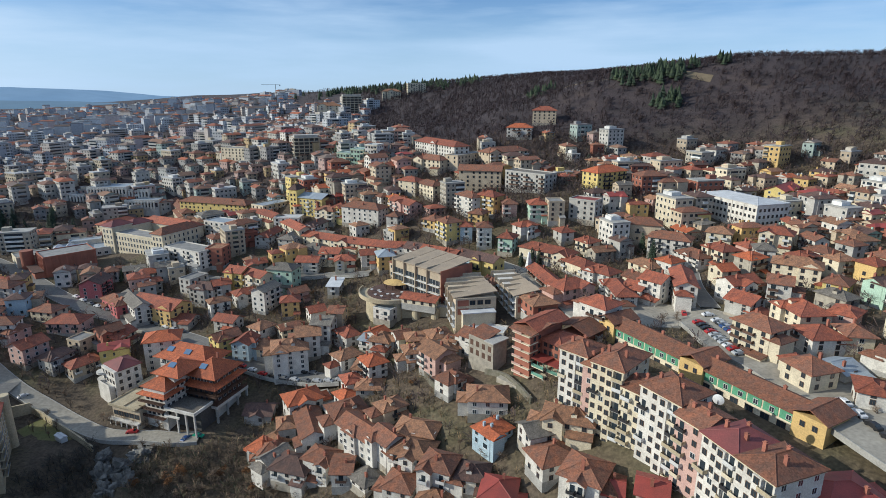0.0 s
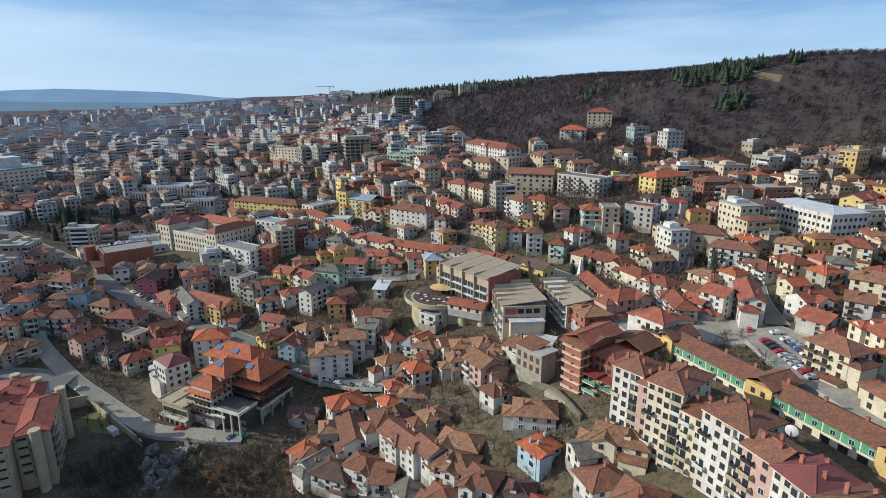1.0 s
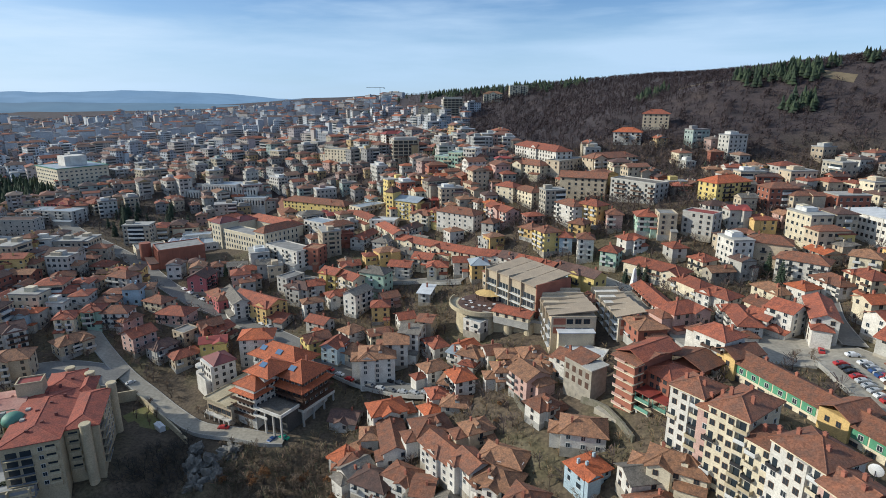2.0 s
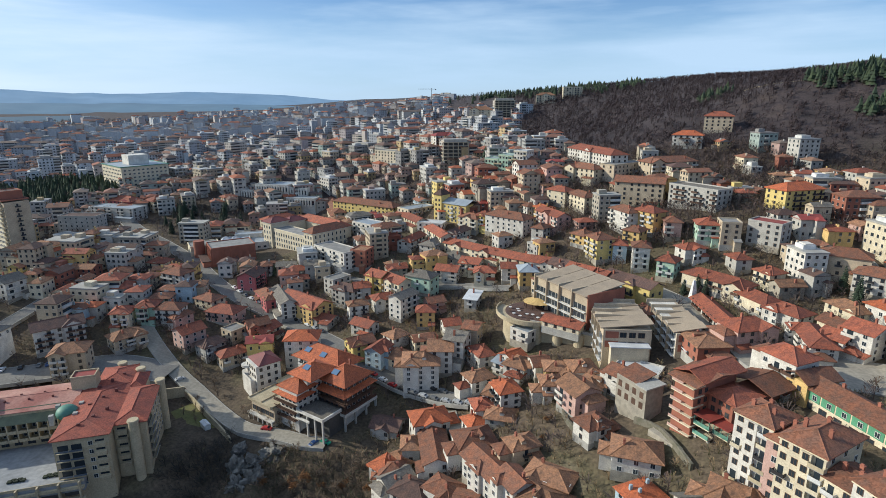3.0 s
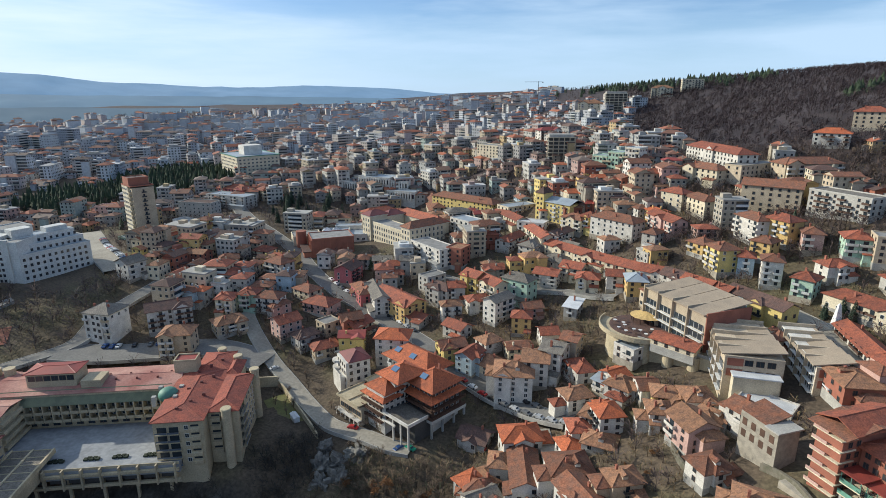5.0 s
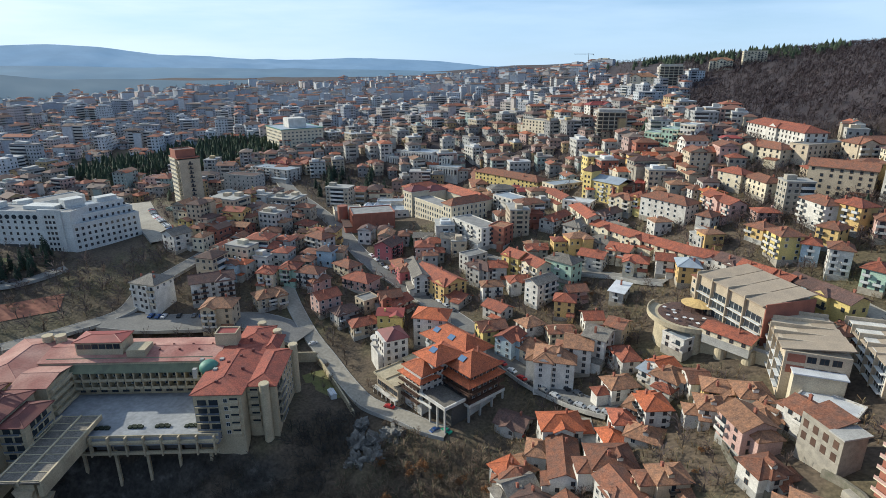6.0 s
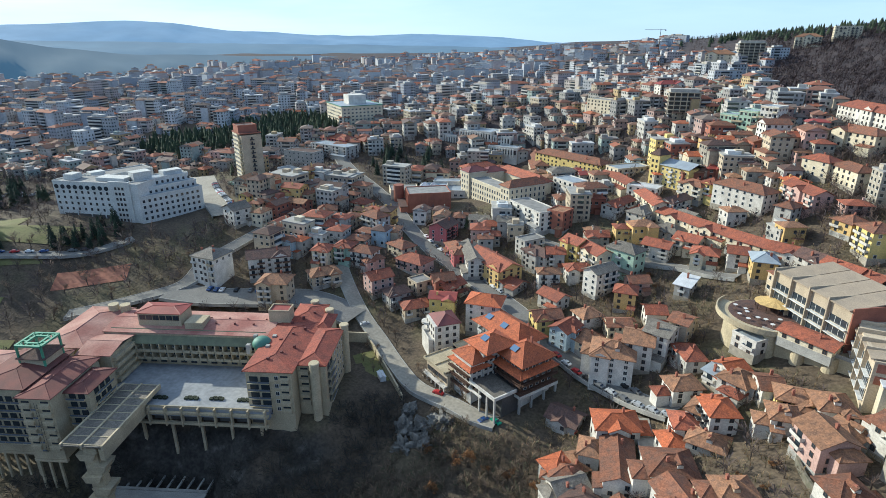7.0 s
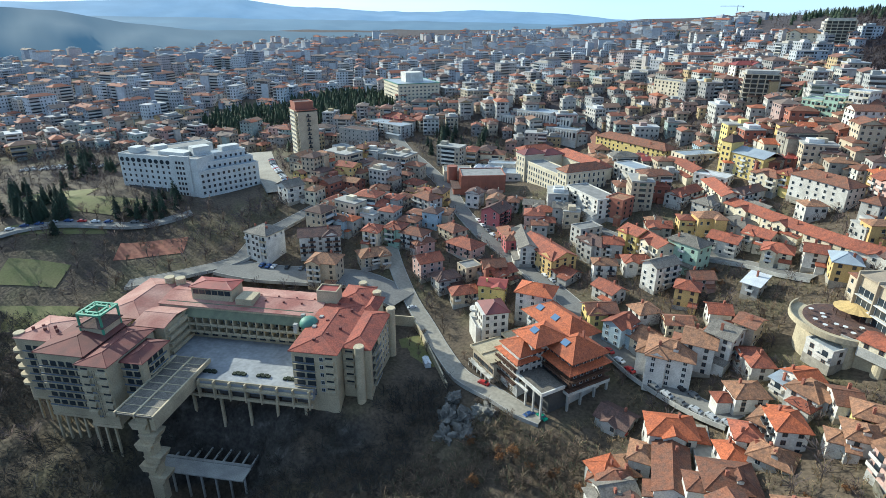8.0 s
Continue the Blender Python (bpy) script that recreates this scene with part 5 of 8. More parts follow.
def theatre():
    t = thing("theatre", -219, 318, 18, 45, "red brick theatre with flat grey roof and round tower", "theatre")
    W = WALL["brick"]
    block("wall", t, -13, 13, -9, 9, -5, 10.6, W)
    put_roof(t, 0, 0, 10.6, 26, 18, "flat", [ROOF["flat"], W])
    for k in range(7):
        block("rib", t, -13.5, -13.0, -8.8 + k * 2.9, -8.2 + k * 2.9, -5, 10.4, W)
    for k in range(8):
        block("rib", t, -12.6 + k * 3.5, -12.0 + k * 3.5, -9.4, -9.0, -5, 10.4, W)
    block("porch", t, -18, -13.6, -9, 9, -4, 3.2, W)
    block("foyer_roof", t, -18.6, -13.6, -9.6, 9.6, 3.2, 3.7, ROOF["dark"])
    bm = bmesh.new()
    bmesh.ops.create_cone(bm, cap_ends=True, segments=22, radius1=3.3, radius2=3.3, depth=17, matrix=Matrix.Translation((-17, 12.5, 3.5)))
    part("drum", bm, W, t, "round brick stair tower")
    block("foyer", t, -22, -4, 14, 28, -5, 7.5, WALL["cream"])
    put_roof(t, -13, 21, 7.5, 18, 14, "flat", [ROOF["flat"], WALL["cream"]])
    wall_windows(t, -22, 27.6, -22, 14.4, -1, 5, WINDOW["wide"], 2, 3.4)
    c = thing("culture_hall", -226, 345, 17, 30, "low white hall with pale flat roofs and peaked canopies", "hall")
    for x0, x1, y0, y1, h in ((-16, 2, -9, 8, 7.5), (2.2, 18, -7, 9, 6.2), (-8, 10, 8.2, 16, 8.6)):
        block("wall", c, x0, x1, y0, y1, -4, h, WALL["white"])
        put_roof(c, (x0 + x1) / 2, (y0 + y1) / 2, h, x1 - x0, y1 - y0, "flat", [ROOF["pale"], WALL["white"]])
        wall_windows(c, x0 + 0.5, y0, x1 - 0.5, y0, h - 3.4, 4, WINDOW["wide"])
    for x in (-12.5, -6.5):
        put_roof(c, x, -4, 8.3, 6, 6, "hip", ROOF["white"], rise=2.8, over=0.3)


def courtyard_school():
    """A long cream school: a taller hip-roofed block at either end of its front, and red-roofed wings round the court."""
    c = thing("courtyard_school", -165.5, 324.5, 21, -26, "long cream school with brown hipped end blocks and rows of windows", "school")
    W = WALL["cream"]
    for x0, x1, y0, y1, h, roof, up in ((-55, -45, 0.0, 14, 15.8, "maroon", 2.6), (-9, 0, 0.0, 27, 15.6, "brown", 3.2), (-54.6, -9.2, 28, 38, 13.0, "terracotta", 3.4), (-54.4, -45.2, 14.2, 27.8, 14.2, "maroon", 2.6)):
        block("wing", c, x0, x1, y0, y1, -8, h, W)
        put_roof(c, (x0 + x1) / 2, (y0 + y1) / 2, h, x1 - x0, y1 - y0, "hip", ROOF[roof], rise=up, over=0.8)
        block("cornice", c, x0 - 0.3, x1 + 0.3, y0 - 0.3, y1 + 0.3, h - 0.7, h - 0.1, WALL["white"])
    block("front_wing", c, -44.8, -9.2, 1.2, 13, -8, 11.8, W)
    put_roof(c, -27, 7.1, 11.8, 35.6, 11.8, "flat", [ROOF["flat"], W])
    for row in range(4):
        for k in range(13):
            bm = bmesh.new()
            small_window(bm, pose(-43.4 + k * 2.7, 1.2, -2.4 + row * 3.5), 1.2, 2.2)
            part("window", bm, [FRAME, FRAME, FRAME, PANE], c)
    tall = bmesh.new()
    small_window(tall, pose(0, 0, 0), 1.2, 2.2)
    tm = bpy.data.meshes.new("window")
    tall.to_mesh(tm)
    tall.free()
    for m in (FRAME, FRAME, FRAME, PANE):
        tm.materials.append(m)
    wall_windows(c, -54.6, 0, -45.4, 0, 1.0, 3, tm, 4, 3.5)
    wall_windows(c, -8.6, 0, -0.4, 0, -2.4, 3, tm, 5, 3.5)
    wall_windows(c, 0, 0.6, 0, 26.4, 1.4, 8, tm, 4, 3.5)


def library():
    """The white concrete library: tall fins over a ground floor painted dark as if recessed, lower blocks beside it."""
    c = thing("library", -269, 458, 27.5, 4, "white concrete library with tall fins and flat roofs", "library")
    W = WALL["white"]
    for x0, x1, y0, y1, h in ((-15, 15, -9, 9, 16.5), (15.2, 31, -6, 10, 13.8), (-32, -15.2, -8, 8, 11.0), (16, 42, -16, -6.2, 7.0)):
        block("wing", c, x0, x1, y0, y1, -6, h, W)
        put_roof(c, (x0 + x1) / 2, (y0 + y1) / 2, h, x1 - x0, y1 - y0, "flat", [ROOF["pale"], W])
        block("window_band", c, x0 + 0.8, x1 - 0.8, y0 - 0.08, y0 + 0.1, h - 5.2, h - 1.6, PANE)
        for k in range(int((x1 - x0) / 2.4)):
            block("fin", c, x0 + 0.6 + k * 2.4, x0 + 1.7 + k * 2.4, y0 - 1.2, y0 - 0.1, h - 7.5 if h > 8 else 0.5, h - 0.6, W)
    block("entrance", c, -14, 14, -9.2, -9.0, -4, 4.5, SHADE_PANEL)
    block("canopy", c, -15, 15, -13, -9.3, 4.6, 5.2, W)


def unfinished_block(x, y, turn, w, d, floors, label, frame):
    """A bare frame: floor slabs, columns and dark storeys between them."""
    z = gz(x, y)
    u = thing("unfinished_block", x, y, z, turn, label, "building")
    for f in range(floors + 1):
        block("slab", u, -w / 2, w / 2, -d / 2, d / 2, f * 3.0 - 0.15, f * 3.0 + 0.15, frame)
    block("core", u, -w / 2 + 1.4, w / 2 - 1.4, -d / 2 + 1.6, d / 2 - 1.6, -5, floors * 3.0 + 2.4, WALL["grey"])
    n = int(w / 4.4)
    for k in range(n + 1):
        cx = -w / 2 + 0.3 + k * (w - 0.6) / n
        block("column", u, cx - 0.3, cx + 0.3, -d / 2 + 0.05, -d / 2 + 0.65, -6, floors * 3.0, frame)
    for k in range(1, 4):
        cy = -d / 2 + 0.4 + k * (d - 0.8) / 3
        block("column", u, w / 2 - 0.65, w / 2 - 0.05, cy - 0.3, cy + 0.3, -6, floors * 3.0, frame)
    # dark panels on the core paint the shade of open storeys
    for f in range(floors):
        block("opening", u, -w / 2 + 1.0, w / 2 - 1.0, -d / 2 + 1.45, -d / 2 + 1.6, f * 3.0 + 0.5, f * 3.0 + 2.5, SHADE_PANEL)
        block("opening", u, w / 2 - 1.4, w / 2 - 1.25, -d / 2 + 2, d / 2 - 2, f * 3.0 + 0.5, f * 3.0 + 2.5, SHADE_PANEL)
    return u


def tower_crane(x, y):
    c = thing("tower_crane", x, y, gz(x, y), 20, "thin steel tower crane on the skyline", "crane")
    bm = bmesh.new()
    box(bm, -0.35, 0.35, -0.35, 0.35, -2, 30)
    part("mast", bm, IRON, c)
    bm = bmesh.new()
    box(bm, -24, 8, -0.22, 0.22, 28.4, 29.0)
    part("jib", bm, IRON, c)
    block("counterweight", c, 6.4, 8.2, -0.7, 0.7, 26.9, 28.3, CONCRETE)


def brick_block():
    """The half-finished brick block: a narrow tower of brick and pale slabs, a tiled wing behind, green glazed terraces on posts."""
    b = thing("brick_block", 26.4, 173.8, 24.5, -48, "half-finished red brick block with pale slabs and tiled roofs", "building")
    block("tower", b, -3.3, 3.3, 0, 17, -5, 18, WALL["brick"])
    for k in range(6):
        block("slab", b, -3.7, 3.6, -0.9, 4, 2.2 + k * 2.9, 2.5 + k * 2.9, WALL["cream"])
        block("parapet", b, -3.7, 0.2, -0.9, -0.75, 2.5 + k * 2.9, 3.2 + k * 2.9, WALL["pink"])
    wall_windows(b, -3.3, 16, -3.3, 2, 3.0, 4, WINDOW["brown"], 5, 2.9)
    wall_windows(b, 3.3, 1, 3.3, 6, 3.0, 2, WINDOW["brown"], 5, 2.9)
    put_roof(b, 0.2, 8.5, 18, 8, 18, "gable", ROOF["brown"], 0, 1.4, 1.0)
    put_roof(b, 0, 10, 18.6, 16, 9, "gable", ROOF["terracotta"], 90, 2.0, 0.8)
    block("wing", b, 3.5, 11, 6, 28, -5, 14.5, WALL["brick"])
    put_roof(b, 7.2, 11, 14.5, 9, 11, "hip", ROOF["terracotta"], 0, 1.8, 0.9)
    put_roof(b, 7.2, 22.5, 15.2, 9.5, 12.5, "gable", ROOF["brown"], 90, 2.2, 0.9)
    wall_windows(b, 4, 6, 10.6, 6, 9.6, 3, WINDOW["brown"], 2, 2.7)
    wall_windows(b, 11, 7, 11, 27, 6.6, 6, WINDOW["brown"], 3, 2.9)
    green = material("green_glazed_frame", (0.16, 0.34, 0.26), rough=0.5, vary=0.05)
    for x0, x1, y0, z in ((3.6, 8.6, 0.6, 6.6), (8.8, 13.5, 1.8, 6.0), (3.6, 8.6, 0.6, 3.6)):
        block("terrace", b, x0, x1, y0, 6, z - 0.3, z, WALL["cream"])
        block("terrace_rail", b, x0, x1, y0, y0 + 0.1, z, z + 1.1, green)
        if z > 4:
            block("terrace_roof", b, x0 - 0.2, x1 + 0.2, y0 - 0.2, 6, z + 2.7, z + 2.95, ROOF["red"])
            for x in (x0 + 0.1, (x0 + x1) / 2, x1 - 0.3):
                block("mullion", b, x, x + 0.15, y0 + 0.1, y0 + 0.25, z, z + 2.7, green)
    for x, y in ((4, 1), (8, 1), (9.2, 2.2), (13, 2.2)):
        block("post", b, x, x + 0.7, y, y + 0.7, -6, 3.4, CONCRETE)
    block("plinth", b, -6.5, 5, -5, -1.2, -9, 0.3, WALL["stone"])
    r = thing("ruined_house", 16, 187, 26, -48, "roofless weathered grey house with empty window openings", "house")
    block("wall", r, -6, 6, -3.5, 3.5, -5, 8.6, WALL["stone"])
    for k in range(4):
        for f in range(2):
            # dark panel on the solid wall paints the shade of an opening
            block("opening", r, -5.2 + k * 2.9, -3.7 + k * 2.9, -3.56, -3.4, 1.6 + f * 3.4, 3.7 + f * 3.4, WOOD)
    put_roof(r, -2.0, 0.5, 8.6, 8, 6.6, "shed", ROOF["brown"], 0, 2.0, 0.5)
    block("slab", r, 2.2, 6.6, -4.2, 4, 8.6, 9.0, CONCRETE)


for plot in ((30, 182, -48, 24, 32), (16, 187, -48, 13, 8), (-178, 156, 31.7, 130, 70), (-240, 110, 31.7, 70, 60), (52, 125, -64, 70, 18), (77.5, 155, -61.5, 76, 14), (-96, 206, -42, 40, 34), (-5, 256, -46, 36, 24),
             (10.5, 219.5, -78, 33, 22), (32, 222, -72, 40, 16), (-24, 252, 0, 30, 30), (-8, 240, -18, 34, 18), (-385, 205, 17.5, 75, 50), (-385, 240, 126, 80, 60),
             (-353, 290, 3, 30, 28), (155.5, 292.5, -72, 46, 26), (-427, 471, -27, 54, 48), (-222, 326, 45, 56, 46), (-190, 352, -26, 66, 46), (-262, 455, 4, 84, 34), (-340, 205, 24.6, 80, 50), (40, 118, -64, 60, 12)):
    take(*plot)
terrace_hotel()
apartments()
market_hall()
red_hotel()
unfinished_block(-119, 762, 15, 26, 18, 8, "bare concrete frame of an unfinished block on the ridge", WALL["cream"])
unfinished_block(-117, 490, 22, 22, 13, 6, "unfinished block of pale slabs and dark open storeys", WALL["tan"])
for x, y, turn, w, d, n, roof, wall in ((-148, 760, 12, 30, 16, 6, "tan", "cream"), (-40, 868, 10, 26, 16, 5, "flat", "cream"), (-75, 850, 8, 26, 14, 4, "tan", "cream"),
                                        (88, 508, -10, 20, 13, 4, "terracotta", "tan"), (62, 470, -12, 20, 12, 3, "orange", "white")):
    house(x, y, turn, w, d, n, "flat" if roof == "flat" else "hip", roof, wall, name="apartment_block", step=3.6)
brick_block()
trade_centre()


OLD_STONE = material("mossy_rubble", (0.20, 0.18, 0.14), (0.12, 0.115, 0.08), 0.95, 2.0, 3, 0.7, vary=0.12)


def bank_wall(label, way, high, thick=0.6, mat=SAND_CONCRETE):
    """A concrete wall along the foot of a road, its top a little over the road."""
    bm = bmesh.new()
    rows = []
    pts = [Vector((*p, 0)) for p in way]
    for k, p in enumerate(pts):
        on = (pts[min(k + 1, len(pts) - 1)] - pts[max(k - 1, 0)]).normalized()
        n = Vector((-on.y, on.x, 0)) * thick / 2
        z = gz(p.x, p.y)
        rows.append([bm.verts.new((q.x, q.y, zz)) for q, zz in ((p - n, z - 4), (p - n, z + high), (p + n, z + high), (p + n, z - 4))])
    for a, b in zip(rows, rows[1:]):
        for i in range(3):
            bm.faces.new((a[i], b[i], b[i + 1], a[i + 1]))
    bm.faces.new(rows[0][::-1]), bm.faces.new(rows[-1])
    bmesh.ops.recalc_face_normals(bm, faces=bm.faces)
    return tagged(part("retaining_wall", bm, mat), label, "retaining wall")


bank_wall("sandy concrete retaining wall below the road", ((-162, 199), (-156, 196.5), (-150, 193), (-144, 189.5), (-138, 186), (-132, 182.5), (-127, 179.5)), 3.0)
bank_wall("tall sandy concrete wall below the hotel yard", ((-176, 189), (-172, 192), (-167, 195.5), (-162, 199)), 4.6)
bank_wall("curved rubble stone wall round a garden bank", ((-7, 195), (-6.5, 190), (-4.5, 184.5), (-1.5, 179), (2, 175.2), (6, 172.3)), 1.9, 0.7, OLD_STONE)
bank_wall("rubble stone wall below the brick block", ((15, 182), (19, 178.5), (22, 174.6), (25, 168), (28, 160)), 2.0, 0.8, OLD_STONE)
bank_wall("low rubble stone wall along the lane", ((-43, 183), (-38, 176), (-30, 166), (-20, 157), (-10, 149)), 1.0, 0.5, OLD_STONE)
cabin = thing("site_cabin", -141.5, 184.5, gz(-141.5, 184.5), -32, "small white cabin on the grass below the road", "cabin")
block("body", cabin, -2.4, 2.4, -1.1, 1.1, -0.5, 2.2, FRAME)
put_roof(cabin, 0, 0, 2.2, 4.8, 2.2, "gable", ROOF["white"], rise=0.4, over=0.15)
for gx, gy, gw, gh, wall in ((-74, 441, 11, 13.5, "green"), (-63, 437.4, 11, 16.2, "green"), (-52, 434, 10, 18.6, "white")):
    apartment(gx, gy, gz(gx, gy) - 1, -18, gw, 12, gh, wall, "pale", "white stepped apartment block with wide balconies" if wall == "white" else "pale green stepped apartment block with balconies", 4, int(gh / 2.9), 2, "flat")


def yellow_hall():
    """The ochre hall with a stair tower under a dark mansard and a small gilt dome."""
    c = thing("yellow_hall", -90, 379, 39.5, -24, "ochre yellow building with a tower under a gilt dome", "building")
    W = WALL["yellow"]
    block("wall", c, -5, 14, -6, 8, -6, 10.5, W)
    put_roof(c, 4.5, 1, 10.5, 19, 14, "gable", [ROOF["pale"], W], rise=2.6)
    block("tower", c, -11.5, -5.2, -7, 2, -6, 15.5, W)
    put_roof(c, -8.35, -2.5, 15.5, 6.3, 9, "hip", ROOF["dark"], rise=3.6, over=0.5)
    bm = bmesh.new()
    bmesh.ops.create_uvsphere(bm, u_segments=14, v_segments=8, radius=1.1, matrix=Matrix.Translation((-8.3, -2.5, 19.6)))
    part("dome", bm, WALL["ochre"], c, "small gilt dome", True)
    wall_windows(c, -11, -7, -5.6, -7, -1, 2, WINDOW["brown"], 5, 3.1)
    wall_windows(c, -4.4, -6, 13.4, -6, -1, 6, WINDOW["white"], 4, 2.9)
    for f in range(3):
        shared("balcony", BALCONY["white"], c, pose(3, -6, 1.6 + f * 2.9))


def terraced_house():
    """The white house beside the red hotel: stepped terraces with rounded balconies, and a dark red roof."""
    t = thing("terraced_house", -133, 212, -2.1, -36, "bright white house with stepped terraces and maroon roof", "house")
    W = WALL["white"]
    take(-133, 212, -36, 17, 15)
    for x0, x1, y0, y1, h in ((-5, 6, -4.5, 6, 12.6), (-7.5, -5.05, -3, 6, 9.4), (-5, 4.5, -6.6, -4.55, 6.2), (-9.5, -7.55, -4, 5, 3.4)):
        block("wall", t, x0, x1, y0, y1, -5, h, W)
        if h < 12:
            bm = bmesh.new()
            for a, b, c, d in ((x0, x1, y0, y0 + 0.15), (x0, x0 + 0.15, y0 + 0.15, y1)):
                box(bm, a, b, c, d, h, h + 0.95)
            part("parapet", bm, W, t)
    put_roof(t, 0.5, 1.6, 12.6, 11, 8.8, "hip", ROOF["maroon"], rise=2.6, over=0.6)
    for f in range(3):
        bm = bmesh.new()
        bmesh.ops.create_cone(bm, cap_ends=True, segments=20, radius1=2.3, radius2=2.3, depth=0.95, matrix=Matrix.Translation((-4.6, -4.4, 3.6 + f * 3.1)))
        part("round_balcony", bm, W, t)
    wall_windows(t, -4.6, -4.5, 5.6, -4.5, 0.9, 4, WINDOW["brown"], 4, 3.05)
    wall_windows(t, 6, -4, 6, 5.5, 0.9, 3, WINDOW["brown"], 4, 3.05)
    wall_windows(t, -7.5, 5.5, -7.5, -2.6, 1.0, 3, WINDOW["brown"], 3, 3.05)


take(-249.9, 186.7, 13, 14, 13)
apartment(-249.9, 186.7, 8.1, 13, 13.6, 12.3, 12.6, "white", "grey", "white balconied block of flats with grey hipped roof", 4, 4, 2)
terraced_house()
yellow_hall()
justice_house()
brick_tower()
white_school()
civic_block()
theatre()
courtyard_school()
library()
tower_crane(-292, 1030)

# ---------- houses of the old town, placed to fit the camera's view ---
house(-180.3, 227.3, 67, 11.1, 9.68, 3, "gable", "terracotta", "pink", 4.7)
house(-168.6, 226.6, 65, 11.2, 7.92, 2, "hip", "dark", "grey", 2.6)
house(-194.5, 238.4, 68, 10.3, 8, 2, "hip", "brown", "pink", 9.4)
house(-177.2, 251.1, -1, 15.9, 10.56, 2, "hip", "terracotta", "pink", 8.7)
house(-154.5, 243.3, 50, 9.7, 8.8, 3, "gable", "brown", "brick", 4.4)
house(-164.8, 239.4, 70, 8.7, 8, 2, "flat", "flat", "tan", 4.7)
house(-151.0, 244.3, 74, 11.9, 8.8, 2, "gable", "terracotta", "cream", 4.3)
house(-155.7, 224.0, 55, 11.7, 7.92, 2, "hip", "terracotta", "tan", 0.4)
house(-122.1, 228.7, 18, 14.0, 10.56, 5, "hip", "orange", "white", 2.1)
house(-140.9, 267.1, -24, 28.2, 12.32, 4, "gable", "terracotta", "ochre", 8.3, top=8.20)
house(-124.2, 282.0, -16, 14.9, 8.8, 3, "hip", "dark", "grey", 12.1)
house(-165.8, 273.6, -37, 18.6, 8.8, 3, "hip", "brown", "rose", 9.9, top=5.55)
house(-154.9, 269.3, -48, 26.2, 7.92, 4, "gable", "grey", "white", 8.4, top=8.60)
house(-126.4, 259.7, -11, 11.2, 7.92, 2, "gable", "terracotta", "grey", 8.1, top=3.30)
house(-116.7, 283.8, 31, 8.0, 7.92, 3, "gable", "terracotta", "grey", 13.2)
house(-101.6, 277.7, 38, 12.7, 7.92, 2, "hip", "terracotta", "white", 13.2)
house(-102.1, 252.0, -18, 10.8, 7.92, 2, "gable", "terracotta", "grey", 8.8)
house(-97.8, 235.5, 46, 11.0, 8.8, 3, "gable", "brown", "yellow", 4.9)
house(-87.7, 232.4, 80, 10.0, 7.92, 3, "gable", "terracotta", "blue", 4.2)
house(-80.1, 234.2, 72, 9.8, 7.92, 2, "hip", "tan", "cream", 4.6, top=4.50)
house(-84.3, 245.5, 57, 8.7, 8, 2, "hip", "tan", "white", 8.1)
house(-65.7, 223.9, 16, 14.5, 12.32, 5, "hip", "tan", "white", 2.3, top=11.25)
house(-59.4, 232.1, 13, 9.8, 11.44, 4, "gable", "tan", "white", 6.0)
house(-53.2, 237.0, -7, 8.4, 10.56, 4, "gable", "grey", "white", 9.0)
house(-48.6, 246.3, -8, 6.6, 8.8, 3, "gable", "brown", "tan", 13.1)
house(-60.8, 254.4, 30, 7.3, 8, 2, "gable", "terracotta", "white", 12.8)
house(-88.7, 269.2, 67, 12.4, 7.92, 4, "gable", "grey", "white", 12.9)
house(-74.7, 261.5, 14, 8.5, 7.92, 3, "hip", "terracotta", "ochre", 12.4)
house(-54.9, 275.6, -5, 6.0, 9.68, 2, "shed", "white", "grey", 18.5)
house(-53.5, 298.5, 7, 10.6, 8.8, 3, "hip", "terracotta", "cream", 24.7, top=5.55)
house(-40.8, 295.7, 12, 7.3, 8.8, 3, "gable", "terracotta", "white", 27.6, top=6.75)
house(-30.3, 287.3, 15, 8.5, 10.56, 3, "hip", "pale", "ochre", 28.2)
house(-74.5, 303.1, -4, 11.9, 8.8, 3, "gable", "terracotta", "white", 21.6, top=6.35)
house(-71.4, 199.0, -3, 10.5, 8.8, 1, "gable", "dark", "grey", -5.0)
house(-54.0, 195.9, 31, 13.0, 9.68, 2, "hip", "orange", "white", -1.9, top=7.30)
house(-48.0, 181.7, -68, 18.7, 8.8, 2, "gable", "brown", "white", -2.5)
house(-57.6, 185.1, 17, 6.1, 8, 2, "hip", "tan", "grey", -4.6)
house(-64.0, 176.6, -29, 7.8, 8, 2, "hip", "orange", "grey", -8.5)
house(-60.6, 181.3, 49, 5.2, 8, 1, "hip", "tan", "grey", -6.3)
house(-58.5, 171.3, 53, 9.9, 7.92, 2, "gable", "grey", "white", -8.8)
house(-34.4, 181.9, 30, 12.4, 10.56, 2, "hip", "brown", "white", 3.5)
house(-36.7, 193.2, 38, 6.2, 7.92, 2, "hip", "orange", "white", 4.0, top=3.70)
house(-35.4, 200.6, 28, 6.9, 7.92, 2, "hip", "terracotta", "white", 5.3)
house(-29.7, 198.4, 28, 5.1, 8, 1, "gable", "terracotta", "white", 7.4)
house(-40.5, 218.1, 41, 9.7, 7.92, 3, "hip", "tan", "white", 6.8, top=5.55)
house(-32.5, 207.2, -9, 5.8, 7.92, 2, "hip", "tan", "white", 7.4)
house(-27.3, 203.5, -57, 8.7, 7.92, 3, "hip", "orange", "white", 9.0)
house(-28.3, 226.7, 52, 7.0, 8, 2, "gable", "orange", "white", 13.2)
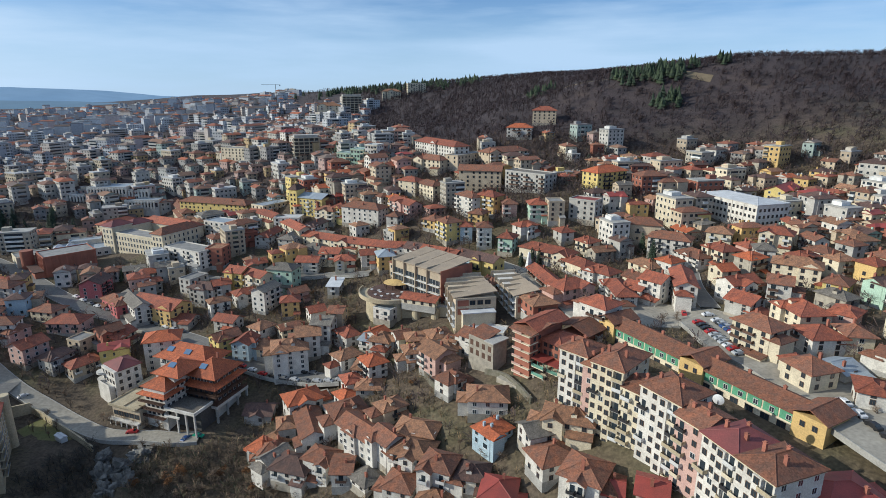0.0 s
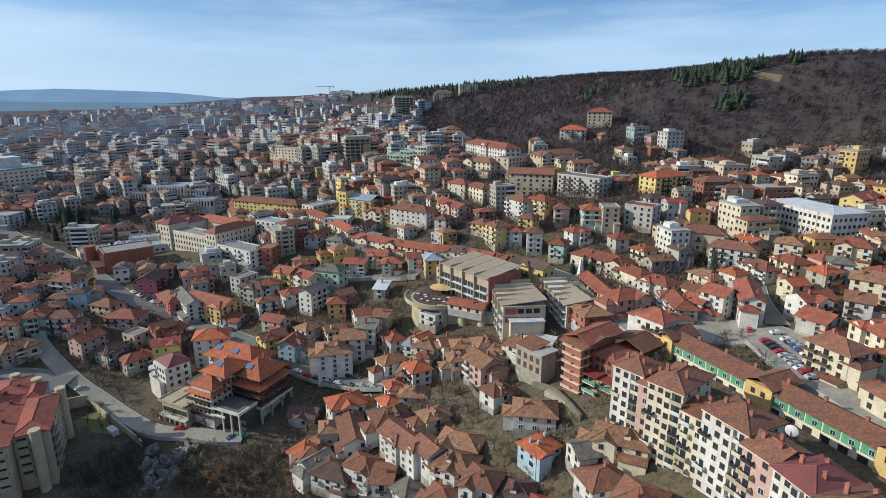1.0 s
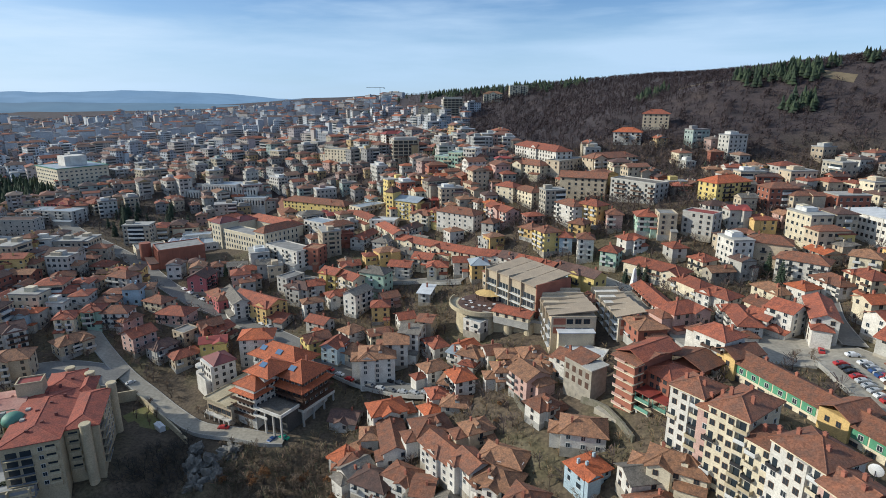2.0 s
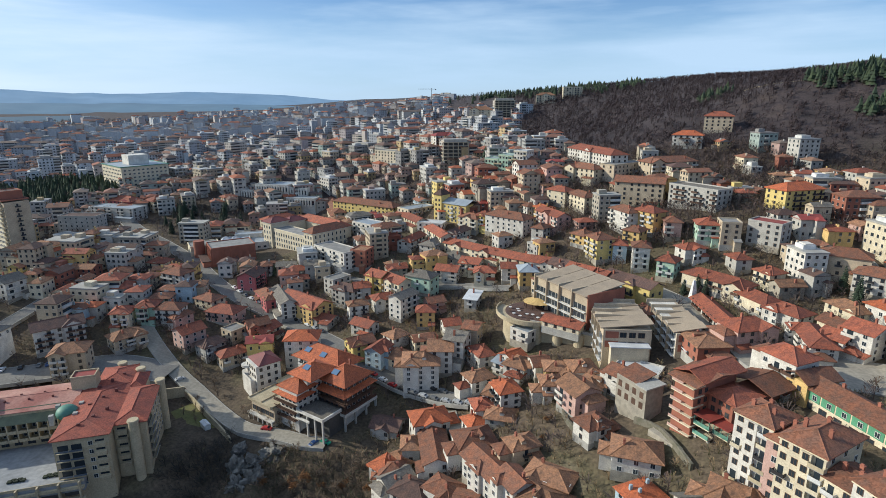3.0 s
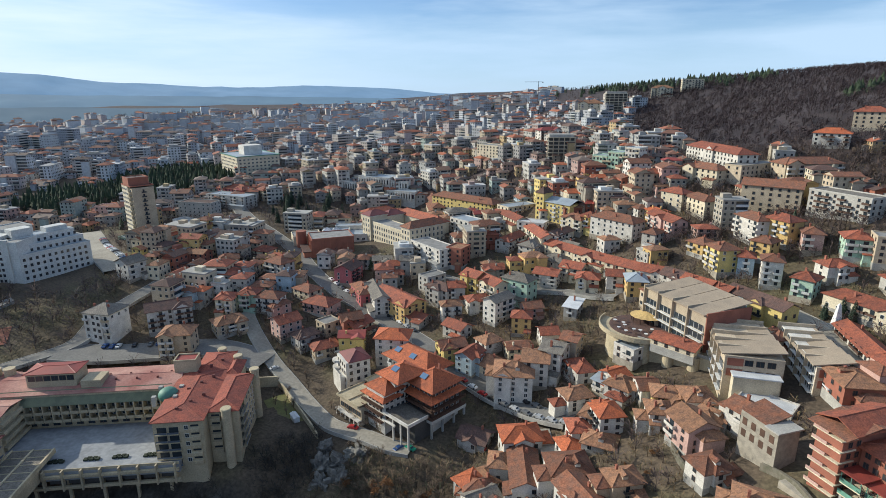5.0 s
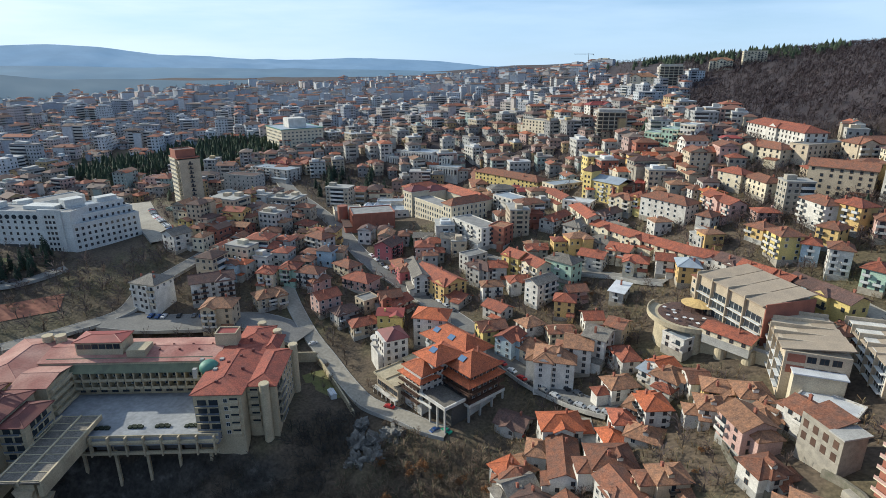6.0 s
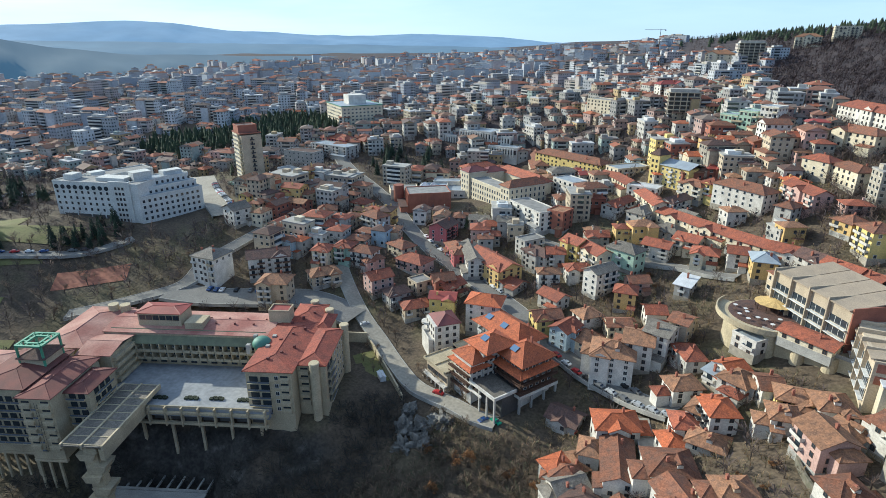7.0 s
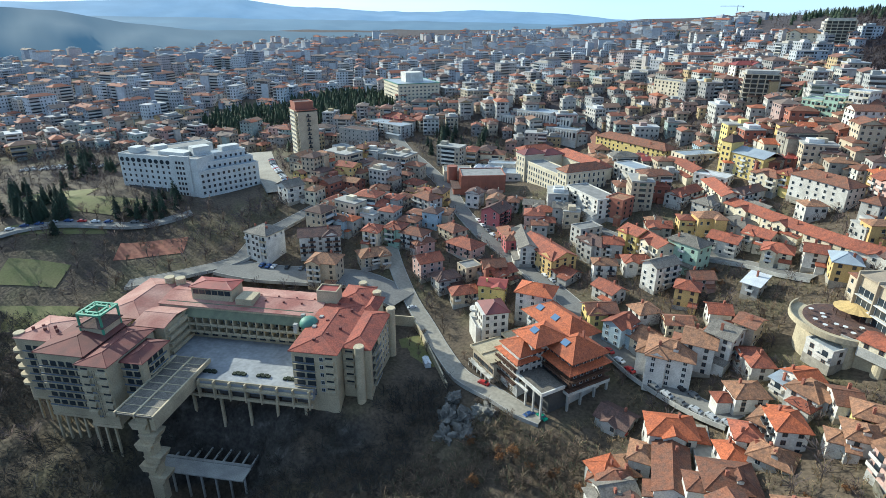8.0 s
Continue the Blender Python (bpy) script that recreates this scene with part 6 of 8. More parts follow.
house(-25.1, 221.7, 71, 9.8, 8.8, 2, "hip", "tan", "white", 13.0)
house(-32.3, 224.9, -23, 4.8, 6, 2, "shed", "pale", "white", 11.3)
house(-17.2, 219.6, 26, 6.2, 8.8, 2, "gable", "brown", "white", 15.4)
house(-9.9, 214.1, 12, 10.0, 7.92, 2, "hip", "tan", "yellow", 16.9)
house(-1.5, 212.2, 23, 8.8, 8.8, 2, "hip", "tan", "white", 19.1)
house(-11.1, 205.5, 17, 8.6, 7.92, 2, "hip", "tan", "white", 15.5)
house(-2.0, 193.2, -52, 10.2, 9.68, 3, "gable", "tan", "pink", 18.0)
house(-27.7, 195.5, 0, 9.9, 8, 1, "hip", "tan", "grey", 8.0)
house(2.0, 199.7, 65, 9.2, 7.92, 2, "hip", "tan", "white", 19.2)
house(14.6, 164.7, -4, 12.6, 9.68, 2, "hip", "tan", "white", 19.2)
house(11.7, 199.6, -40, 7.8, 7.92, 3, "gable", "brown", "white", 21.8)
house(28.9, 144.6, 19, 11.9, 7.92, 2, "gable", "grey", "white", 20.0)
house(36.4, 144.9, -19, 14.0, 8.8, 2, "hip", "tan", "cream", 23.8)
house(29.8, 135.3, 23, 10.9, 8.8, 2, "hip", "brown", "white", 17.7)
house(36.3, 123.9, -32, 10.2, 10.56, 3, "hip", "brown", "white", 18.6)
house(41.9, 120.9, -19, 5.7, 7, 1, "gable", "red", "pink", 21.2)
house(50.2, 115.8, -23, 6.6, 7.92, 1, "gable", "red", "pink", 25.0)
house(15.4, 132.1, -14, 9.1, 9.68, 2, "hip", "red", "yellow", 8.9)
house(80.3, 97.6, 5, 15.8, 12.32, 3, "hip", "red", "white", 32.1)
house(8.8, 140.1, -13, 8.5, 7.92, 2, "hip", "dark", "white", 8.4)
house(-27.2, 167.6, -44, 15.0, 8.8, 3, "gable", "brown", "white", 2.8, top=7.55)
house(-17.6, 158.9, -48, 8.9, 7.92, 3, "gable", "brown", "white", 4.5, top=8.35)
house(-8.9, 153.9, -21, 12.0, 9.68, 2, "hip", "tan", "white", 6.7)
house(-0.9, 142.7, -22, 9.3, 8.8, 3, "hip", "brown", "white", 5.5, top=9.55)
house(-8.1, 162.7, -17, 13.1, 8.8, 2, "hip", "tan", "white", 10.1, top=3.30)
house(-12.3, 144.6, -18, 8.7, 8.8, 2, "hip", "brown", "white", 1.6)
house(-2.1, 136.6, -20, 8.8, 7.92, 2, "hip", "tan", "white", 2.8)
house(-50.1, 165.8, -17, 12.8, 9.68, 2, "hip", "dark", "white", -7.9)
house(-60.8, 174.8, 19, 8.3, 7.92, 2, "hip", "brown", "white", -8.3)
house(-40.4, 165.2, -22, 10.0, 7.92, 2, "hip", "brown", "white", -4.2)
house(-32.0, 158.5, 0, 6.3, 9.68, 2, "gable", "brown", "white", -2.8)
house(-23.7, 153.4, -45, 7.8, 7.92, 1, "hip", "grey", "white", -0.6)
house(-119.9, 379.0, -46, 33.4, 8.8, 2, "gable", "terracotta", "cream", 33.2)
house(-96.9, 356.5, -54, 44.3, 8.8, 2, "gable", "terracotta", "cream", 31.2)
house(-80.5, 348.5, 70, 16.9, 7.92, 3, "gable", "dark", "white", 30.2)
house(-71.9, 338.0, -28, 13.2, 7.92, 2, "gable", "grey", "green", 28.9)
house(-74.3, 334.5, -29, 20.5, 8.8, 2, "gable", "terracotta", "cream", 28.4)
house(-55.4, 320.3, -28, 20.0, 8.8, 2, "gable", "terracotta", "cream", 29.6)
house(-37.2, 305.4, -24, 18.0, 8.8, 2, "gable", "terracotta", "cream", 31.4)
house(-23.9, 296.6, -13, 10.7, 8.8, 2, "gable", "terracotta", "white", 32.8)
house(-14.1, 291.2, -30, 9.7, 8.8, 2, "gable", "dark", "white", 33.6)
house(-4.2, 284.8, -31, 13.0, 8.8, 2, "gable", "terracotta", "cream", 33.5)
house(4.8, 280.1, -35, 7.8, 8.8, 2, "gable", "terracotta", "blue", 33.3)
house(12.6, 277.6, -43, 11.1, 8.8, 2, "gable", "dark", "blue", 33.6)
house(21.8, 264.2, -43, 13.2, 8.8, 2, "gable", "dark", "yellow", 32.0, top=8.50)
house(-238.8, 408.1, 61, 26.0, 10.56, 4, "hip", "terracotta", "cream", 15.0)
house(-206.7, 396.5, -11, 28.6, 10.56, 4, "hip", "terracotta", "cream", 17.8)
house(-146.0, 317.1, -28, 28.9, 12.32, 4, "flat", "flat", "white", 21.1, top=10.20)
house(-129.5, 315.7, -6, 9.5, 10.56, 4, "flat", "tan", "brick", 21.4)
house(-170.0, 422.8, -17, 58.8, 12.32, 3, "hip", "brown", "yellow", 29.8)
house(-146.8, 367.6, -25, 18.0, 12.32, 3, "flat", "pale", "white", 27.9)
house(-121.4, 395.2, 56, 23.7, 12.32, 2, "flat", "pale", "cream", 37.0)
house(-101.2, 365.6, -3, 16.9, 10.56, 2, "flat", "white", "white", 33.6)
house(-74.9, 364.1, -26, 14.0, 8.8, 3, "hip", "brown", "cream", 36.2)
house(-66.6, 365.2, -20, 9.8, 9.68, 3, "hip", "terracotta", "yellow", 37.9)
house(-49.2, 351.1, -27, 27.4, 11.44, 4, "hip", "brown", "white", 38.1)
house(-28.3, 328.8, -22, 7.2, 8.8, 3, "hip", "brown", "grey", 40.2)
house(-109.1, 289.9, -22, 10.3, 8.8, 3, "gable", "terracotta", "yellow", 15.4, top=10.75)
house(-98.4, 286.3, -33, 16.0, 8.8, 3, "gable", "terracotta", "cream", 15.5, top=9.95)
house(-84.8, 288.8, -14, 14.4, 9.68, 3, "hip", "grey", "green", 17.1, top=11.15)
house(-63.1, 310.8, -11, 10.9, 8.8, 2, "gable", "terracotta", "cream", 25.5)
house(-134.5, 291.9, 65, 12.6, 7.92, 3, "flat", "flat", "grey", 14.0)
house(-108.2, 343.5, 78, 21.0, 7.92, 2, "gable", "terracotta", "grey", 27.9)
house(-92.3, 338.5, 74, 19.6, 8.8, 2, "hip", "grey", "grey", 27.7)
house(-75.4, 325.3, -23, 14.6, 10.56, 1, "hip", "grey", "grey", 26.5)
house(-134.7, 359.7, -43, 22.5, 7.92, 2, "gable", "terracotta", "cream", 28.1)
house(-438.4, 323.3, 22, 16.0, 12.32, 4, "flat", "brown", "pink", 17.5)
house(-346.7, 331.5, 11, 27.2, 12.32, 5, "flat", "dark", "grey", 24.1)
house(-314.6, 290.7, -5, 14.9, 8.8, 4, "flat", "flat", "white", 24.3)
house(-352.3, 369.6, 0, 38.7, 14.08, 4, "flat", "pale", "grey", 27.0, top=9.00)
house(-364.3, 386.7, 0, 28.8, 12.32, 3, "hip", "terracotta", "rose", 29.9)
house(-339.4, 399.1, 64, 18.1, 12.32, 3, "hip", "terracotta", "tan", 29.2)
house(-250.8, 263.6, 42, 10.3, 8.8, 2, "hip", "brown", "white", 19.4)
house(-219.8, 270.2, -8, 13.6, 9.68, 3, "hip", "brown", "grey", 16.7)
house(-245.2, 286.5, 6, 10.7, 8.8, 2, "hip", "terracotta", "cream", 19.0)
house(-231.8, 205.5, 54, 19.4, 10.56, 4, "gable", "dark", "white", 8.1)
house(-210.8, 192.3, 31, 13.1, 10.56, 4, "hip", "tan", "tan", 4.1, top=11.00)
house(-205.0, 215.8, 64, 13.5, 9.68, 3, "hip", "tan", "tan", 6.8, top=5.55)
house(-284.1, 226.4, 86, 10.5, 10.56, 3, "gable", "grey", "white", 19.3, top=9.15)
house(-198.6, 238.4, 12, 12.0, 8.8, 3, "hip", "brown", "white", 10.1)
house(-190.4, 257.0, -12, 12.5, 8.8, 2, "hip", "brown", "cream", 11.8)
house(-183.2, 284.6, 96, 13.5, 10.56, 4, "gable", "dark", "rose", 13.8, top=8.20)
house(-216.8, 227.2, 27, 8.8, 8.8, 3, "hip", "terracotta", "cream", 10.5)
house(-209.5, 235.8, 20, 9.1, 8.8, 3, "hip", "terracotta", "green", 11.3)
house(85.6, 216.2, -50, 8.9, 9.68, 4, "gable", "terracotta", "white", 37.1, top=9.40)
house(95.7, 215.1, -106, 22.9, 7.92, 4, "gable", "terracotta", "white", 38.5, top=8.60)
house(91.6, 245.2, -63, 13.7, 7.92, 2, "hip", "tan", "cream", 38.5)
house(78.5, 217.7, -49, 7.8, 7.92, 3, "gable", "terracotta", "white", 36.6, top=5.95)
house(100.1, 240.4, -61, 8.0, 7.92, 2, "hip", "orange", "white", 39.7, top=7.30)
house(47.0, 248.5, -78, 26.2, 7.92, 2, "gable", "terracotta", "white", 34.2, top=2.90)
house(52.9, 224.3, 28, 15.2, 10.56, 3, "hip", "terracotta", "pink", 33.4)
house(56.5, 191.0, -52, 11.2, 9.68, 3, "hip", "terracotta", "white", 34.8, top=11.15)
house(71.8, 218.1, -90, 20.0, 7.92, 3, "hip", "terracotta", "white", 36.2, top=5.55)
house(51.9, 270.8, -42, 27.6, 9.68, 2, "hip", "terracotta", "cream", 38.0)
house(108.6, 263.0, -32, 18.8, 9.68, 3, "hip", "brown", "white", 43.8)
house(112.9, 244.8, -71, 14.0, 8.8, 3, "hip", "brown", "white", 43.0, top=5.55)
house(121.8, 239.6, -75, 11.9, 8.8, 3, "hip", "terracotta", "cream", 44.9)
house(113.2, 219.6, 14, 6.9, 7.92, 3, "gable", "orange", "cream", 41.9)
house(113.3, 206.9, 19, 13.0, 8.8, 3, "gable", "terracotta", "white", 41.6, top=7.15)
house(109.7, 193.8, -55, 9.1, 10.56, 3, "gable", "terracotta", "grey", 40.7, top=5.55)
house(135.2, 230.9, -19, 7.5, 7.92, 3, "hip", "grey", "white", 47.4)
house(148.9, 246.4, -37, 12.8, 8.8, 3, "hip", "terracotta", "cream", 50.4)
house(138.1, 212.1, -33, 16.4, 9.68, 3, "hip", "tan", "cream", 46.4)
house(124.6, 199.3, -31, 7.7, 9.68, 3, "gable", "brown", "white", 43.5)
house(145.1, 197.9, -47, 7.7, 9.68, 2, "hip", "brown", "yellow", 46.4)
house(118.5, 175.1, -86, 12.9, 10.56, 3, "hip", "terracotta", "cream", 42.0)
house(115.5, 161.5, -88, 10.4, 10.56, 3, "hip", "terracotta", "white", 41.4, top=5.95)
house(131.8, 173.8, -50, 7.4, 8.8, 2, "hip", "terracotta", "pink", 44.2)
house(125.3, 160.2, -9, 7.5, 8.8, 2, "hip", "brown", "cream", 43.1)
house(99.0, 164.3, -63, 12.6, 9.68, 4, "hip", "brown", "cream", 38.8)
house(101.1, 142.2, -74, 9.5, 9.68, 3, "hip", "brown", "cream", 38.3)
house(112.8, 146.8, 19, 7.1, 8.8, 2, "gable", "pale", "white", 40.6, top=2.90)
house(110.5, 131.8, -29, 6.5, 8.8, 3, "hip", "terracotta", "white", 39.9, top=5.55)
house(101.0, 280.2, -20, 17.2, 10.56, 2, "hip", "brown", "tan", 46.4, top=8.50)
house(129.3, 258.0, -33, 10.4, 8.8, 3, "hip", "tan", "cream", 47.9)
house(162.5, 342.2, -52, 7.8, 8.8, 3, "hip", "orange", "yellow", 56.8)
house(197.3, 328.2, 42, 24.9, 10.56, 3, "gable", "red", "yellow", 56.5)
house(95.2, 335.5, 31, 23.4, 12.32, 4, "hip", "orange", "yellow", 63.0)
house(23.9, 360.1, -11, 26.4, 11.44, 5, "gable", "brown", "tan", 57.5)
house(53.0, 344.6, -44, 29.1, 12.32, 4, "flat", "grey", "grey", 60.8)
house(-1.7, 432.0, -60, 59.6, 12.32, 4, "hip", "terracotta", "white", 70.2)
house(-7.7, 401.0, -41, 23.9, 10.56, 3, "hip", "brown", "cream", 65.0)
house(16.4, 406.2, 52, 34.7, 10.56, 3, "flat", "flat", "tan", 67.9)
house(43.0, 409.5, 32, 34.7, 12.32, 3, "hip", "brown", "tan", 69.6)
house(76.6, 300.6, -37, 14.6, 10.56, 4, "flat", "red", "grey", 52.5)
house(60.3, 302.1, 1, 8.4, 10.56, 4, "flat", "flat", "tan", 51.4)
house(3.3, 301.7, -59, 10.6, 9.68, 4, "hip", "brown", "yellow", 40.2)
house(12.5, 299.7, 0, 6.3, 7.92, 3, "hip", "terracotta", "blue", 40.8)
house(21.7, 292.1, 0, 7.6, 8.8, 4, "hip", "brown", "white", 39.8)
house(37.0, 313.0, 1, 7.6, 8.8, 3, "hip", "brown", "pink", 50.7)
house(51.5, 306.7, 1, 9.4, 10.56, 3, "hip", "terracotta", "green", 51.7)
house(33.3, 283.1, -25, 7.7, 8.8, 3, "hip", "terracotta", "green", 38.9)
house(-5.2, 316.1, -41, 9.1, 8.8, 2, "hip", "brown", "ochre", 43.4)
house(19.7, 310.2, -29, 8.5, 8.8, 3, "hip", "brown", "ochre", 45.7)
house(63.9, 253.2, -61, 15.7, 8.8, 2, "hip", "terracotta", "cream", 36.6)
house(71.1, 242.1, -50, 13.1, 8.8, 2, "hip", "terracotta", "white", 36.4)
house(72.3, 275.4, -53, 9.0, 7.92, 2, "hip", "terracotta", "cream", 41.5)
house(-23.3, 345.2, -54, 23.4, 8.8, 3, "gable", "terracotta", "pink", 44.9)
house(-21.2, 374.5, -37, 14.4, 8.8, 3, "hip", "terracotta", "cream", 53.9)
house(-7.9, 363.3, -56, 19.0, 8.8, 3, "hip", "brown", "cream", 53.2)
house(15.8, 327.1, -56, 15.8, 8.8, 4, "hip", "brown", "white", 49.6)
house(26.9, 322.0, -45, 12.7, 8.8, 4, "hip", "terracotta", "ochre", 50.9)
house(-325.7, 517.6, 17, 22.6, 15.84, 4, "flat", "flat", "cream", 45.1)
house(-333.7, 586.8, -18, 50.9, 12.32, 4, "hip", "brown", "cream", 47.9)
house(-182.3, 518.8, -19, 32.7, 14.08, 5, "flat", "flat", "cream", 55.5)
house(-144.1, 552.7, 43, 20.4, 10.56, 5, "hip", "red", "white", 68.0)
house(-277.1, 358.9, -18, 19.6, 10.56, 1, "hip", "white", "white", 23.0)
house(-206.9, 443.5, -58, 64.9, 8.8, 2, "hip", "brown", "tan", 25.2)

# ---------- streets and squares ----------
STREETS = (
    ("main_street", 9, ((-40, 209), (-52, 213), (-75, 222), (-92, 229), (-112, 241), (-137, 254), (-147, 259), (-164, 266), (-182, 271), (-206, 283), (-243, 309), (-303, 338))),
    ("hotel_road", 6.5, ((-91, 186), (-99, 185), (-109, 186), (-126, 187), (-140, 193), (-157, 202), (-175, 210), (-193, 220), (-208, 230))),
    ("lane", 4.5, ((-49, 206), (-38, 183), (-27, 167), (-11, 154), (3, 143))),
    ("market_square", 22, ((58, 198), (74, 200), (93, 194), (96, 169), (101, 151), (103, 133), (105, 114), (108, 98))),
    ("school_street", 7, ((101, 201), (104, 223), (110, 245), (112, 268), (110, 294))),
    ("shop_street", 9, ((27, 272), (39, 258), (49, 233), (53, 209), (59, 193))),
    ("car_park", 16, ((-296, 228), (-350, 252), (-410, 285))),
    ("upper_street", 5, ((-38, 286), (-49, 289), (-63, 295), (-81, 297), (-101, 297), (-119, 299), (-136, 303))),
    ("hotel_yard", 16, ((-256, 167), (-237, 176), (-216, 190), (-198, 202), (-175, 206))),
    ("river_road", 8, ((-285, 133), (-269, 154), (-257, 174), (-264, 195), (-267, 230))),
    ("park_drive", 6, ((-360, 102), (-345, 129), (-318, 158), (-310, 180))),
    ("boulevard", 10, ((-303, 338), (-351, 374), (-361, 404), (-338, 469))),
)


def street(name, width, way):
    """A paved strip that follows the lie of the land, with a kerb down either side."""
    pts = [Vector((x, y, 0)) for x, y in way]
    fine = []
    for k in range(len(pts) - 1):
        a, b, c, d = pts[max(k - 1, 0)], pts[k], pts[k + 1], pts[min(k + 2, len(pts) - 1)]
        n = max(2, int((c - b).length / 4))
        for q in range(n):
            t = q / n
            fine.append(0.5 * ((2 * b) + (c - a) * t + (2 * a - 5 * b + 4 * c - d) * t * t + (3 * b - a - 3 * c + d) * t ** 3))
    fine.append(pts[-1])
    bm = bmesh.new()
    kerb = bmesh.new()
    rows, kl = [], []
    for k, p in enumerate(fine):
        way_on = (fine[min(k + 1, len(fine) - 1)] - fine[max(k - 1, 0)]).normalized()
        side = Vector((-way_on.y, way_on.x, 0))
        z = max(gz(p.x, p.y), gz(*(p + side * width / 2).xy), gz(*(p - side * width / 2).xy)) + 0.35
        cross = [p + side * width * f for f in (-0.5, -0.25, 0, 0.25, 0.5)]
        rows.append([bm.verts.new((q.x, q.y, z - (0.02 if abs(i - 2) == 2 else 0))) for i, q in enumerate(cross)])
        kl.append([[kerb.verts.new((*(p + side * f).xy, z + h)) for f, h in ((s * width / 2, -1.5), (s * width / 2, 0.12), (s * (width / 2 + 0.3), 0.12), (s * (width / 2 + 0.3), -1.5))] for s in (-1, 1)])
    for a, b in zip(rows, rows[1:]):
        for i in range(4):
            bm.faces.new((a[i], b[i], b[i + 1], a[i + 1]))
    for a, b in zip(kl, kl[1:]):
        for u, v in zip(a, b):
            for i in range(3):
                kerb.faces.new((u[i], v[i], v[i + 1], u[i + 1]))
    pale = name in ("market_square", "car_park", "lane", "shop_street", "hotel_road")
    bmesh.ops.recalc_face_normals(bm, faces=bm.faces)
    s = tagged(part("road", bm, PAVING if pale else ASPHALT), "pale worn paving of a square" if pale else "grey worn asphalt street", "road", kind="structure")
    tagged(part("kerb", kerb, CONCRETE), "low pale concrete kerb along the street", "kerb", kind="structure")
    return fine


LINES = []
for name, width, way in STREETS:
    line = street(name, width, way)
    LINES += [(p.x, p.y, width / 2) for p in line]
LINES = np.array(LINES)

# ---------- the rest of the town ----------
WOODS = ((-190, 150, 78), (-245, 105, 62), (-85, 170, 20), (-10, 190, 15), (-50, 275, 16), (-68, 288, 14), (-285, 380, 36), (-375, 215, 70), (-345, 140, 75), (-480, 420, 62),
         (-520, 340, 40), (-10, 170, 9), (75, 400, 18), (60, 430, 22), (22, 345, 14), (-455, 165, 60))


def edge_of_town(x):
    """How far north the houses go before the woods begin."""
    return np.interp(x, [-170, -125, -70, -32, 8, 57, 103, 139, 217, 283], [2600, 690, 575, 500, 470, 470, 470, 445, 422, 366])


def free(x, y, turn, w, d, gap=1.0, roads=1.0):
    c, s = math.cos(radians(turn)), math.sin(radians(turn))
    pts = np.array([(x + c * a * w / 2 - s * b * d / 2, y + s * a * w / 2 + c * b * d / 2) for a in (-1, 0, 1) for b in (-1, 0, 1)])
    F = GRID
    near = F[(np.abs(F[:, 0] - x) < 75) & (np.abs(F[:, 1] - y) < 75)]
    for fx, fy, fc, fs, hw, hd in near:
        u = (pts[:, 0] - fx) * fc + (pts[:, 1] - fy) * fs
        v = -(pts[:, 0] - fx) * fs + (pts[:, 1] - fy) * fc
        if np.any((np.abs(u) < hw + gap) & (np.abs(v) < hd + gap)):
            return False
        if math.hypot(fx - x, fy - y) < min(w, d) * 0.5 + gap:
            return False
    if np.any(np.hypot(LINES[:, 0] - x, LINES[:, 1] - y) < LINES[:, 2] + d * 0.5 * roads + 0.5):
        return False
    return all(math.hypot(x - a, y - b) > r for a, b, r in WOODS)


def steep(x, y):
    return math.hypot(gz(x + 6, y) - gz(x - 6, y), gz(x, y + 6) - gz(x, y - 6)) / 12


GRID = np.array(FOOT)
ROOFS_NEAR = ["terracotta"] * 4 + ["brown"] * 5 + ["tan"] * 3 + ["dark", "orange", "grey"]
WALLS_NEAR = ["white"] * 6 + ["cream"] * 7 + ["grey"] * 5 + ["tan"] * 5 + ["pink", "ochre", "green", "stone"]


def town_turn(x, y):
    return (-64 if x > 20 else 24) + 14 * math.sin(x * 0.013 + y * 0.009)


def candidates(cell, x0, x1, y0, y1, rnd):
    spots = []
    for i in range(int((x1 - x0) / cell)):
        for j in range(int((y1 - y0) / cell)):
            spots.append((x0 + (i + 0.5 + rnd.uniform(-0.38, 0.38)) * cell, y0 + (j + 0.5 + rnd.uniform(-0.38, 0.38)) * cell))
    rnd.shuffle(spots)
    return spots


pick = random.Random(11)
made = 0
for x, y in sorted(candidates(10.0, -330, 190, 120, 350, pick), key=lambda q: math.hypot(q[0], q[1] - 20)):
    if made >= 50 or gz(x, y) < -1 or steep(x, y) > 0.55 or y > edge_of_town(x) or (x < -150 and y < 215) or (x > 15 and y < 130 and x < 75) or (40 < x < 108 and y < 204):
        continue
    turn, w, d = town_turn(x, y) + pick.choice((0, 90)) + pick.uniform(-8, 8), pick.uniform(7.5, 11), pick.uniform(6.2, 8.2)
    if free(x, y, turn, w, d, 0.8):
        house(x, y, turn, w, d, pick.choice((2, 2, 2, 3)), pick.choice(("hip", "hip", "gable")), pick.choice(ROOFS_NEAR), pick.choice(WALLS_NEAR), step=4.2)
        GRID = np.array(FOOT)
        made += 1


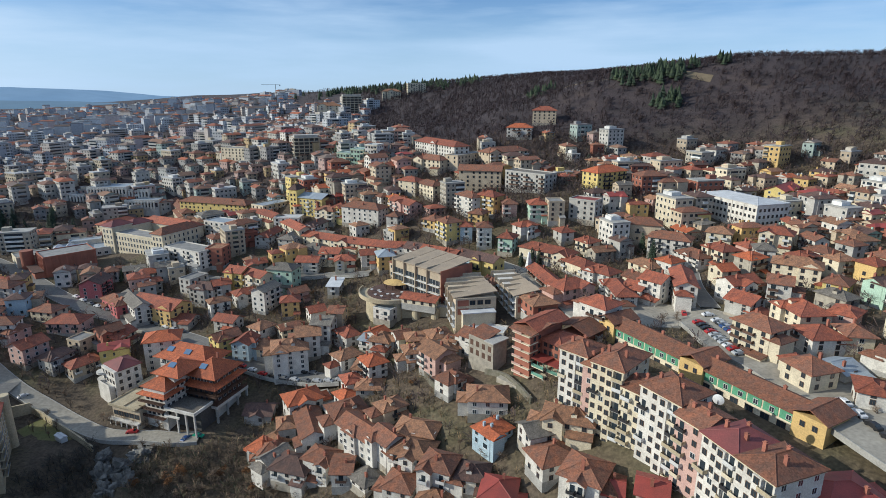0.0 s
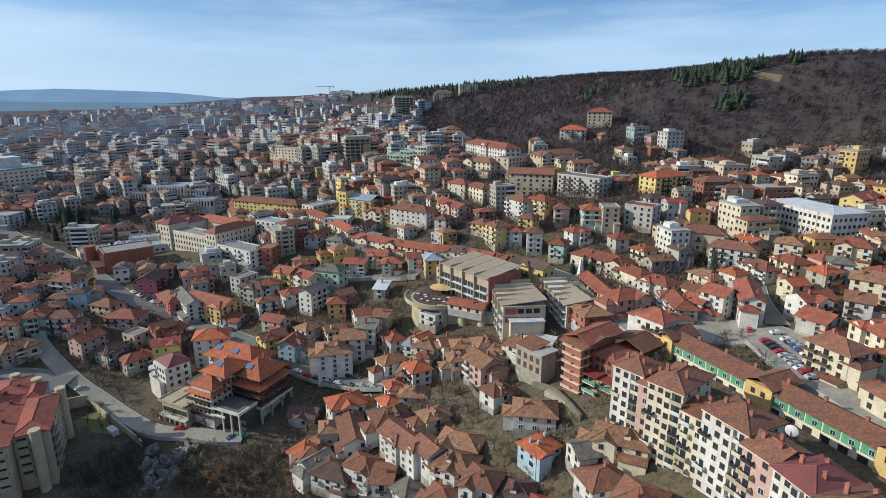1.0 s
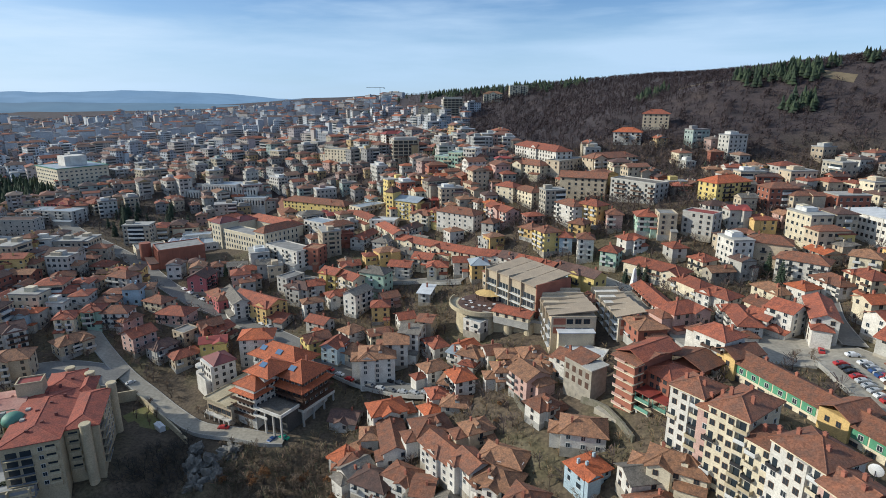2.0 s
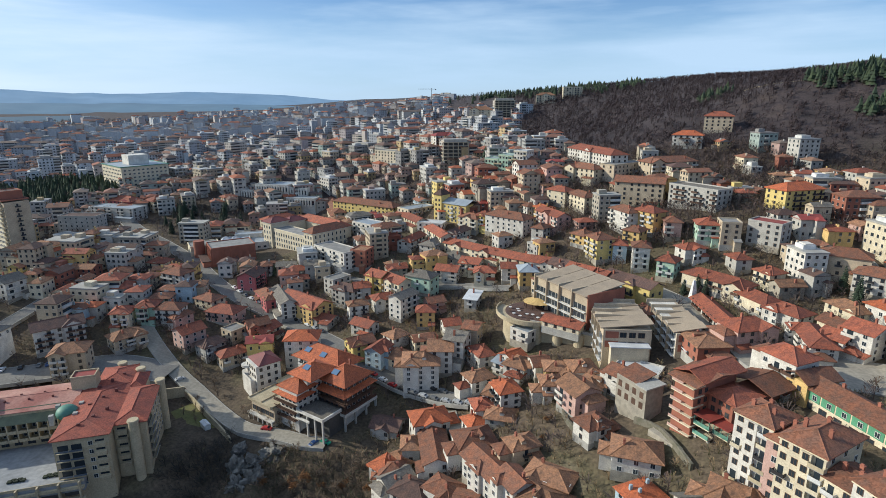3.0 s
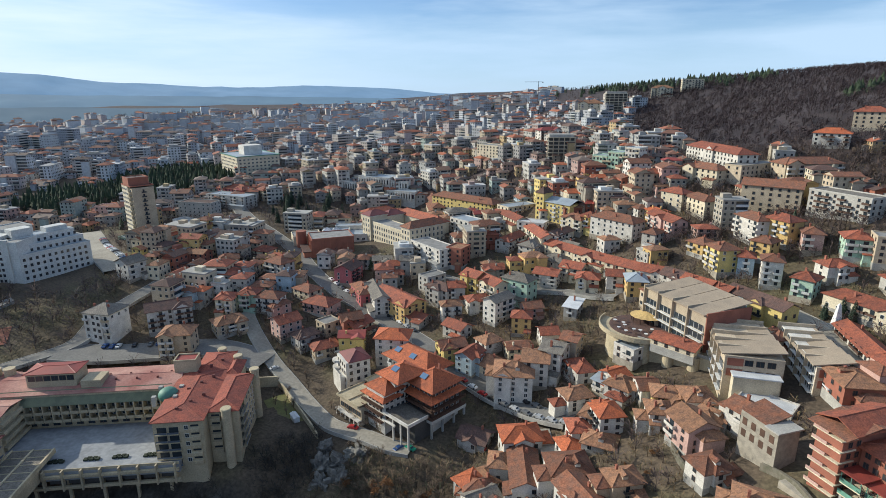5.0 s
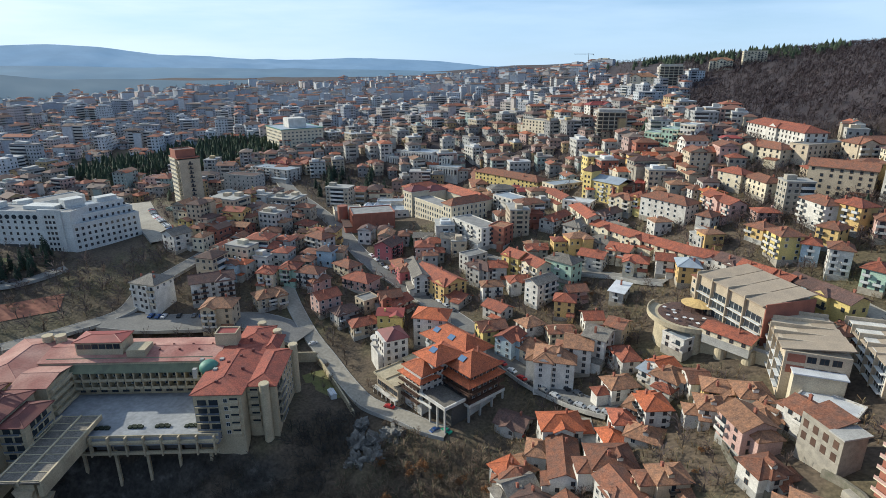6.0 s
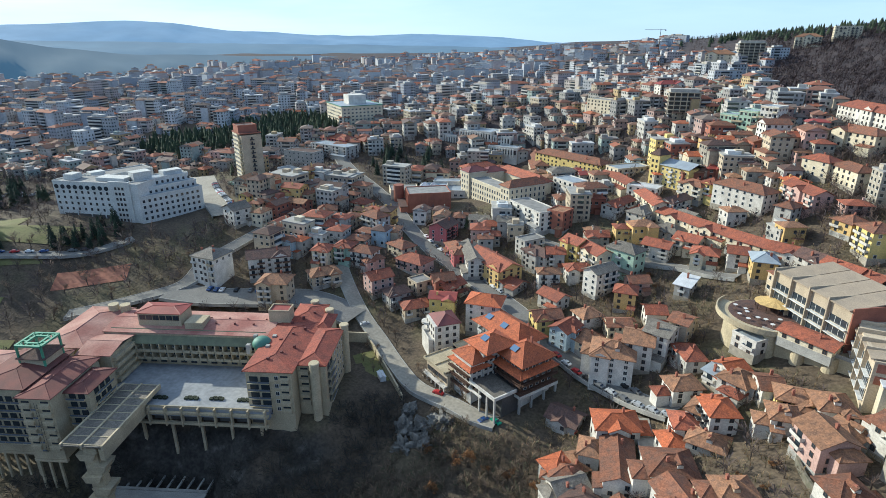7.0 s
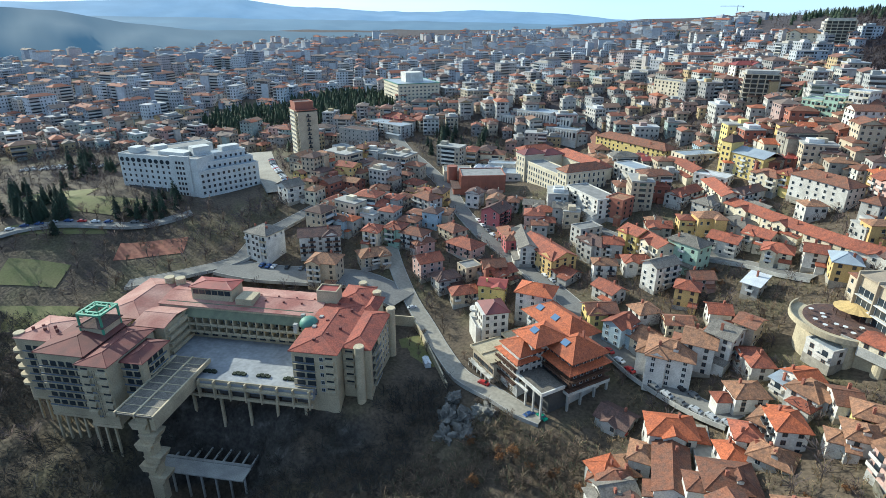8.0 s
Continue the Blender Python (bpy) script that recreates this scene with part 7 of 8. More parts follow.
def island_material(name, colours, rough=0.9, scale=0.5):
    """A surface whose colour is drawn anew for each separate piece of the mesh, with stains over it."""
    m = bpy.data.materials.new(name)
    m.use_nodes = True
    n, l = m.node_tree.nodes, m.node_tree.links
    p = n["Principled BSDF"]
    p.inputs["Roughness"].default_value = rough
    g = n.new("ShaderNodeNewGeometry")
    r = n.new("ShaderNodeValToRGB")
    r.color_ramp.interpolation = "CONSTANT"
    while len(r.color_ramp.elements) < len(colours):
        r.color_ramp.elements.new(0.5)
    for k, (e, c) in enumerate(zip(r.color_ramp.elements, colours)):
        e.position, e.color = k / len(colours), (*c, 1)
    l.new(g.outputs["Random Per Island"], r.inputs["Fac"])
    c = n.new("ShaderNodeTexCoord")
    t = n.new("ShaderNodeTexNoise")
    t.inputs["Scale"].default_value, t.inputs["Detail"].default_value = scale, 5
    l.new(c.outputs["Object"], t.inputs["Vector"])
    mr = n.new("ShaderNodeMapRange")
    mr.inputs["To Min"].default_value, mr.inputs["To Max"].default_value = 0.55, 1.35
    l.new(t.outputs["Fac"], mr.inputs["Value"])
    mx = n.new("ShaderNodeVectorMath")
    mx.operation = "SCALE"
    l.new(r.outputs["Color"], mx.inputs[0]), l.new(mr.outputs["Result"], mx.inputs["Scale"])
    l.new(mx.outputs["Vector"], p.inputs["Base Color"])
    return m


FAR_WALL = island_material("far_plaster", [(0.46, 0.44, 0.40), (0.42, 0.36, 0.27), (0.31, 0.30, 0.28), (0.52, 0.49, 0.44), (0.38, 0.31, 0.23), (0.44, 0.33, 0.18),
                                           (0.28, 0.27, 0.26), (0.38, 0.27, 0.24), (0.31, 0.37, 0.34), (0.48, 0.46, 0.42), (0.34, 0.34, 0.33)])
FAR_ROOF = island_material("far_tile", [(0.25, 0.095, 0.058), (0.19, 0.10, 0.068), (0.29, 0.105, 0.06), (0.15, 0.095, 0.075), (0.23, 0.135, 0.09), (0.33, 0.11, 0.055),
                                        (0.18, 0.135, 0.11), (0.21, 0.10, 0.068), (0.12, 0.085, 0.072)], 0.85)
FAR_FLAT = island_material("far_flat_roof", [(0.36, 0.35, 0.34), (0.28, 0.28, 0.28), (0.46, 0.46, 0.46), (0.22, 0.2, 0.19)], 0.9)


class Heap:
    """Gathers many small solids into one mesh."""

    def __init__(self):
        self.v, self.f, self.m = [], [], []

    def solid(self, pts, faces, mat):
        o = len(self.v)
        self.v += pts
        self.f += [[o + k for k in q] for q in faces]
        self.m += [mat] * len(faces)

    def build(self, name, mats, label, category):
        me = bpy.data.meshes.new(name)
        me.from_pydata(self.v, [], self.f)
        for m in mats:
            me.materials.append(m)
        me.polygons.foreach_set("material_index", self.m)
        me.update()
        return tagged(new(name, me), label, category, kind="stuff")


def solid_house(heap, at, x, y, turn, w, d, h, kind, rnd, windows=True):
    """One house as plain solids. at: from the house to where it stands. Surfaces: 0 wall, 1 tile, 2 flat roof, 3 glass, 4 pale trim."""
    def prism(x0, x1, y0, y1, z0, z1, mat, lid=True):
        pts = [at(*p, k) for k in (z0, z1) for p in ((x0, y0), (x1, y0), (x1, y1), (x0, y1))]
        heap.solid(pts, [(0, 1, 5, 4), (1, 2, 6, 5), (2, 3, 7, 6), (3, 0, 4, 7)] + ([(4, 5, 6, 7)] if lid else []), mat)

    def cover(x0, x1, y0, y1, z, shape, o=0.6, pitch=0.4):
        cx, cy, ww, dd = (x0 + x1) / 2, (y0 + y1) / 2, x1 - x0, y1 - y0
        long_x = ww >= dd
        A, B = (ww / 2 + o, dd / 2 + o) if long_x else (dd / 2 + o, ww / 2 + o)
        up = B * pitch
        r = A if shape == "gable" else max(A - B, 0.25)

        def to(p, q, k):
            return at(cx + p, cy + q, z + k) if long_x else at(cx - q, cy + p, z + k)

        pts = [to(*p) for p in ((-A, -B, 0), (A, -B, 0), (A, B, 0), (-A, B, 0), (-r, 0, up), (r, 0, up), (-A, -B, -0.22), (A, -B, -0.22), (A, B, -0.22), (-A, B, -0.22))]
        heap.solid(pts, [(0, 1, 5, 4), (2, 3, 4, 5), (6, 7, 1, 0), (7, 8, 2, 1), (8, 9, 3, 2), (9, 6, 0, 3), (9, 8, 7, 6)] + ([(1, 2, 5), (3, 0, 4)] if shape != "gable" else []), 1)
        if shape == "gable":
            heap.solid([to(*p) for p in ((-A + o, -B, -0.1), (-A + o, B, -0.1), (-A + o, 0, up - 0.1), (A - o, -B, -0.1), (A - o, B, -0.1), (A - o, 0, up - 0.1))], [(0, 2, 1), (3, 4, 5)], 0)
        return up

    a, b = w / 2, d / 2
    sides = []
    # sides turned away from the camera's vantage are left without windows
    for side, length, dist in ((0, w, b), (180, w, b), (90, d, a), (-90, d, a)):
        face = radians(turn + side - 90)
        facing = math.cos(face) * (VANTAGE[0] - x) + math.sin(face) * (VANTAGE[1] - y)
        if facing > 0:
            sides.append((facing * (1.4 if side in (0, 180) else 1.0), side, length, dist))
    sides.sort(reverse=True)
    prism(-a, a, -b, b, -4.5, h, 0, kind == "flat")
    up = 0.6
    if kind == "flat":
        prism(-a - 0.25, a + 0.25, -b - 0.25, b + 0.25, h - 0.05, h + 0.6, 2)
        q = rnd.uniform(-0.3, 0.3) * w
        prism(q - 2.2, q + 2.2, -1.8, 1.8, h, h + 2.8, 0)
        if rnd.random() < 0.5:
            prism(-a * 0.7, a * 0.2, -b * 0.6, b * 0.5, h, h + 2.4, 4)
    else:
        up = cover(-a, a, -b, b, h, kind, pitch=rnd.uniform(0.33, 0.44))
        for _ in range(rnd.choice((1, 1, 2, 3))):
            u, v = rnd.uniform(-0.34, 0.34) * w, rnd.choice((-1, 1)) * b * rnd.uniform(0.2, 0.5)
            prism(u - 0.4, u + 0.4, v - 0.3, v + 0.3, h + 0.2, h + up * 0.7 + 1.1, 0)
        if rnd.random() < 0.45:
            # a wing set across the house
            side = 1 if sides and sides[0][1] == 180 else -1
            ww, out = w * rnd.uniform(0.34, 0.5), rnd.uniform(1.4, 3.2)
            ux = rnd.choice((-1, 1)) * (a - ww / 2) * 0.94
            y0, y1 = (-b - out, -b * 0.1) if side < 0 else (b * 0.1, b + out)
            drop = rnd.choice((0, 0, 2.6)) if h > 6 else 0
            prism(ux - ww / 2, ux + ww / 2, y0, y1, -4.5, h - drop, 0)
            cover(ux - ww / 2, ux + ww / 2, y0, y1, h - drop + 0.05, rnd.choice(("gable", "hip")), 0.45)
        elif rnd.random() < 0.5:
            # a lean-to or porch
            side = 1 if sides and sides[0][1] == 180 else -1
            ux, out = rnd.uniform(-0.2, 0.2) * w, rnd.uniform(1.8, 3.0)
            prism(ux - w * 0.2, ux + w * 0.2, *((-b - out, -b) if side < 0 else (b, b + out)), -4.5, 2.6, 0)
            prism(ux - w * 0.22, ux + w * 0.22, *((-b - out - 0.3, -b) if side < 0 else (b, b + out + 0.3)), 2.6, 2.85, 1)
    if not windows:
        return
    rows = max(2, int(h / 2.8))
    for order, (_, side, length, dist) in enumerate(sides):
        n = max(1, int(length / 3.0))
        cs, sn = math.cos(radians(side)), math.sin(radians(side))

        def on(u, v, k):
            return at(cs * u - sn * (v - dist), sn * u + cs * (v - dist), k)

        loggia = order == 0 and rows > 2 and rnd.random() < 0.75
        first = rnd.randrange(max(1, n - 1))
        run = max(1, int(n * rnd.uniform(0.35, 0.8)))
        for r in range(rows):
            zz = r * h / rows + 0.85
            if loggia and r:
                u0, u1 = first * length / n - length / 2 + 0.2, min(first + run, n) * length / n - length / 2 - 0.2
                for v0, v1, z0, z1, mat in ((-1.15, 0.0, zz - 1.0, zz + 0.05, 4), (-0.06, 0.02, zz + 0.05, zz + 1.45, 3)):
                    pts = [on(u, v, k) for k in (z0, z1) for u, v in ((u0, v0), (u1, v0), (u1, v1), (u0, v1))]
                    heap.solid(pts, [(0, 1, 5, 4), (1, 2, 6, 5), (3, 0, 4, 7), (4, 5, 6, 7), (3, 2, 1, 0)], mat)
            for k in range(n):
                if loggia and r and first <= k < first + run or rnd.random() < 0.08:
                    continue
                m, g = (k + 0.5) * length / n - length / 2, rnd.choice((0.5, 0.6, 0.6, 0.85))
                pts = [on(u, v, q) for v in (-0.07, 0.02) for u, q in ((m - g, zz), (m + g, zz), (m + g, zz + 1.4), (m - g, zz + 1.4))]
                heap.solid(pts, [(0, 1, 2, 3), (0, 4, 5, 1), (2, 6, 7, 3)], 3)
                heap.solid([on(u, v, q) for v, q in ((-0.18, zz - 0.14), (-0.18, zz)) for u in (m - g - 0.1, m + g + 0.1)] + [on(m - g - 0.1, 0, zz), on(m + g + 0.1, 0, zz)], [(0, 1, 3, 2), (2, 3, 5, 4)], 4)


def heap_house(heap, x, y, turn, w, d, h, kind, windows, rnd):
    c, s, z = math.cos(radians(turn)), math.sin(radians(turn)), gz(x, y)
    solid_house(heap, lambda u, v, k: (x + c * u - s * v, y + s * u + c * v, z + k), x, y, turn, w, d, h, kind, rnd, windows)


def town_house(x, y, turn, w, d, h, kind, tall, rnd):
    """A house of the middle distance, standing by itself: its walls with their small windows, and its roof."""
    heap = Heap()
    solid_house(heap, lambda u, v, k: (u, v, k), x, y, turn, w, d, h, kind, rnd)
    wall = rnd.choice(TOWN_WALLS)
    roof = rnd.choice(("flat", "flat", "grey", "pale")) if kind == "flat" else rnd.choice(TOWN_ROOFS)
    ob = new("apartment_block" if tall else "cottage" if h < 6 else "house")
    ob.matrix_basis = pose(x, y, gz(x, y), 0, 0, turn)
    for name, keep, mats in (("wall", (0, 3, 4), (WALL[wall], PANE, FRAME if rnd.random() < 0.6 else WALL["tan"])), ("roof", (1, 2), (ROOF[roof], CONCRETE if kind == "flat" else ROOF[roof]))):
        faces = [(f, keep.index(m)) for f, m in zip(heap.f, heap.m) if m in keep]
        used = sorted({k for f, _ in faces for k in f})
        at = {k: i for i, k in enumerate(used)}
        me = bpy.data.meshes.new(name)
        me.from_pydata([heap.v[k] for k in used], [], [[at[k] for k in f] for f, _ in faces])
        for m in mats:
            me.materials.append(m)
        me.polygons.foreach_set("material_index", [m for _, m in faces])
        me.update()
        new(name, me).parent = ob
    return tagged(ob, f"{WALL_WORD[wall]} {'apartment block' if tall else 'cottage' if h < 6 else 'house'} with a {KIND_WORD[kind]} {ROOF_WORD[roof]} roof", "apartment block" if tall else "house")


# pale bluish wall colours with the haze of distance mixed in
FLAT_WALL = island_material("haze_tinted_facade", [(0.42, 0.44, 0.47), (0.50, 0.52, 0.54), (0.38, 0.39, 0.41), (0.47, 0.41, 0.40), (0.56, 0.58, 0.60), (0.34, 0.36, 0.40), (0.49, 0.44, 0.40)])
PALE_TRIM = island_material("pale_parapets", [(0.50, 0.49, 0.46), (0.40, 0.39, 0.37), (0.56, 0.55, 0.53), (0.44, 0.40, 0.34)])
TOWN_WALLS = ["white"] * 3 + ["cream"] * 5 + ["grey"] * 6 + ["tan"] * 7 + ["stone"] * 4 + ["pink", "ochre", "ochre", "green", "blue", "yellow", "brick", "brick"]
TOWN_ROOFS = ["terracotta"] * 4 + ["brown"] * 6 + ["dark"] * 4 + ["tan"] * 3 + ["grey", "orange", "red"]
FOOTHILLS = ((12, 2700), (34, 2500), (41, 2150), (51, 1640), (61, 1390), (70, 1270), (78, 1170), (118, 1120))
town, suburb = Heap(), Heap()
rnd = random.Random(5)
CELLS, PLOTS = {}, []
for cell, lo, hi in ((9.6, 120, 420), (12.0, 420, 800), (18, 800, 1400), (34, 1400, 2700)):
    reach = int(hi)
    for x, y in candidates(cell, -reach, min(320, reach), 60, reach, rnd):
        far, turn = math.hypot(x, y), math.degrees(math.atan2(-x, y))
        if not lo <= far < hi or turn > 88 or turn < -44:
            continue
        if y > edge_of_town(x) and not (-200 < x < -95 and 700 < y < 830):
            continue
        if far > np.interp(turn, [q[0] for q in FOOTHILLS], [q[1] for q in FOOTHILLS]) or (far > 1500 and turn < 22):
            continue
        if far > 900 and turn < 14:
            continue
        if x > 15 and y < 130 and x < 80 or (40 < x < 108 and y < 204) or (x < -150 and y < 215 and x > -330) or gz(x, y) < -1 or (far < 420 and steep(x, y) > 0.6):
            continue
        if turn > 64 and far < 480 or (turn > 74 and far < 700 and rnd.random() < 0.6):
            continue
        tall = rnd.random() < (0.10 if far < 330 else 0.26 if far < 650 else 0.30)
        if rnd.random() < (0.10 if far < 420 else 0.22) + (0.45 if x > -20 and y > 310 else 0.0):
            continue
        a = (town_turn(x, y) if far < 500 else 20 + 50 * math.sin(x * 0.004) * math.cos(y * 0.005)) + rnd.choice((0, 90)) + rnd.uniform(-6, 6)
        if tall:
            w, d, h = rnd.uniform(12, 17 if far < 650 else 30), rnd.uniform(9, 11.5), rnd.choice((10.5, 11, 12, 13.5, 14)) if far < 650 or turn < 20 else rnd.choice((11, 12, 15, 15, 18, 22))
        else:
            w, d, h = rnd.uniform(7.5, 12.5), rnd.uniform(6.4, 9.2), rnd.choice((5.0, 5.2, 5.6, 7.4, 7.8, 8.2))
        if far < 500:
            if not free(x, y, a, w, d, 0.5):
                continue
        elif not all(math.hypot(x - p, y - q) > r for p, q, r in WOODS):
            continue
        if far >= 500:
            key = (int(x // 30), int(y // 30))
            if any(math.hypot(x - p, y - q) < (w + e) * 0.36 for i in (-1, 0, 1) for j in (-1, 0, 1) for p, q, e in CELLS.get((key[0] + i, key[1] + j), ())):
                continue
            CELLS.setdefault(key, []).append((x, y, w))
        kind = "flat" if (tall and rnd.random() < 0.45) or rnd.random() < 0.07 else rnd.choice(("hip", "hip", "gable"))
        PLOTS.append((far, x, y, a, w, d, h, kind, tall))
PLOTS.sort()
for n, (far, x, y, a, w, d, h, kind, tall) in enumerate(PLOTS):
    if n < 330:
        town_house(x, y, a, w, d, h, kind, tall, rnd)
    else:
        heap_house(town if far < 650 else suburb, x, y, a, w, d, h, kind, far < 1000, rnd)
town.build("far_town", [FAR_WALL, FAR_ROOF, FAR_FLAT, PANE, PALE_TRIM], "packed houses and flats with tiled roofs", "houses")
suburb.build("far_suburb", [FLAT_WALL, FAR_ROOF, FAR_FLAT, PANE, PALE_TRIM], "far packed flats and houses across the plain", "houses")

# ---------- trees ----------
BARK = material("grey_brown_bark", (0.13, 0.095, 0.07), (0.09, 0.07, 0.055), 0.95, 1, 8, 0.2, vary=0.2)
TWIG = material("bare_twigs", (0.25, 0.185, 0.13), (0.19, 0.14, 0.10), 0.95, 0.5, 4, 0.0, vary=0.35)
RUST = material("rusty_leaves", (0.24, 0.115, 0.045), (0.18, 0.09, 0.04), 0.95, 0.5, 4, 0.0, vary=0.3)
NEEDLE = material("dark_needles", (0.030, 0.050, 0.026), (0.020, 0.034, 0.020), 0.9, 1, 6, 0.0, vary=0.3)


def limb(v, f, a, b, ra, rb, sides=3):
    way = (b - a).normalized()
    e = way.orthogonal().normalized()
    g = way.cross(e)
    o = len(v)
    for p, r in ((a, ra), (b, rb)):
        for k in range(sides):
            t = k * math.tau / sides
            v.append(p + (e * math.cos(t) + g * math.sin(t)) * r)
    for k in range(sides):
        m = (k + 1) % sides
        f.append((o + k, o + m, o + sides + m, o + sides + k))


def bare_tree(height, rnd, leafy=False):
    """Trunk and limbs in one mesh, twigs (and a few dead leaves) in another."""
    tv, tf, wv, wf = [], [], [], []

    def grow(p, way, length, r, depth):
        b = p + way * length
        limb(*((tv, tf) if depth < 2 else (wv, wf)), p, b, r, r * 0.62, 5 if depth == 0 else 3)
        if depth == 4:
            if leafy:
                for _ in range(2):
                    q = b + Vector((rnd.uniform(-1, 1), rnd.uniform(-1, 1), rnd.uniform(-1, 1))) * 0.25
                    s = rnd.uniform(0.14, 0.3)
                    o = len(wv)
                    n = Vector((rnd.uniform(-1, 1), rnd.uniform(-1, 1), rnd.uniform(-0.2, 1))).normalized()
                    e = n.orthogonal().normalized() * s
                    wv.extend((q - e, q + n.cross(e), q + e))
                    wf.append((o, o + 1, o + 2))
            return
        for _ in range((4, 4, 4, 3)[depth] + (rnd.random() < 0.4)):
            t = rnd.uniform(0.45, 1.0)
            spread = Vector((rnd.uniform(-1, 1), rnd.uniform(-1, 1), rnd.uniform(-0.25, 0.75)))
            grow(p + way * length * t, (way * 0.75 + spread * 0.85).normalized(), length * rnd.uniform(0.5, 0.75), max(r * 0.5, 0.022), depth + 1)

    grow(Vector((0, 0, -0.6)), Vector((rnd.uniform(-0.1, 0.1), rnd.uniform(-0.1, 0.1), 1)).normalized(), height * 0.36, height * 0.026, 0)
    return tv, tf, wv, wf


def mesh_of(name, v, f, mat):
    me = bpy.data.meshes.new(name)
    me.from_pydata([tuple(p) for p in v], [], f)
    me.materials.append(mat)
    return me


def conifer(height, rnd):
    tv, tf, wv, wf = [], [], [], []
    limb(tv, tf, Vector((0, 0, -0.5)), Vector((0, 0, height * 0.95)), height * 0.02, 0.03, 6)
    levels = 15
    for k in range(levels):
        z = height * (0.10 + 0.88 * k / levels)
        reach = height * 0.24 * (1 - k / levels) ** 0.8 + 0.25
        n = 9 if k < 9 else 6
        for q in range(n):
            a = (q + rnd.uniform(-0.3, 0.3)) * math.tau / n + k
            r = reach * rnd.uniform(0.75, 1.15)
            tip = Vector((math.cos(a) * r, math.sin(a) * r, z - r * rnd.uniform(0.15, 0.4)))
            side = Vector((-math.sin(a), math.cos(a), 0)) * r * 0.30
            root, mid = Vector((0, 0, z + 0.2)), Vector((math.cos(a) * r * 0.6, math.sin(a) * r * 0.6, z - r * 0.02))
            o = len(wv)
            wv.extend((root, mid + side - Vector((0, 0, 0.25)), tip, mid - side - Vector((0, 0, 0.25)), mid + Vector((0, 0, 0.18))))
            wf.extend(((o, o + 1, o + 4), (o + 1, o + 2, o + 4), (o + 2, o + 3, o + 4), (o + 3, o, o + 4)))
    return tv, tf, wv, wf


def tree_kind(name, parts, mats, label):
    tv, tf, wv, wf = parts
    ob = new(name)
    t, c = new("trunk", mesh_of("trunk", tv, tf, mats[0])), new("crown", mesh_of("crown", wv, wf, mats[1]))
    t.parent = c.parent = ob
    return tagged(ob, label, "tree")


tr = random.Random(21)
BARE = [tree_kind("bare_tree", bare_tree(h, tr), (BARK, TWIG), "leafless grey-brown winter tree on the slope") for h in (9, 8, 10, 7)]
RUSTY = [tree_kind("oak_tree", bare_tree(h, tr, True), (BARK, RUST), "winter oak that keeps rusty dead leaves") for h in (8, 9)]
PINES = [tree_kind("conifer", conifer(h, tr), (BARK, NEEDLE), "dark green conifer with drooping branches") for h in (13, 10, 15)]
USED = set()


def plant(kinds, x, y, size):
    """Sets the first of each kind itself, then copies."""
    ob = tr.choice(kinds)
    m = pose(x, y, gz(x, y) - 0.2, 0, 0, tr.uniform(0, 360))
    if ob.name not in USED:
        USED.add(ob.name)
        ob.matrix_basis = m
        return ob
    c = copy_thing(ob, m)
    c.scale = (size, size, size * tr.uniform(0.9, 1.15))
    return c


def open_spot(x, y, gap=1.2):
    near = GRID[(np.abs(GRID[:, 0] - x) < 70) & (np.abs(GRID[:, 1] - y) < 70)]
    u = (x - near[:, 0]) * near[:, 2] + (y - near[:, 1]) * near[:, 3]
    v = -(x - near[:, 0]) * near[:, 3] + (y - near[:, 1]) * near[:, 2]
    if np.any((np.abs(u) < near[:, 4] + gap) & (np.abs(v) < near[:, 5] + gap)):
        return False
    return not np.any(np.hypot(LINES[:, 0] - x, LINES[:, 1] - y) < LINES[:, 2] + 0.8)


def grove(kinds, x, y, r, many, lo=0.6, hi=1.0):
    for _ in range(many):
        a, q = tr.uniform(0, math.tau), r * math.sqrt(tr.random())
        px, py = x + math.cos(a) * q, y + math.sin(a) * q
        if open_spot(px, py):
            plant(kinds, px, py, tr.uniform(lo, hi))


PARK_PINES = ((-372, 119, 10, 6), (-355, 123, 10, 7), (-344, 131, 9, 7), (-333, 150, 8, 5), (-327, 164, 9, 8), (-317, 171, 7, 5), (-430, 166, 10, 5), (-418, 174, 9, 5))
MIX = BARE + BARE + RUSTY
grove(MIX, -85, 170, 22, 34)
grove(MIX, -70, 155, 22, 30)
grove(MIX, -10, 190, 16, 22, 0.4, 0.7)
grove(MIX, 15, 145, 14, 14, 0.5, 0.8)
grove(MIX, -62, 288, 22, 22, 0.5, 0.8)
grove(MIX, -42, 262, 10, 8, 0.6, 0.9)
grove(BARE, -150, 196, 14, 6, 0.6, 0.9)
grove(BARE, -290, 165, 55, 50, 0.8, 1.3)
grove(BARE, -330, 110, 60, 26, 0.8, 1.3)
grove(PINES, -285, 378, 34, 26, 0.8, 1.15)
grove(PINES, -338, 178, 12, 9, 0.7, 1.0)
grove(PINES, -372, 128, 16, 10, 0.7, 1.0)
grove(PINES, -410, 132, 18, 8, 0.8, 1.1)
grove(PINES, -450, 172, 14, 7, 0.8, 1.1)
for px, py, r, many in PARK_PINES:
    grove(PINES, px, py, r, many, 0.7, 1.05)
grove(BARE, 75, 405, 50, 30, 0.7, 1.2)
grove(BARE, 105, 150, 25, 10, 0.7, 1.0)
for px, py in ((82, 196), (85, 193), (80, 191), (84, 188), (103, 124), (106, 118), (109, 126)):
    plant(BARE, px, py, tr.uniform(0.6, 0.8))
grove(BARE, 20, 345, 20, 12, 0.7, 1.0)
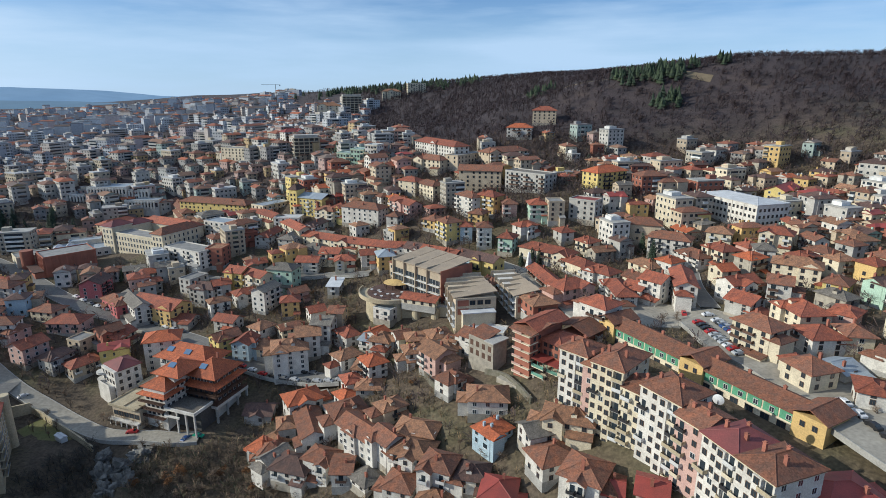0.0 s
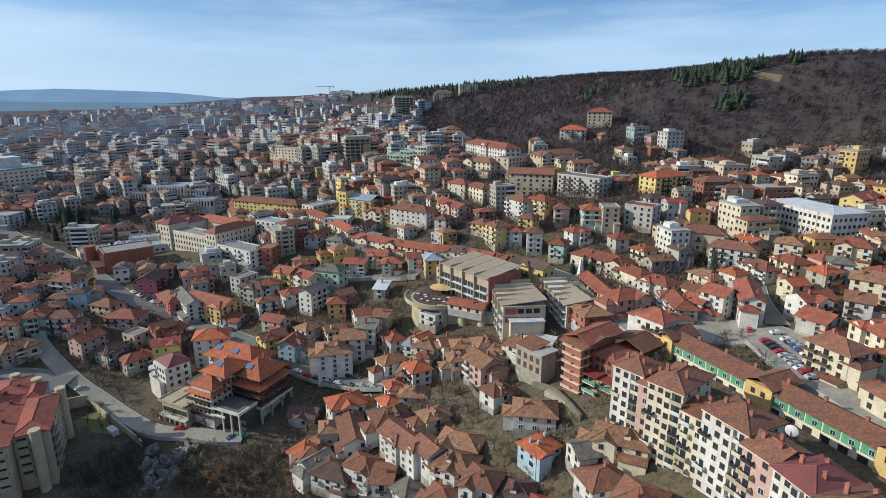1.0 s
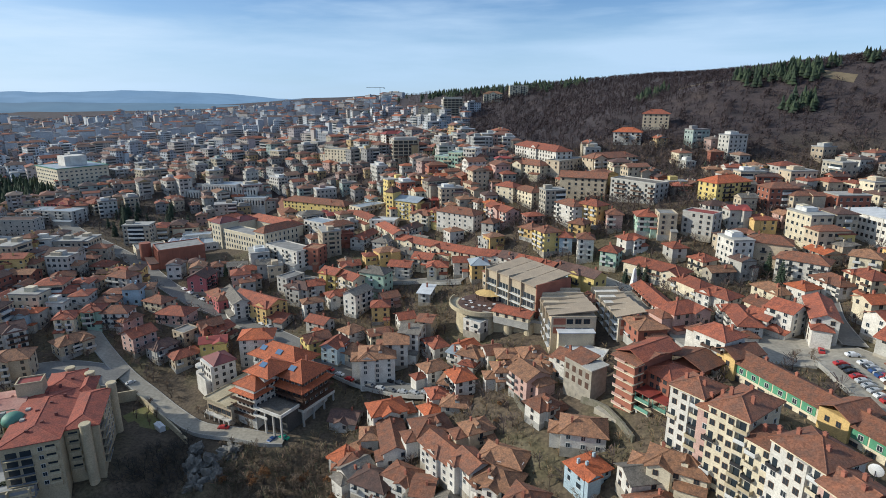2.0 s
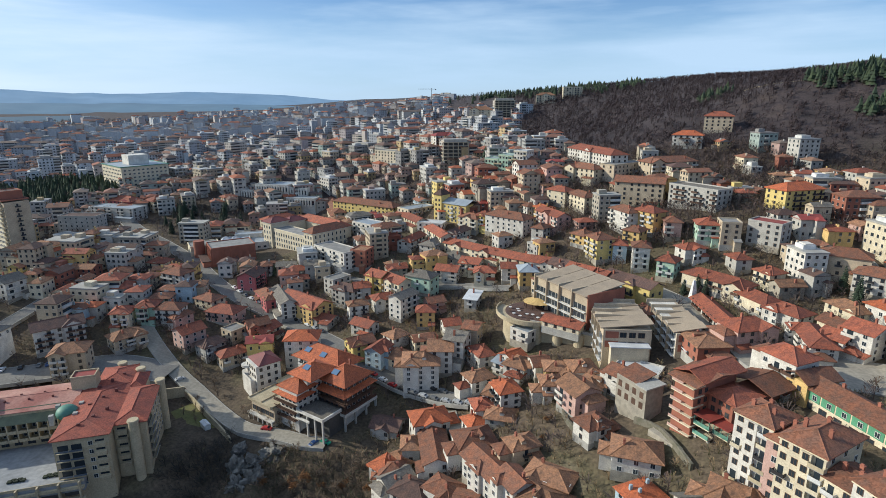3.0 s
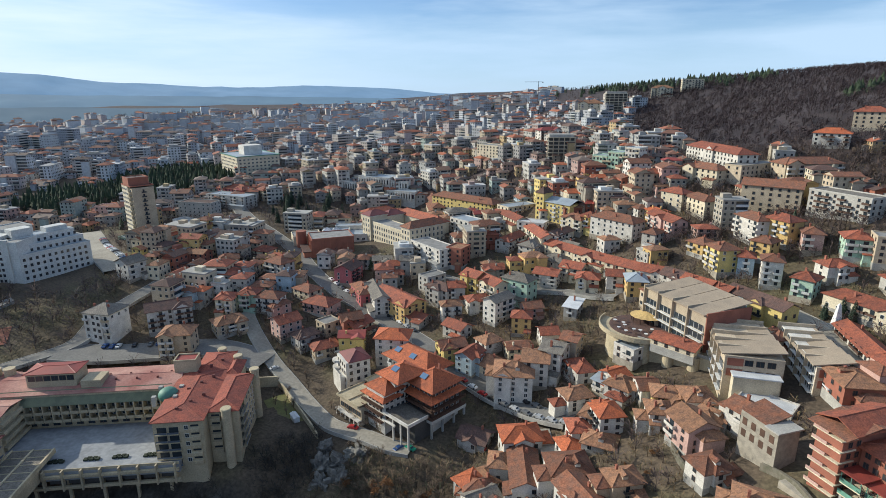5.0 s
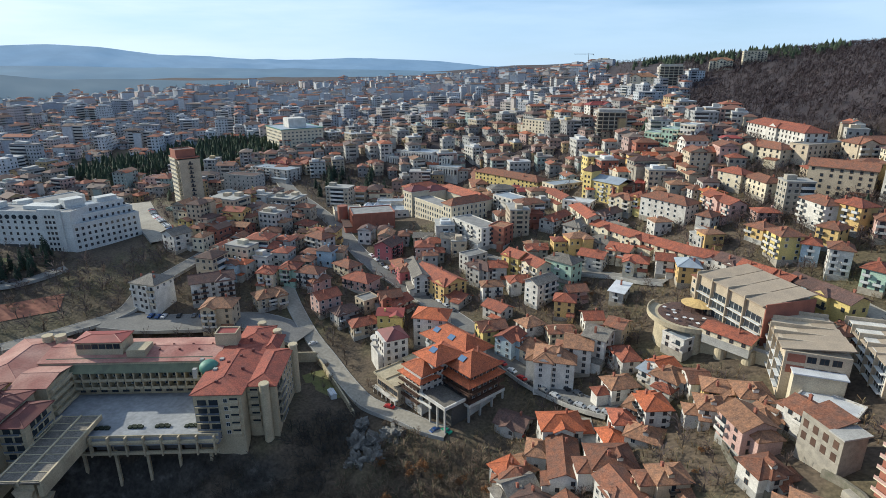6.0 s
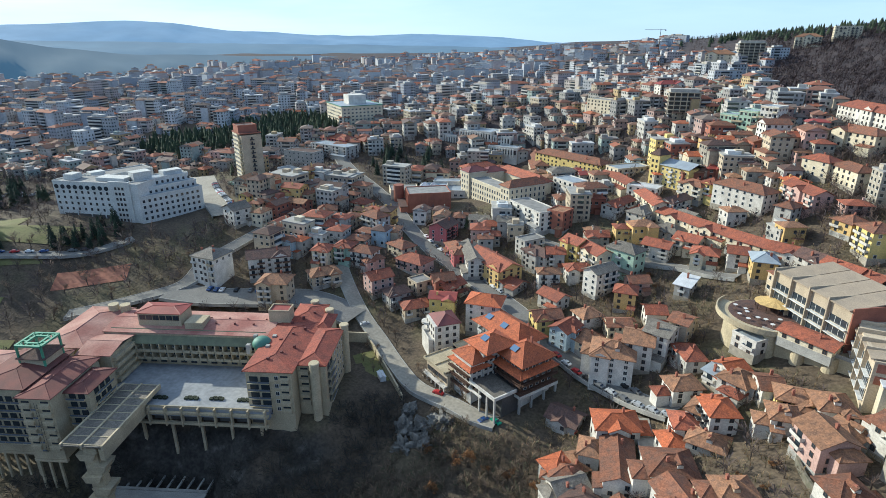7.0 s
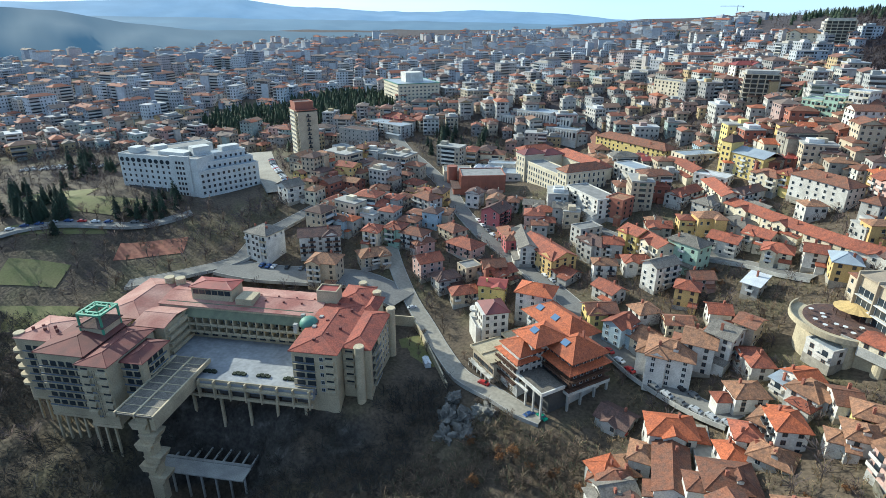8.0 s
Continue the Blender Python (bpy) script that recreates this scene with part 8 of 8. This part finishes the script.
grove(PINES, 104, 262, 10, 3, 0.7, 0.9)
for px, py in ((38.6, 269.5), (44.0, 270.0), (47.0, 267.5)):
    plant(PINES, px, py, 0.62)
grove(BARE, -100, 330, 120, 40, 0.5, 0.9)
grove(BARE, 130, 230, 70, 34, 0.5, 0.9)

for k in range(16):
    f = k / 15
    px, py = -160 + 62 * f, 208 - 15 * f - 6 * f * f + tr.uniform(-1, 1)
    if open_spot(px, py, 0.6):
        plant(MIX, px, py, tr.uniform(0.6, 0.9))
for px, py in ((-155, 189), (-151, 190), (-147, 186), (-158, 191)):
    plant(BARE, px, py, 0.6)

# bare trees down both sides of the hotel road
road_way = [Vector((*p, 0)) for n, _, w in STREETS if n == "hotel_road" for p in w]
for a, b in zip(road_way[2:], road_way[3:]):
    on = (b - a).normalized()
    for k in range(int((b - a).length / 4.2)):
        for side in (-1, 1):
            q = a + on * (k * 4.2 + tr.uniform(-0.8, 0.8)) + Vector((-on.y, on.x, 0)) * side * tr.uniform(4.6, 6.6)
            if open_spot(q.x, q.y, 0.0) or 4.6 < abs(q.x + 140) < 26 and q.y > 190:
                plant(BARE, q.x, q.y, tr.uniform(0.6, 0.95))

# lawns of the park
LAWNS = ((-352, 150, 38, 44, 18), (-325, 106, 40, 30, 14), (-390, 140, 38, 44, 16), (-299, 152, 46, 34, 11), (-300, 95, 40, 40, 14), (-345, 125, 50, 50, 8), (-146, 185, -31, 30, 9))


def lawn_at(x, y):
    for lx, ly, a, w, d in LAWNS:
        c, s = math.cos(radians(a)), math.sin(radians(a))
        if abs((x - lx) * c + (y - ly) * s) < w / 2 + 2 and abs(-(x - lx) * s + (y - ly) * c) < d / 2 + 2:
            return True
    return False


GRASS = material("winter_lawn", (0.14, 0.145, 0.05), (0.18, 0.16, 0.07), 0.95, 0.3, 4, 0.3, vary=0.05)
CLAY = material("red_clay_court", (0.30, 0.12, 0.075), (0.24, 0.11, 0.075), 0.95, 0.2, 4, 0.2, vary=0.05)
DRY_GRASS = material("dry_meadow", (0.20, 0.155, 0.095), (0.15, 0.115, 0.07), 0.95, 0.1, 3, 0.3, vary=0.05)
for k, (lx, ly, a, w, d) in enumerate(LAWNS + ((184, 574, -35, 140, 12),)):
    bm = bmesh.new()
    nx, ny = int(w / 3), int(d / 3)
    rows = []
    for j in range(ny + 1):
        row = []
        for i in range(nx + 1):
            p = pose(lx, ly, 0, 0, 0, a) @ Vector(((i / nx - 0.5) * w, (j / ny - 0.5) * d, 0))
            row.append(bm.verts.new((p.x, p.y, gz(p.x, p.y) + 0.25)))
        rows.append(row)
    for r0, r1 in zip(rows, rows[1:]):
        for i in range(nx):
            bm.faces.new((r0[i], r0[i + 1], r1[i + 1], r1[i]))
    lawn = part("lawn" if k != 3 else "clay_court", bm, CLAY if k == 3 else DRY_GRASS if k == len(LAWNS) else GRASS)
    tagged(lawn, "dry pale meadow between the woods" if k == len(LAWNS) else "mown winter lawn in the park" if k != 3 else "red clay court by the park road", "lawn" if k != 3 else "court", kind="structure")

CRAGS = ((-108, 179, 4.0, 2.8), (-113, 174, 4.6, 3.8), (-119, 171, 3.8, 4.0), (-110, 168, 4.0, 4.2), (-122, 177, 3.2, 2.6), (-115, 165, 3.6, 3.6))


def on_crag(x, y):
    return any(math.hypot(x - a, y - b) < r * 0.8 for a, b, r, _ in CRAGS)


def stage(x, y):
    """Under the deck and the platform of the hotel."""
    u, v = (x + 178.1) * 0.8508 + (y - 156.1) * 0.5255, -(x + 178.1) * 0.5255 + (y - 156.1) * 0.8508
    return -46 < u < -4 and -54 < v < -34


def cliff(x, y):
    """The steep ground in front of the hotel."""
    u, v = (x + 178.1) * 0.8508 + (y - 156.1) * 0.5255, -(x + 178.1) * 0.5255 + (y - 156.1) * 0.8508
    return (-44 < u < 4 and -60 < v < -28.5) or (32.5 < u < 60 and -40 < v < 5) or (4 <= u <= 32.5 and -60 < v < -25) or (u < -96 and v < 10)


# woods too many to count: on the ridge, between the far houses, and along the gorge
def wood_mesh(spots, tall, mat, name, label, spikes=15, pine=False, thick=1.0):
    v, f = [], []
    r = random.Random(77)
    for x, y, k in spots:
        z, h = gz(x, y) - 0.3, tall * k
        if pine:
            for lev in range(4):
                zz, rr = z + h * (0.12 + 0.21 * lev), h * 0.36 * (1 - lev / 4.6)
                o = len(v)
                n = 6
                for q in range(n):
                    a = q * math.tau / n + lev + r.uniform(-0.2, 0.2)
                    w = rr * r.uniform(0.7, 1.2)
                    v.append((x + math.cos(a) * w, y + math.sin(a) * w, zz - r.uniform(0, 0.08) * h))
                v.append((x + r.uniform(-0.2, 0.2), y, zz + h * 0.36))
                f += [(o + q, o + (q + 1) % n, o + n) for q in range(n)]
            continue
        o = len(v)
        v += [(x - 0.2, y, z), (x + 0.2, y, z), (x, y + 0.2, z), (x, y, z + h * 0.7)]
        f += [(o, o + 1, o + 3), (o + 1, o + 2, o + 3), (o + 2, o, o + 3)]
        for q in range(spikes):
            a, t = r.uniform(0, math.tau), r.uniform(0.2, 0.7)
            reach, up = h * r.uniform(0.12, 0.55), h * r.uniform(0.05, 0.36)
            qx, qy, qz = x + math.cos(a) * reach, y + math.sin(a) * reach, min(z + h * t + up, z + h * 1.05)
            w = h * r.uniform(0.008, 0.022) * thick
            o = len(v)
            v += [(x, y, z + h * t), (qx - math.sin(a) * w, qy + math.cos(a) * w, qz), (qx + math.sin(a) * w, qy - math.cos(a) * w, qz + w)]
            f.append((o, o + 1, o + 2))
    me = bpy.data.meshes.new(name)
    me.from_pydata(v, [], f)
    me.materials.append(mat)
    return tagged(new(name, me), label, "trees", kind="stuff")


HILL_MAT = island_material("ridge_wood", [(0.052, 0.036, 0.040), (0.042, 0.030, 0.036), (0.064, 0.042, 0.043), (0.046, 0.034, 0.040), (0.075, 0.049, 0.045)], 0.95, 0.02)
WOOD_MAT = island_material("bare_wood", [(0.085, 0.060, 0.056), (0.070, 0.052, 0.050), (0.11, 0.076, 0.062), (0.082, 0.060, 0.058), (0.125, 0.082, 0.062), (0.062, 0.048, 0.047)], 0.95, 0.05)
PINE_MAT = island_material("pine_wood", [(0.035, 0.055, 0.028), (0.045, 0.065, 0.03), (0.028, 0.045, 0.026)], 0.9, 0.05)
SCRUB_MAT = island_material("dry_scrub", [(0.23, 0.155, 0.085), (0.18, 0.125, 0.075), (0.28, 0.19, 0.10), (0.15, 0.115, 0.075), (0.12, 0.12, 0.055)], 0.95, 0.08)
wr = random.Random(31)
spots = []
for _ in range(26500):
    x, y = wr.uniform(-260, 620), wr.uniform(380, 1050)
    far, turn = math.hypot(x, y), math.degrees(math.atan2(-x, y))
    if y > edge_of_town(x) + 4 and -44 < turn < 14 and not (-200 < x < -95 and 700 < y < 830):
        if abs((x - 184) * 0.574 + (y - 574) * 0.819) < 8 and abs((x - 184) * 0.819 - (y - 574) * 0.574) < 75:
            continue
        bald = noise.noise((x * 0.006, y * 0.006, 3.1))
        if bald > 0.28 and far > 620 or wr.random() < 0.05 + (far > 900) * 0.35:
            continue
        spots.append((x, y, wr.uniform(0.55, 1.1)))
wood_mesh(spots, 6.4, HILL_MAT, "hill_wood", "leafless purple-brown woods on the ridge", 26, thick=1.9)
spots = []
for x, y in candidates(6.2, -520, 330, 150, 640, wr):
    if y < edge_of_town(x) and open_spot(x, y, 1.0) and gz(x, y) > -2 and wr.random() < 0.7:
        spots.append((x, y, wr.uniform(0.45, 1.0)))
for x, y in candidates(4.0, -20, 330, 305, 475, wr):
    if y < edge_of_town(x) + 6 and open_spot(x, y, 0.8) and wr.random() < 0.75:
        spots.append((x, y, wr.uniform(0.5, 1.05)))
for x, y in candidates(24, -1500, -100, 300, 1600, wr):
    if math.hypot(x, y) > 600 and math.degrees(math.atan2(-x, y)) < 80:
        spots.append((x, y, wr.uniform(0.7, 1.2)))
for x, y in candidates(8.5, -560, -225, 60, 300, wr):
    if math.hypot(x, y) > 240 and math.degrees(math.atan2(-x, y)) > 52 and open_spot(x, y, 1.0) and not lawn_at(x, y):
        spots.append((x, y, wr.uniform(0.6, 1.25)))
wood_mesh(spots, 8.0, WOOD_MAT, "garden_trees", "leafless trees between the houses", 44)
# dark scrub colours, deepened further to carry the gorge's shade
GORGE_MAT = island_material("shaded_gorge_wood", [(0.036, 0.032, 0.029), (0.028, 0.027, 0.025), (0.046, 0.038, 0.032), (0.03, 0.034, 0.024)], 0.95, 0.08)
spots = [(x, y, wr.uniform(0.5, 0.95)) for x, y in candidates(2.9, -330, 60, 40, 185, wr) if gz(x, y) < -8 and (open_spot(x, y) or cliff(x, y)) and not stage(x, y) and not on_crag(x, y)]
wood_mesh([q for q in spots if q[0] < -118], 7.0, GORGE_MAT, "gorge_scrub", "dark leafless scrub on the gorge slopes, deepened for shade", 46)
BANK_MAT = island_material("bank_thicket", [(0.15, 0.105, 0.07), (0.11, 0.08, 0.058), (0.19, 0.125, 0.08), (0.085, 0.075, 0.045), (0.06, 0.07, 0.035)], 0.95, 0.08)
wood_mesh([q for q in spots if q[0] >= -118], 6.0, BANK_MAT, "bank_thicket", "brown bare thicket on the bank over the gorge", 60)
spots = [(x, y, wr.uniform(0.25, 1.0)) for x, y in candidates(2.7, -150, 130, 135, 300, wr)
         if open_spot(x, y, 0.2) and gz(x, y) > -8 and noise.noise((x * 0.05, y * 0.05, 1.7)) > -0.4]
spots += [(x, y, wr.uniform(0.3, 0.9)) for x, y in candidates(4.2, -330, 300, 150, 470, wr)
          if (x < -150 or x > 130 or y > 300) and y < edge_of_town(x) and open_spot(x, y, 0.2) and gz(x, y) > -4]
wood_mesh(spots, 3.7, SCRUB_MAT, "slope_scrub", "dry brown scrub on the open slopes and in the gardens", 34, thick=1.25)
spots = []
for cx, cy, r, n in ((-480, 425, 62, 520), (-520, 340, 40, 180), (178, 562, 20, 46), (205, 552, 18, 46), (192, 508, 13, 26), (104, 634, 16, 26), (-60, 960, 60, 90), (-150, 1040, 70, 90), (20, 900, 40, 40), (235, 560, 5, 6), (262, 560, 6, 9)):
    for _ in range(n):
        a, q = wr.uniform(0, math.tau), r * math.sqrt(wr.random())
        spots.append((cx + math.cos(a) * q, cy + math.sin(a) * q, wr.uniform(0.7, 1.1)))
for x, y in candidates(60, -1300, 200, 200, 1300, wr):
    if math.hypot(x, y) > 330 and wr.random() < 0.5 and y < edge_of_town(x) and (math.hypot(x, y) > 500 or open_spot(x, y)):
        spots.append((x, y, wr.uniform(0.6, 1.0)))
wood_mesh(spots, 10.5, PINE_MAT, "pine_wood", "dark green pines in the parks and woods", pine=True)

# ---------- pale rock on the cliff ----------
CRAG = material("weathered_limestone", (0.21, 0.20, 0.18), (0.095, 0.09, 0.08), 0.95, 0.8, 2, 0.8, vary=0.15)


def crag(x, y, size, high, seed):
    """A weathered outcrop: a lump pulled about by coarse and fine noise, cut with ledges."""
    bm = bmesh.new()
    bmesh.ops.create_icosphere(bm, subdivisions=4, radius=1.0)
    for v in bm.verts:
        c = v.co
        n = noise.fractal((c.x * 1.6 + seed, c.y * 1.6, c.z * 1.6), 0.7, 2.1, 5)
        c *= 1 + 0.75 * n
        c.z = (c.z * 0.55 + 0.45 * round(c.z * 3) / 3)
        v.co = Vector((c.x * size, c.y * size * 0.8, c.z * high))
    ob = part("rock_outcrop", bm, CRAG)
    ob.matrix_basis = pose(x, y, gz(x, y) - high * 0.15, 0, 0, seed * 40)
    return tagged(ob, "pale weathered limestone outcrop on the cliff", "rock")


for k, (x, y, size, high) in enumerate(CRAGS):
    crag(x, y, size, high, k * 1.7)

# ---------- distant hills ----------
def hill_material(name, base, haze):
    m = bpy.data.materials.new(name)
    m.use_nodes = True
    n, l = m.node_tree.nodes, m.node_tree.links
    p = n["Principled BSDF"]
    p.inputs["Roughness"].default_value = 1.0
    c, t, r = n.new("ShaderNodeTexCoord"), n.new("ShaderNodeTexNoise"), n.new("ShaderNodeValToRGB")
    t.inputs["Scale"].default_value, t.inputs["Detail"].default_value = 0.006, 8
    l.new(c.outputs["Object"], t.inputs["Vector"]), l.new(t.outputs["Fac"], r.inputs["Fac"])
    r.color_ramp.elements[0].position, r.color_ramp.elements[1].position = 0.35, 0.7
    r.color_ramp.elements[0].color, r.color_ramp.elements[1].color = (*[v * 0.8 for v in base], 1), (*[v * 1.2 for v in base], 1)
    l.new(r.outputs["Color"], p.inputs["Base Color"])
    # haze is painted as a bluish glow of the hills themselves
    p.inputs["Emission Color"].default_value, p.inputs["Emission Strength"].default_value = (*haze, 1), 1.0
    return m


def hills(name, dist, crest, base, haze, seed, foot=()):
    """A range that rises from the plain to its crest; crest: degrees above eye level, by the turn to the left."""
    bm = bmesh.new()
    rows = 7
    turns = np.linspace(12, 118, 150)
    grid = []
    for j in range(rows):
        f = j / (rows - 1)
        row = []
        for a in turns:
            up = np.interp(a, [q[0] for q in crest], [q[1] for q in crest]) + 0.10 * noise.noise((a * 0.22, seed, 0)) + 0.05 * noise.noise((a * 0.8, seed, 4))
            far = np.interp(a, [q[0] for q in foot], [q[1] for q in foot]) * 1.3 if foot else dist
            d = far * ((0.77 + 0.23 * f) if foot else (0.86 + 0.14 * f)) + far * 0.02 * noise.noise((a * 0.3, f * 2, seed))
            top = 118 + far * math.tan(radians(up))
            z = 30 + (top - 30) * (f ** 0.8) + 14 * noise.noise((a * 0.5, f * 3, seed + 9)) * f * (1 - f) * 4
            row.append(bm.verts.new((-math.sin(radians(a)) * d, math.cos(radians(a)) * d, z)))
        grid.append(row)
    for a, b in zip(grid, grid[1:]):
        for i in range(len(turns) - 1):
            bm.faces.new((a[i], a[i + 1], b[i + 1], b[i]))
    bmesh.ops.recalc_face_normals(bm, faces=bm.faces)
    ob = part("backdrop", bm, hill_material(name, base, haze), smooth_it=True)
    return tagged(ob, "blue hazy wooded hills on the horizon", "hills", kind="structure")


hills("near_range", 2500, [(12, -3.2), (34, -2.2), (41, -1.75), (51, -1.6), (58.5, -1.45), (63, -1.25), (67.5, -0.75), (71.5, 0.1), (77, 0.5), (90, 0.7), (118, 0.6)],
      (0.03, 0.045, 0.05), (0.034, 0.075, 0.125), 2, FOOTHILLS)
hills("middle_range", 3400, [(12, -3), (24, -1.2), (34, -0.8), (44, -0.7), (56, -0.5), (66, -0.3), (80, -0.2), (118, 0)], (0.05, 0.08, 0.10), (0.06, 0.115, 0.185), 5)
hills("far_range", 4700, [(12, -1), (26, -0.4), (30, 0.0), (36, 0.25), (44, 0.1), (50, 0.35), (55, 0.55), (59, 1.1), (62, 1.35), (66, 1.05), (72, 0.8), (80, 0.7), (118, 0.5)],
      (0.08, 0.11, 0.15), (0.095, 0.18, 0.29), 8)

# ---------- parked cars ----------
PAINTS = [material(f"car_paint_{n}", c, [v * 0.9 for v in c], 0.3, 1, 2, 0.0, vary=0.05) for n, c in
          (("white", (0.7, 0.7, 0.7)), ("silver", (0.42, 0.43, 0.44)), ("black", (0.02, 0.02, 0.022)), ("blue", (0.03, 0.07, 0.2)), ("red", (0.4, 0.03, 0.03)), ("grey", (0.15, 0.155, 0.16)), ("green", (0.03, 0.3, 0.18)))]
TYRE = material("black_tyre", (0.02, 0.02, 0.02), rough=0.9, vary=0.05)


def car_meshes():
    bm = bmesh.new()
    prof = [(-2.1, 0.3), (-2.15, 0.75), (-1.95, 0.95), (-1.35, 1.02), (-0.95, 1.42), (0.55, 1.45), (1.2, 1.0), (1.95, 0.88), (2.15, 0.65), (2.1, 0.3)]
    left = [bm.verts.new((x, -0.85 if z < 1.1 else -0.68, z)) for x, z in prof]
    right = [bm.verts.new((x, 0.85 if z < 1.1 else 0.68, z)) for x, z in prof]
    bm.faces.new(left), bm.faces.new(right[::-1])
    for k in range(len(prof)):
        m = (k + 1) % len(prof)
        bm.faces.new((left[m], left[k], right[k], right[m]))
    bmesh.ops.recalc_face_normals(bm, faces=bm.faces)
    bmesh.ops.triangulate(bm, faces=[f for f in bm.faces if len(f.verts) > 4])
    body = bpy.data.meshes.new("body")
    bm.to_mesh(body)
    bm.free()
    bm = bmesh.new()
    for s in (-1, 1):
        v = [bm.verts.new(p) for p in ((-1.2, s * 0.79, 1.08), (0.98, s * 0.79, 1.08), (0.5, s * 0.70, 1.38), (-0.9, s * 0.70, 1.38))]
        bm.faces.new(v)
    for xs in (((-1.36, 1.04), (-0.99, 1.4)), ((1.2, 1.03), (0.6, 1.43))):
        v = [bm.verts.new((x + 0.03 * (1 if xs[0][0] > 0 else -1), s * 0.64, z + 0.02)) for (x, z), s in ((xs[0], -1), (xs[0], 1), (xs[1], 1), (xs[1], -1))]
        bm.faces.new(v)
    glassy = bpy.data.meshes.new("windows")
    bm.to_mesh(glassy)
    bm.free()
    glassy.materials.append(PANE)
    bm = bmesh.new()
    bmesh.ops.create_cone(bm, cap_ends=True, segments=12, radius1=0.32, radius2=0.32, depth=0.2, matrix=Matrix.Rotation(math.pi / 2, 4, "X"))
    wheel = bpy.data.meshes.new("wheel")
    bm.to_mesh(wheel)
    bm.free()
    wheel.materials.append(TYRE)
    return body, glassy, wheel


BODY, GLAZING, WHEEL = car_meshes()
PAINT_WORD = ("white", "silver", "black", "dark blue", "red", "grey", "green")
CARS = []
for k, paint in enumerate(PAINTS):
    me = BODY.copy()
    me.materials.append(paint)
    ob = new("car")
    for nm, data in (("body", me), ("windows", GLAZING)):
        shared(nm, data, ob, pose(0, 0, 0))
    for x in (-1.3, 1.3):
        for y in (-0.78, 0.78):
            shared("wheel", WHEEL, ob, pose(x, y, 0.32))
    CARS.append(tagged(ob, f"parked {PAINT_WORD[k]} car on the street", "car", "parked cars"))
CAR_USED = set()


def park(x, y, turn, k, lift=0.37):
    ob = CARS[k]
    m = pose(x, y, gz(x, y) + lift, 0, 0, turn)
    if k in CAR_USED:
        copy_thing(ob, m)
    else:
        CAR_USED.add(k)
        ob.matrix_basis = m


cr2 = random.Random(8)


def park_along(way, width, side, gap, first, last, skip=0.15, across=False, road=0):
    road = road or width
    pts = [Vector((*p, 0)) for p in way]
    run = 0.0
    for a, b in zip(pts, pts[1:]):
        d = (b - a).normalized()
        n = Vector((-d.y, d.x, 0)) * side * (width / 2 - (2.4 if across else 1.1))
        t = -run % gap
        while t < (b - a).length:
            s = run + t
            if first <= s <= last and cr2.random() > skip:
                p = a + d * t + n
                over = Vector((-d.y, d.x, 0)) * road / 2
                z = max(gz(*(a + d * t + q).xy) for q in (over * 0, over, -over))
                park(p.x, p.y, math.degrees(math.atan2(d.y, d.x)) + (90 if across else 0) + cr2.uniform(-4, 4), cr2.choice((0, 0, 1, 1, 2, 3, 4, 5, 5)), z - gz(p.x, p.y) + 0.4)
            t += gap
        run += (b - a).length


WAYS = {name: (width, way) for name, width, way in STREETS}
park_along(WAYS["main_street"][1], 9, 1, 5.4, 0, 60)
park_along(WAYS["main_street"][1], 9, -1, 5.6, 90, 170)
park_along(WAYS["market_square"][1], 11, 1, 2.9, 30, 66, 0.3, True, 22)
park_along(WAYS["car_park"][1], 16, -1, 3.4, 4, 90, 0.15, True)
park_along(WAYS["hotel_yard"][1], 16, 1, 3.4, 14, 50, 0.3, True)
def on_square(x, y, turn, k):
    cx = float(np.interp(y, [98, 114, 133, 151, 169, 194], [108, 105, 103, 101, 96, 93]))
    park(x, y, turn, k, max(gz(cx, y), gz(cx - 11, y), gz(cx + 11, y)) - gz(x, y) + 0.38)


for k in range(24):
    row, q = k // 12, k % 12
    x, y = (89.5, 188) if row == 0 else (97.0, 187)
    x, y = x + 0.18 * q, y - 2.75 * q
    if row == 1 and 171 > y or cr2.random() < 0.1:
        continue
    on_square(x, y, 8 + cr2.uniform(-4, 4), cr2.choice((0, 0, 1, 1, 2, 3, 4, 5)))
for k in range(6):
    on_square(103.5 - 0.3 * k, 131 - 5.6 * k, 95 + cr2.uniform(-4, 4), cr2.choice((0, 1, 2, 3, 5)))
for k in range(34):
    x, y = -486 + 62 * (k % 17) / 17, 143 + 50 * (k % 17) / 17 + 7 * (k // 17)
    if cr2.random() < 0.85:
        park(x, y, 130 + cr2.uniform(-5, 5), cr2.choice((0, 0, 0, 1, 1, 5, 2)), 0.1)
park_along(WAYS["park_drive"][1], 6, 1, 6.5, 5, 75, 0.3)
park_along(WAYS["main_street"][1], 9, -1, 5.6, 10, 60)
for x, y, turn, k in ((-95.5, 185, 70, 3), (-91.5, 186.6, -15, 6), (-117, 188.2, 5, 4), (-46.5, 201, 75, 4), (-68, 196, -20, 4), (-170, 206, 60, 1)):
    park(x, y, turn, k)
for k in range(len(CARS)):
    if k not in CAR_USED:
        park(-120 - 7 * k, 191 + k, 10, k)
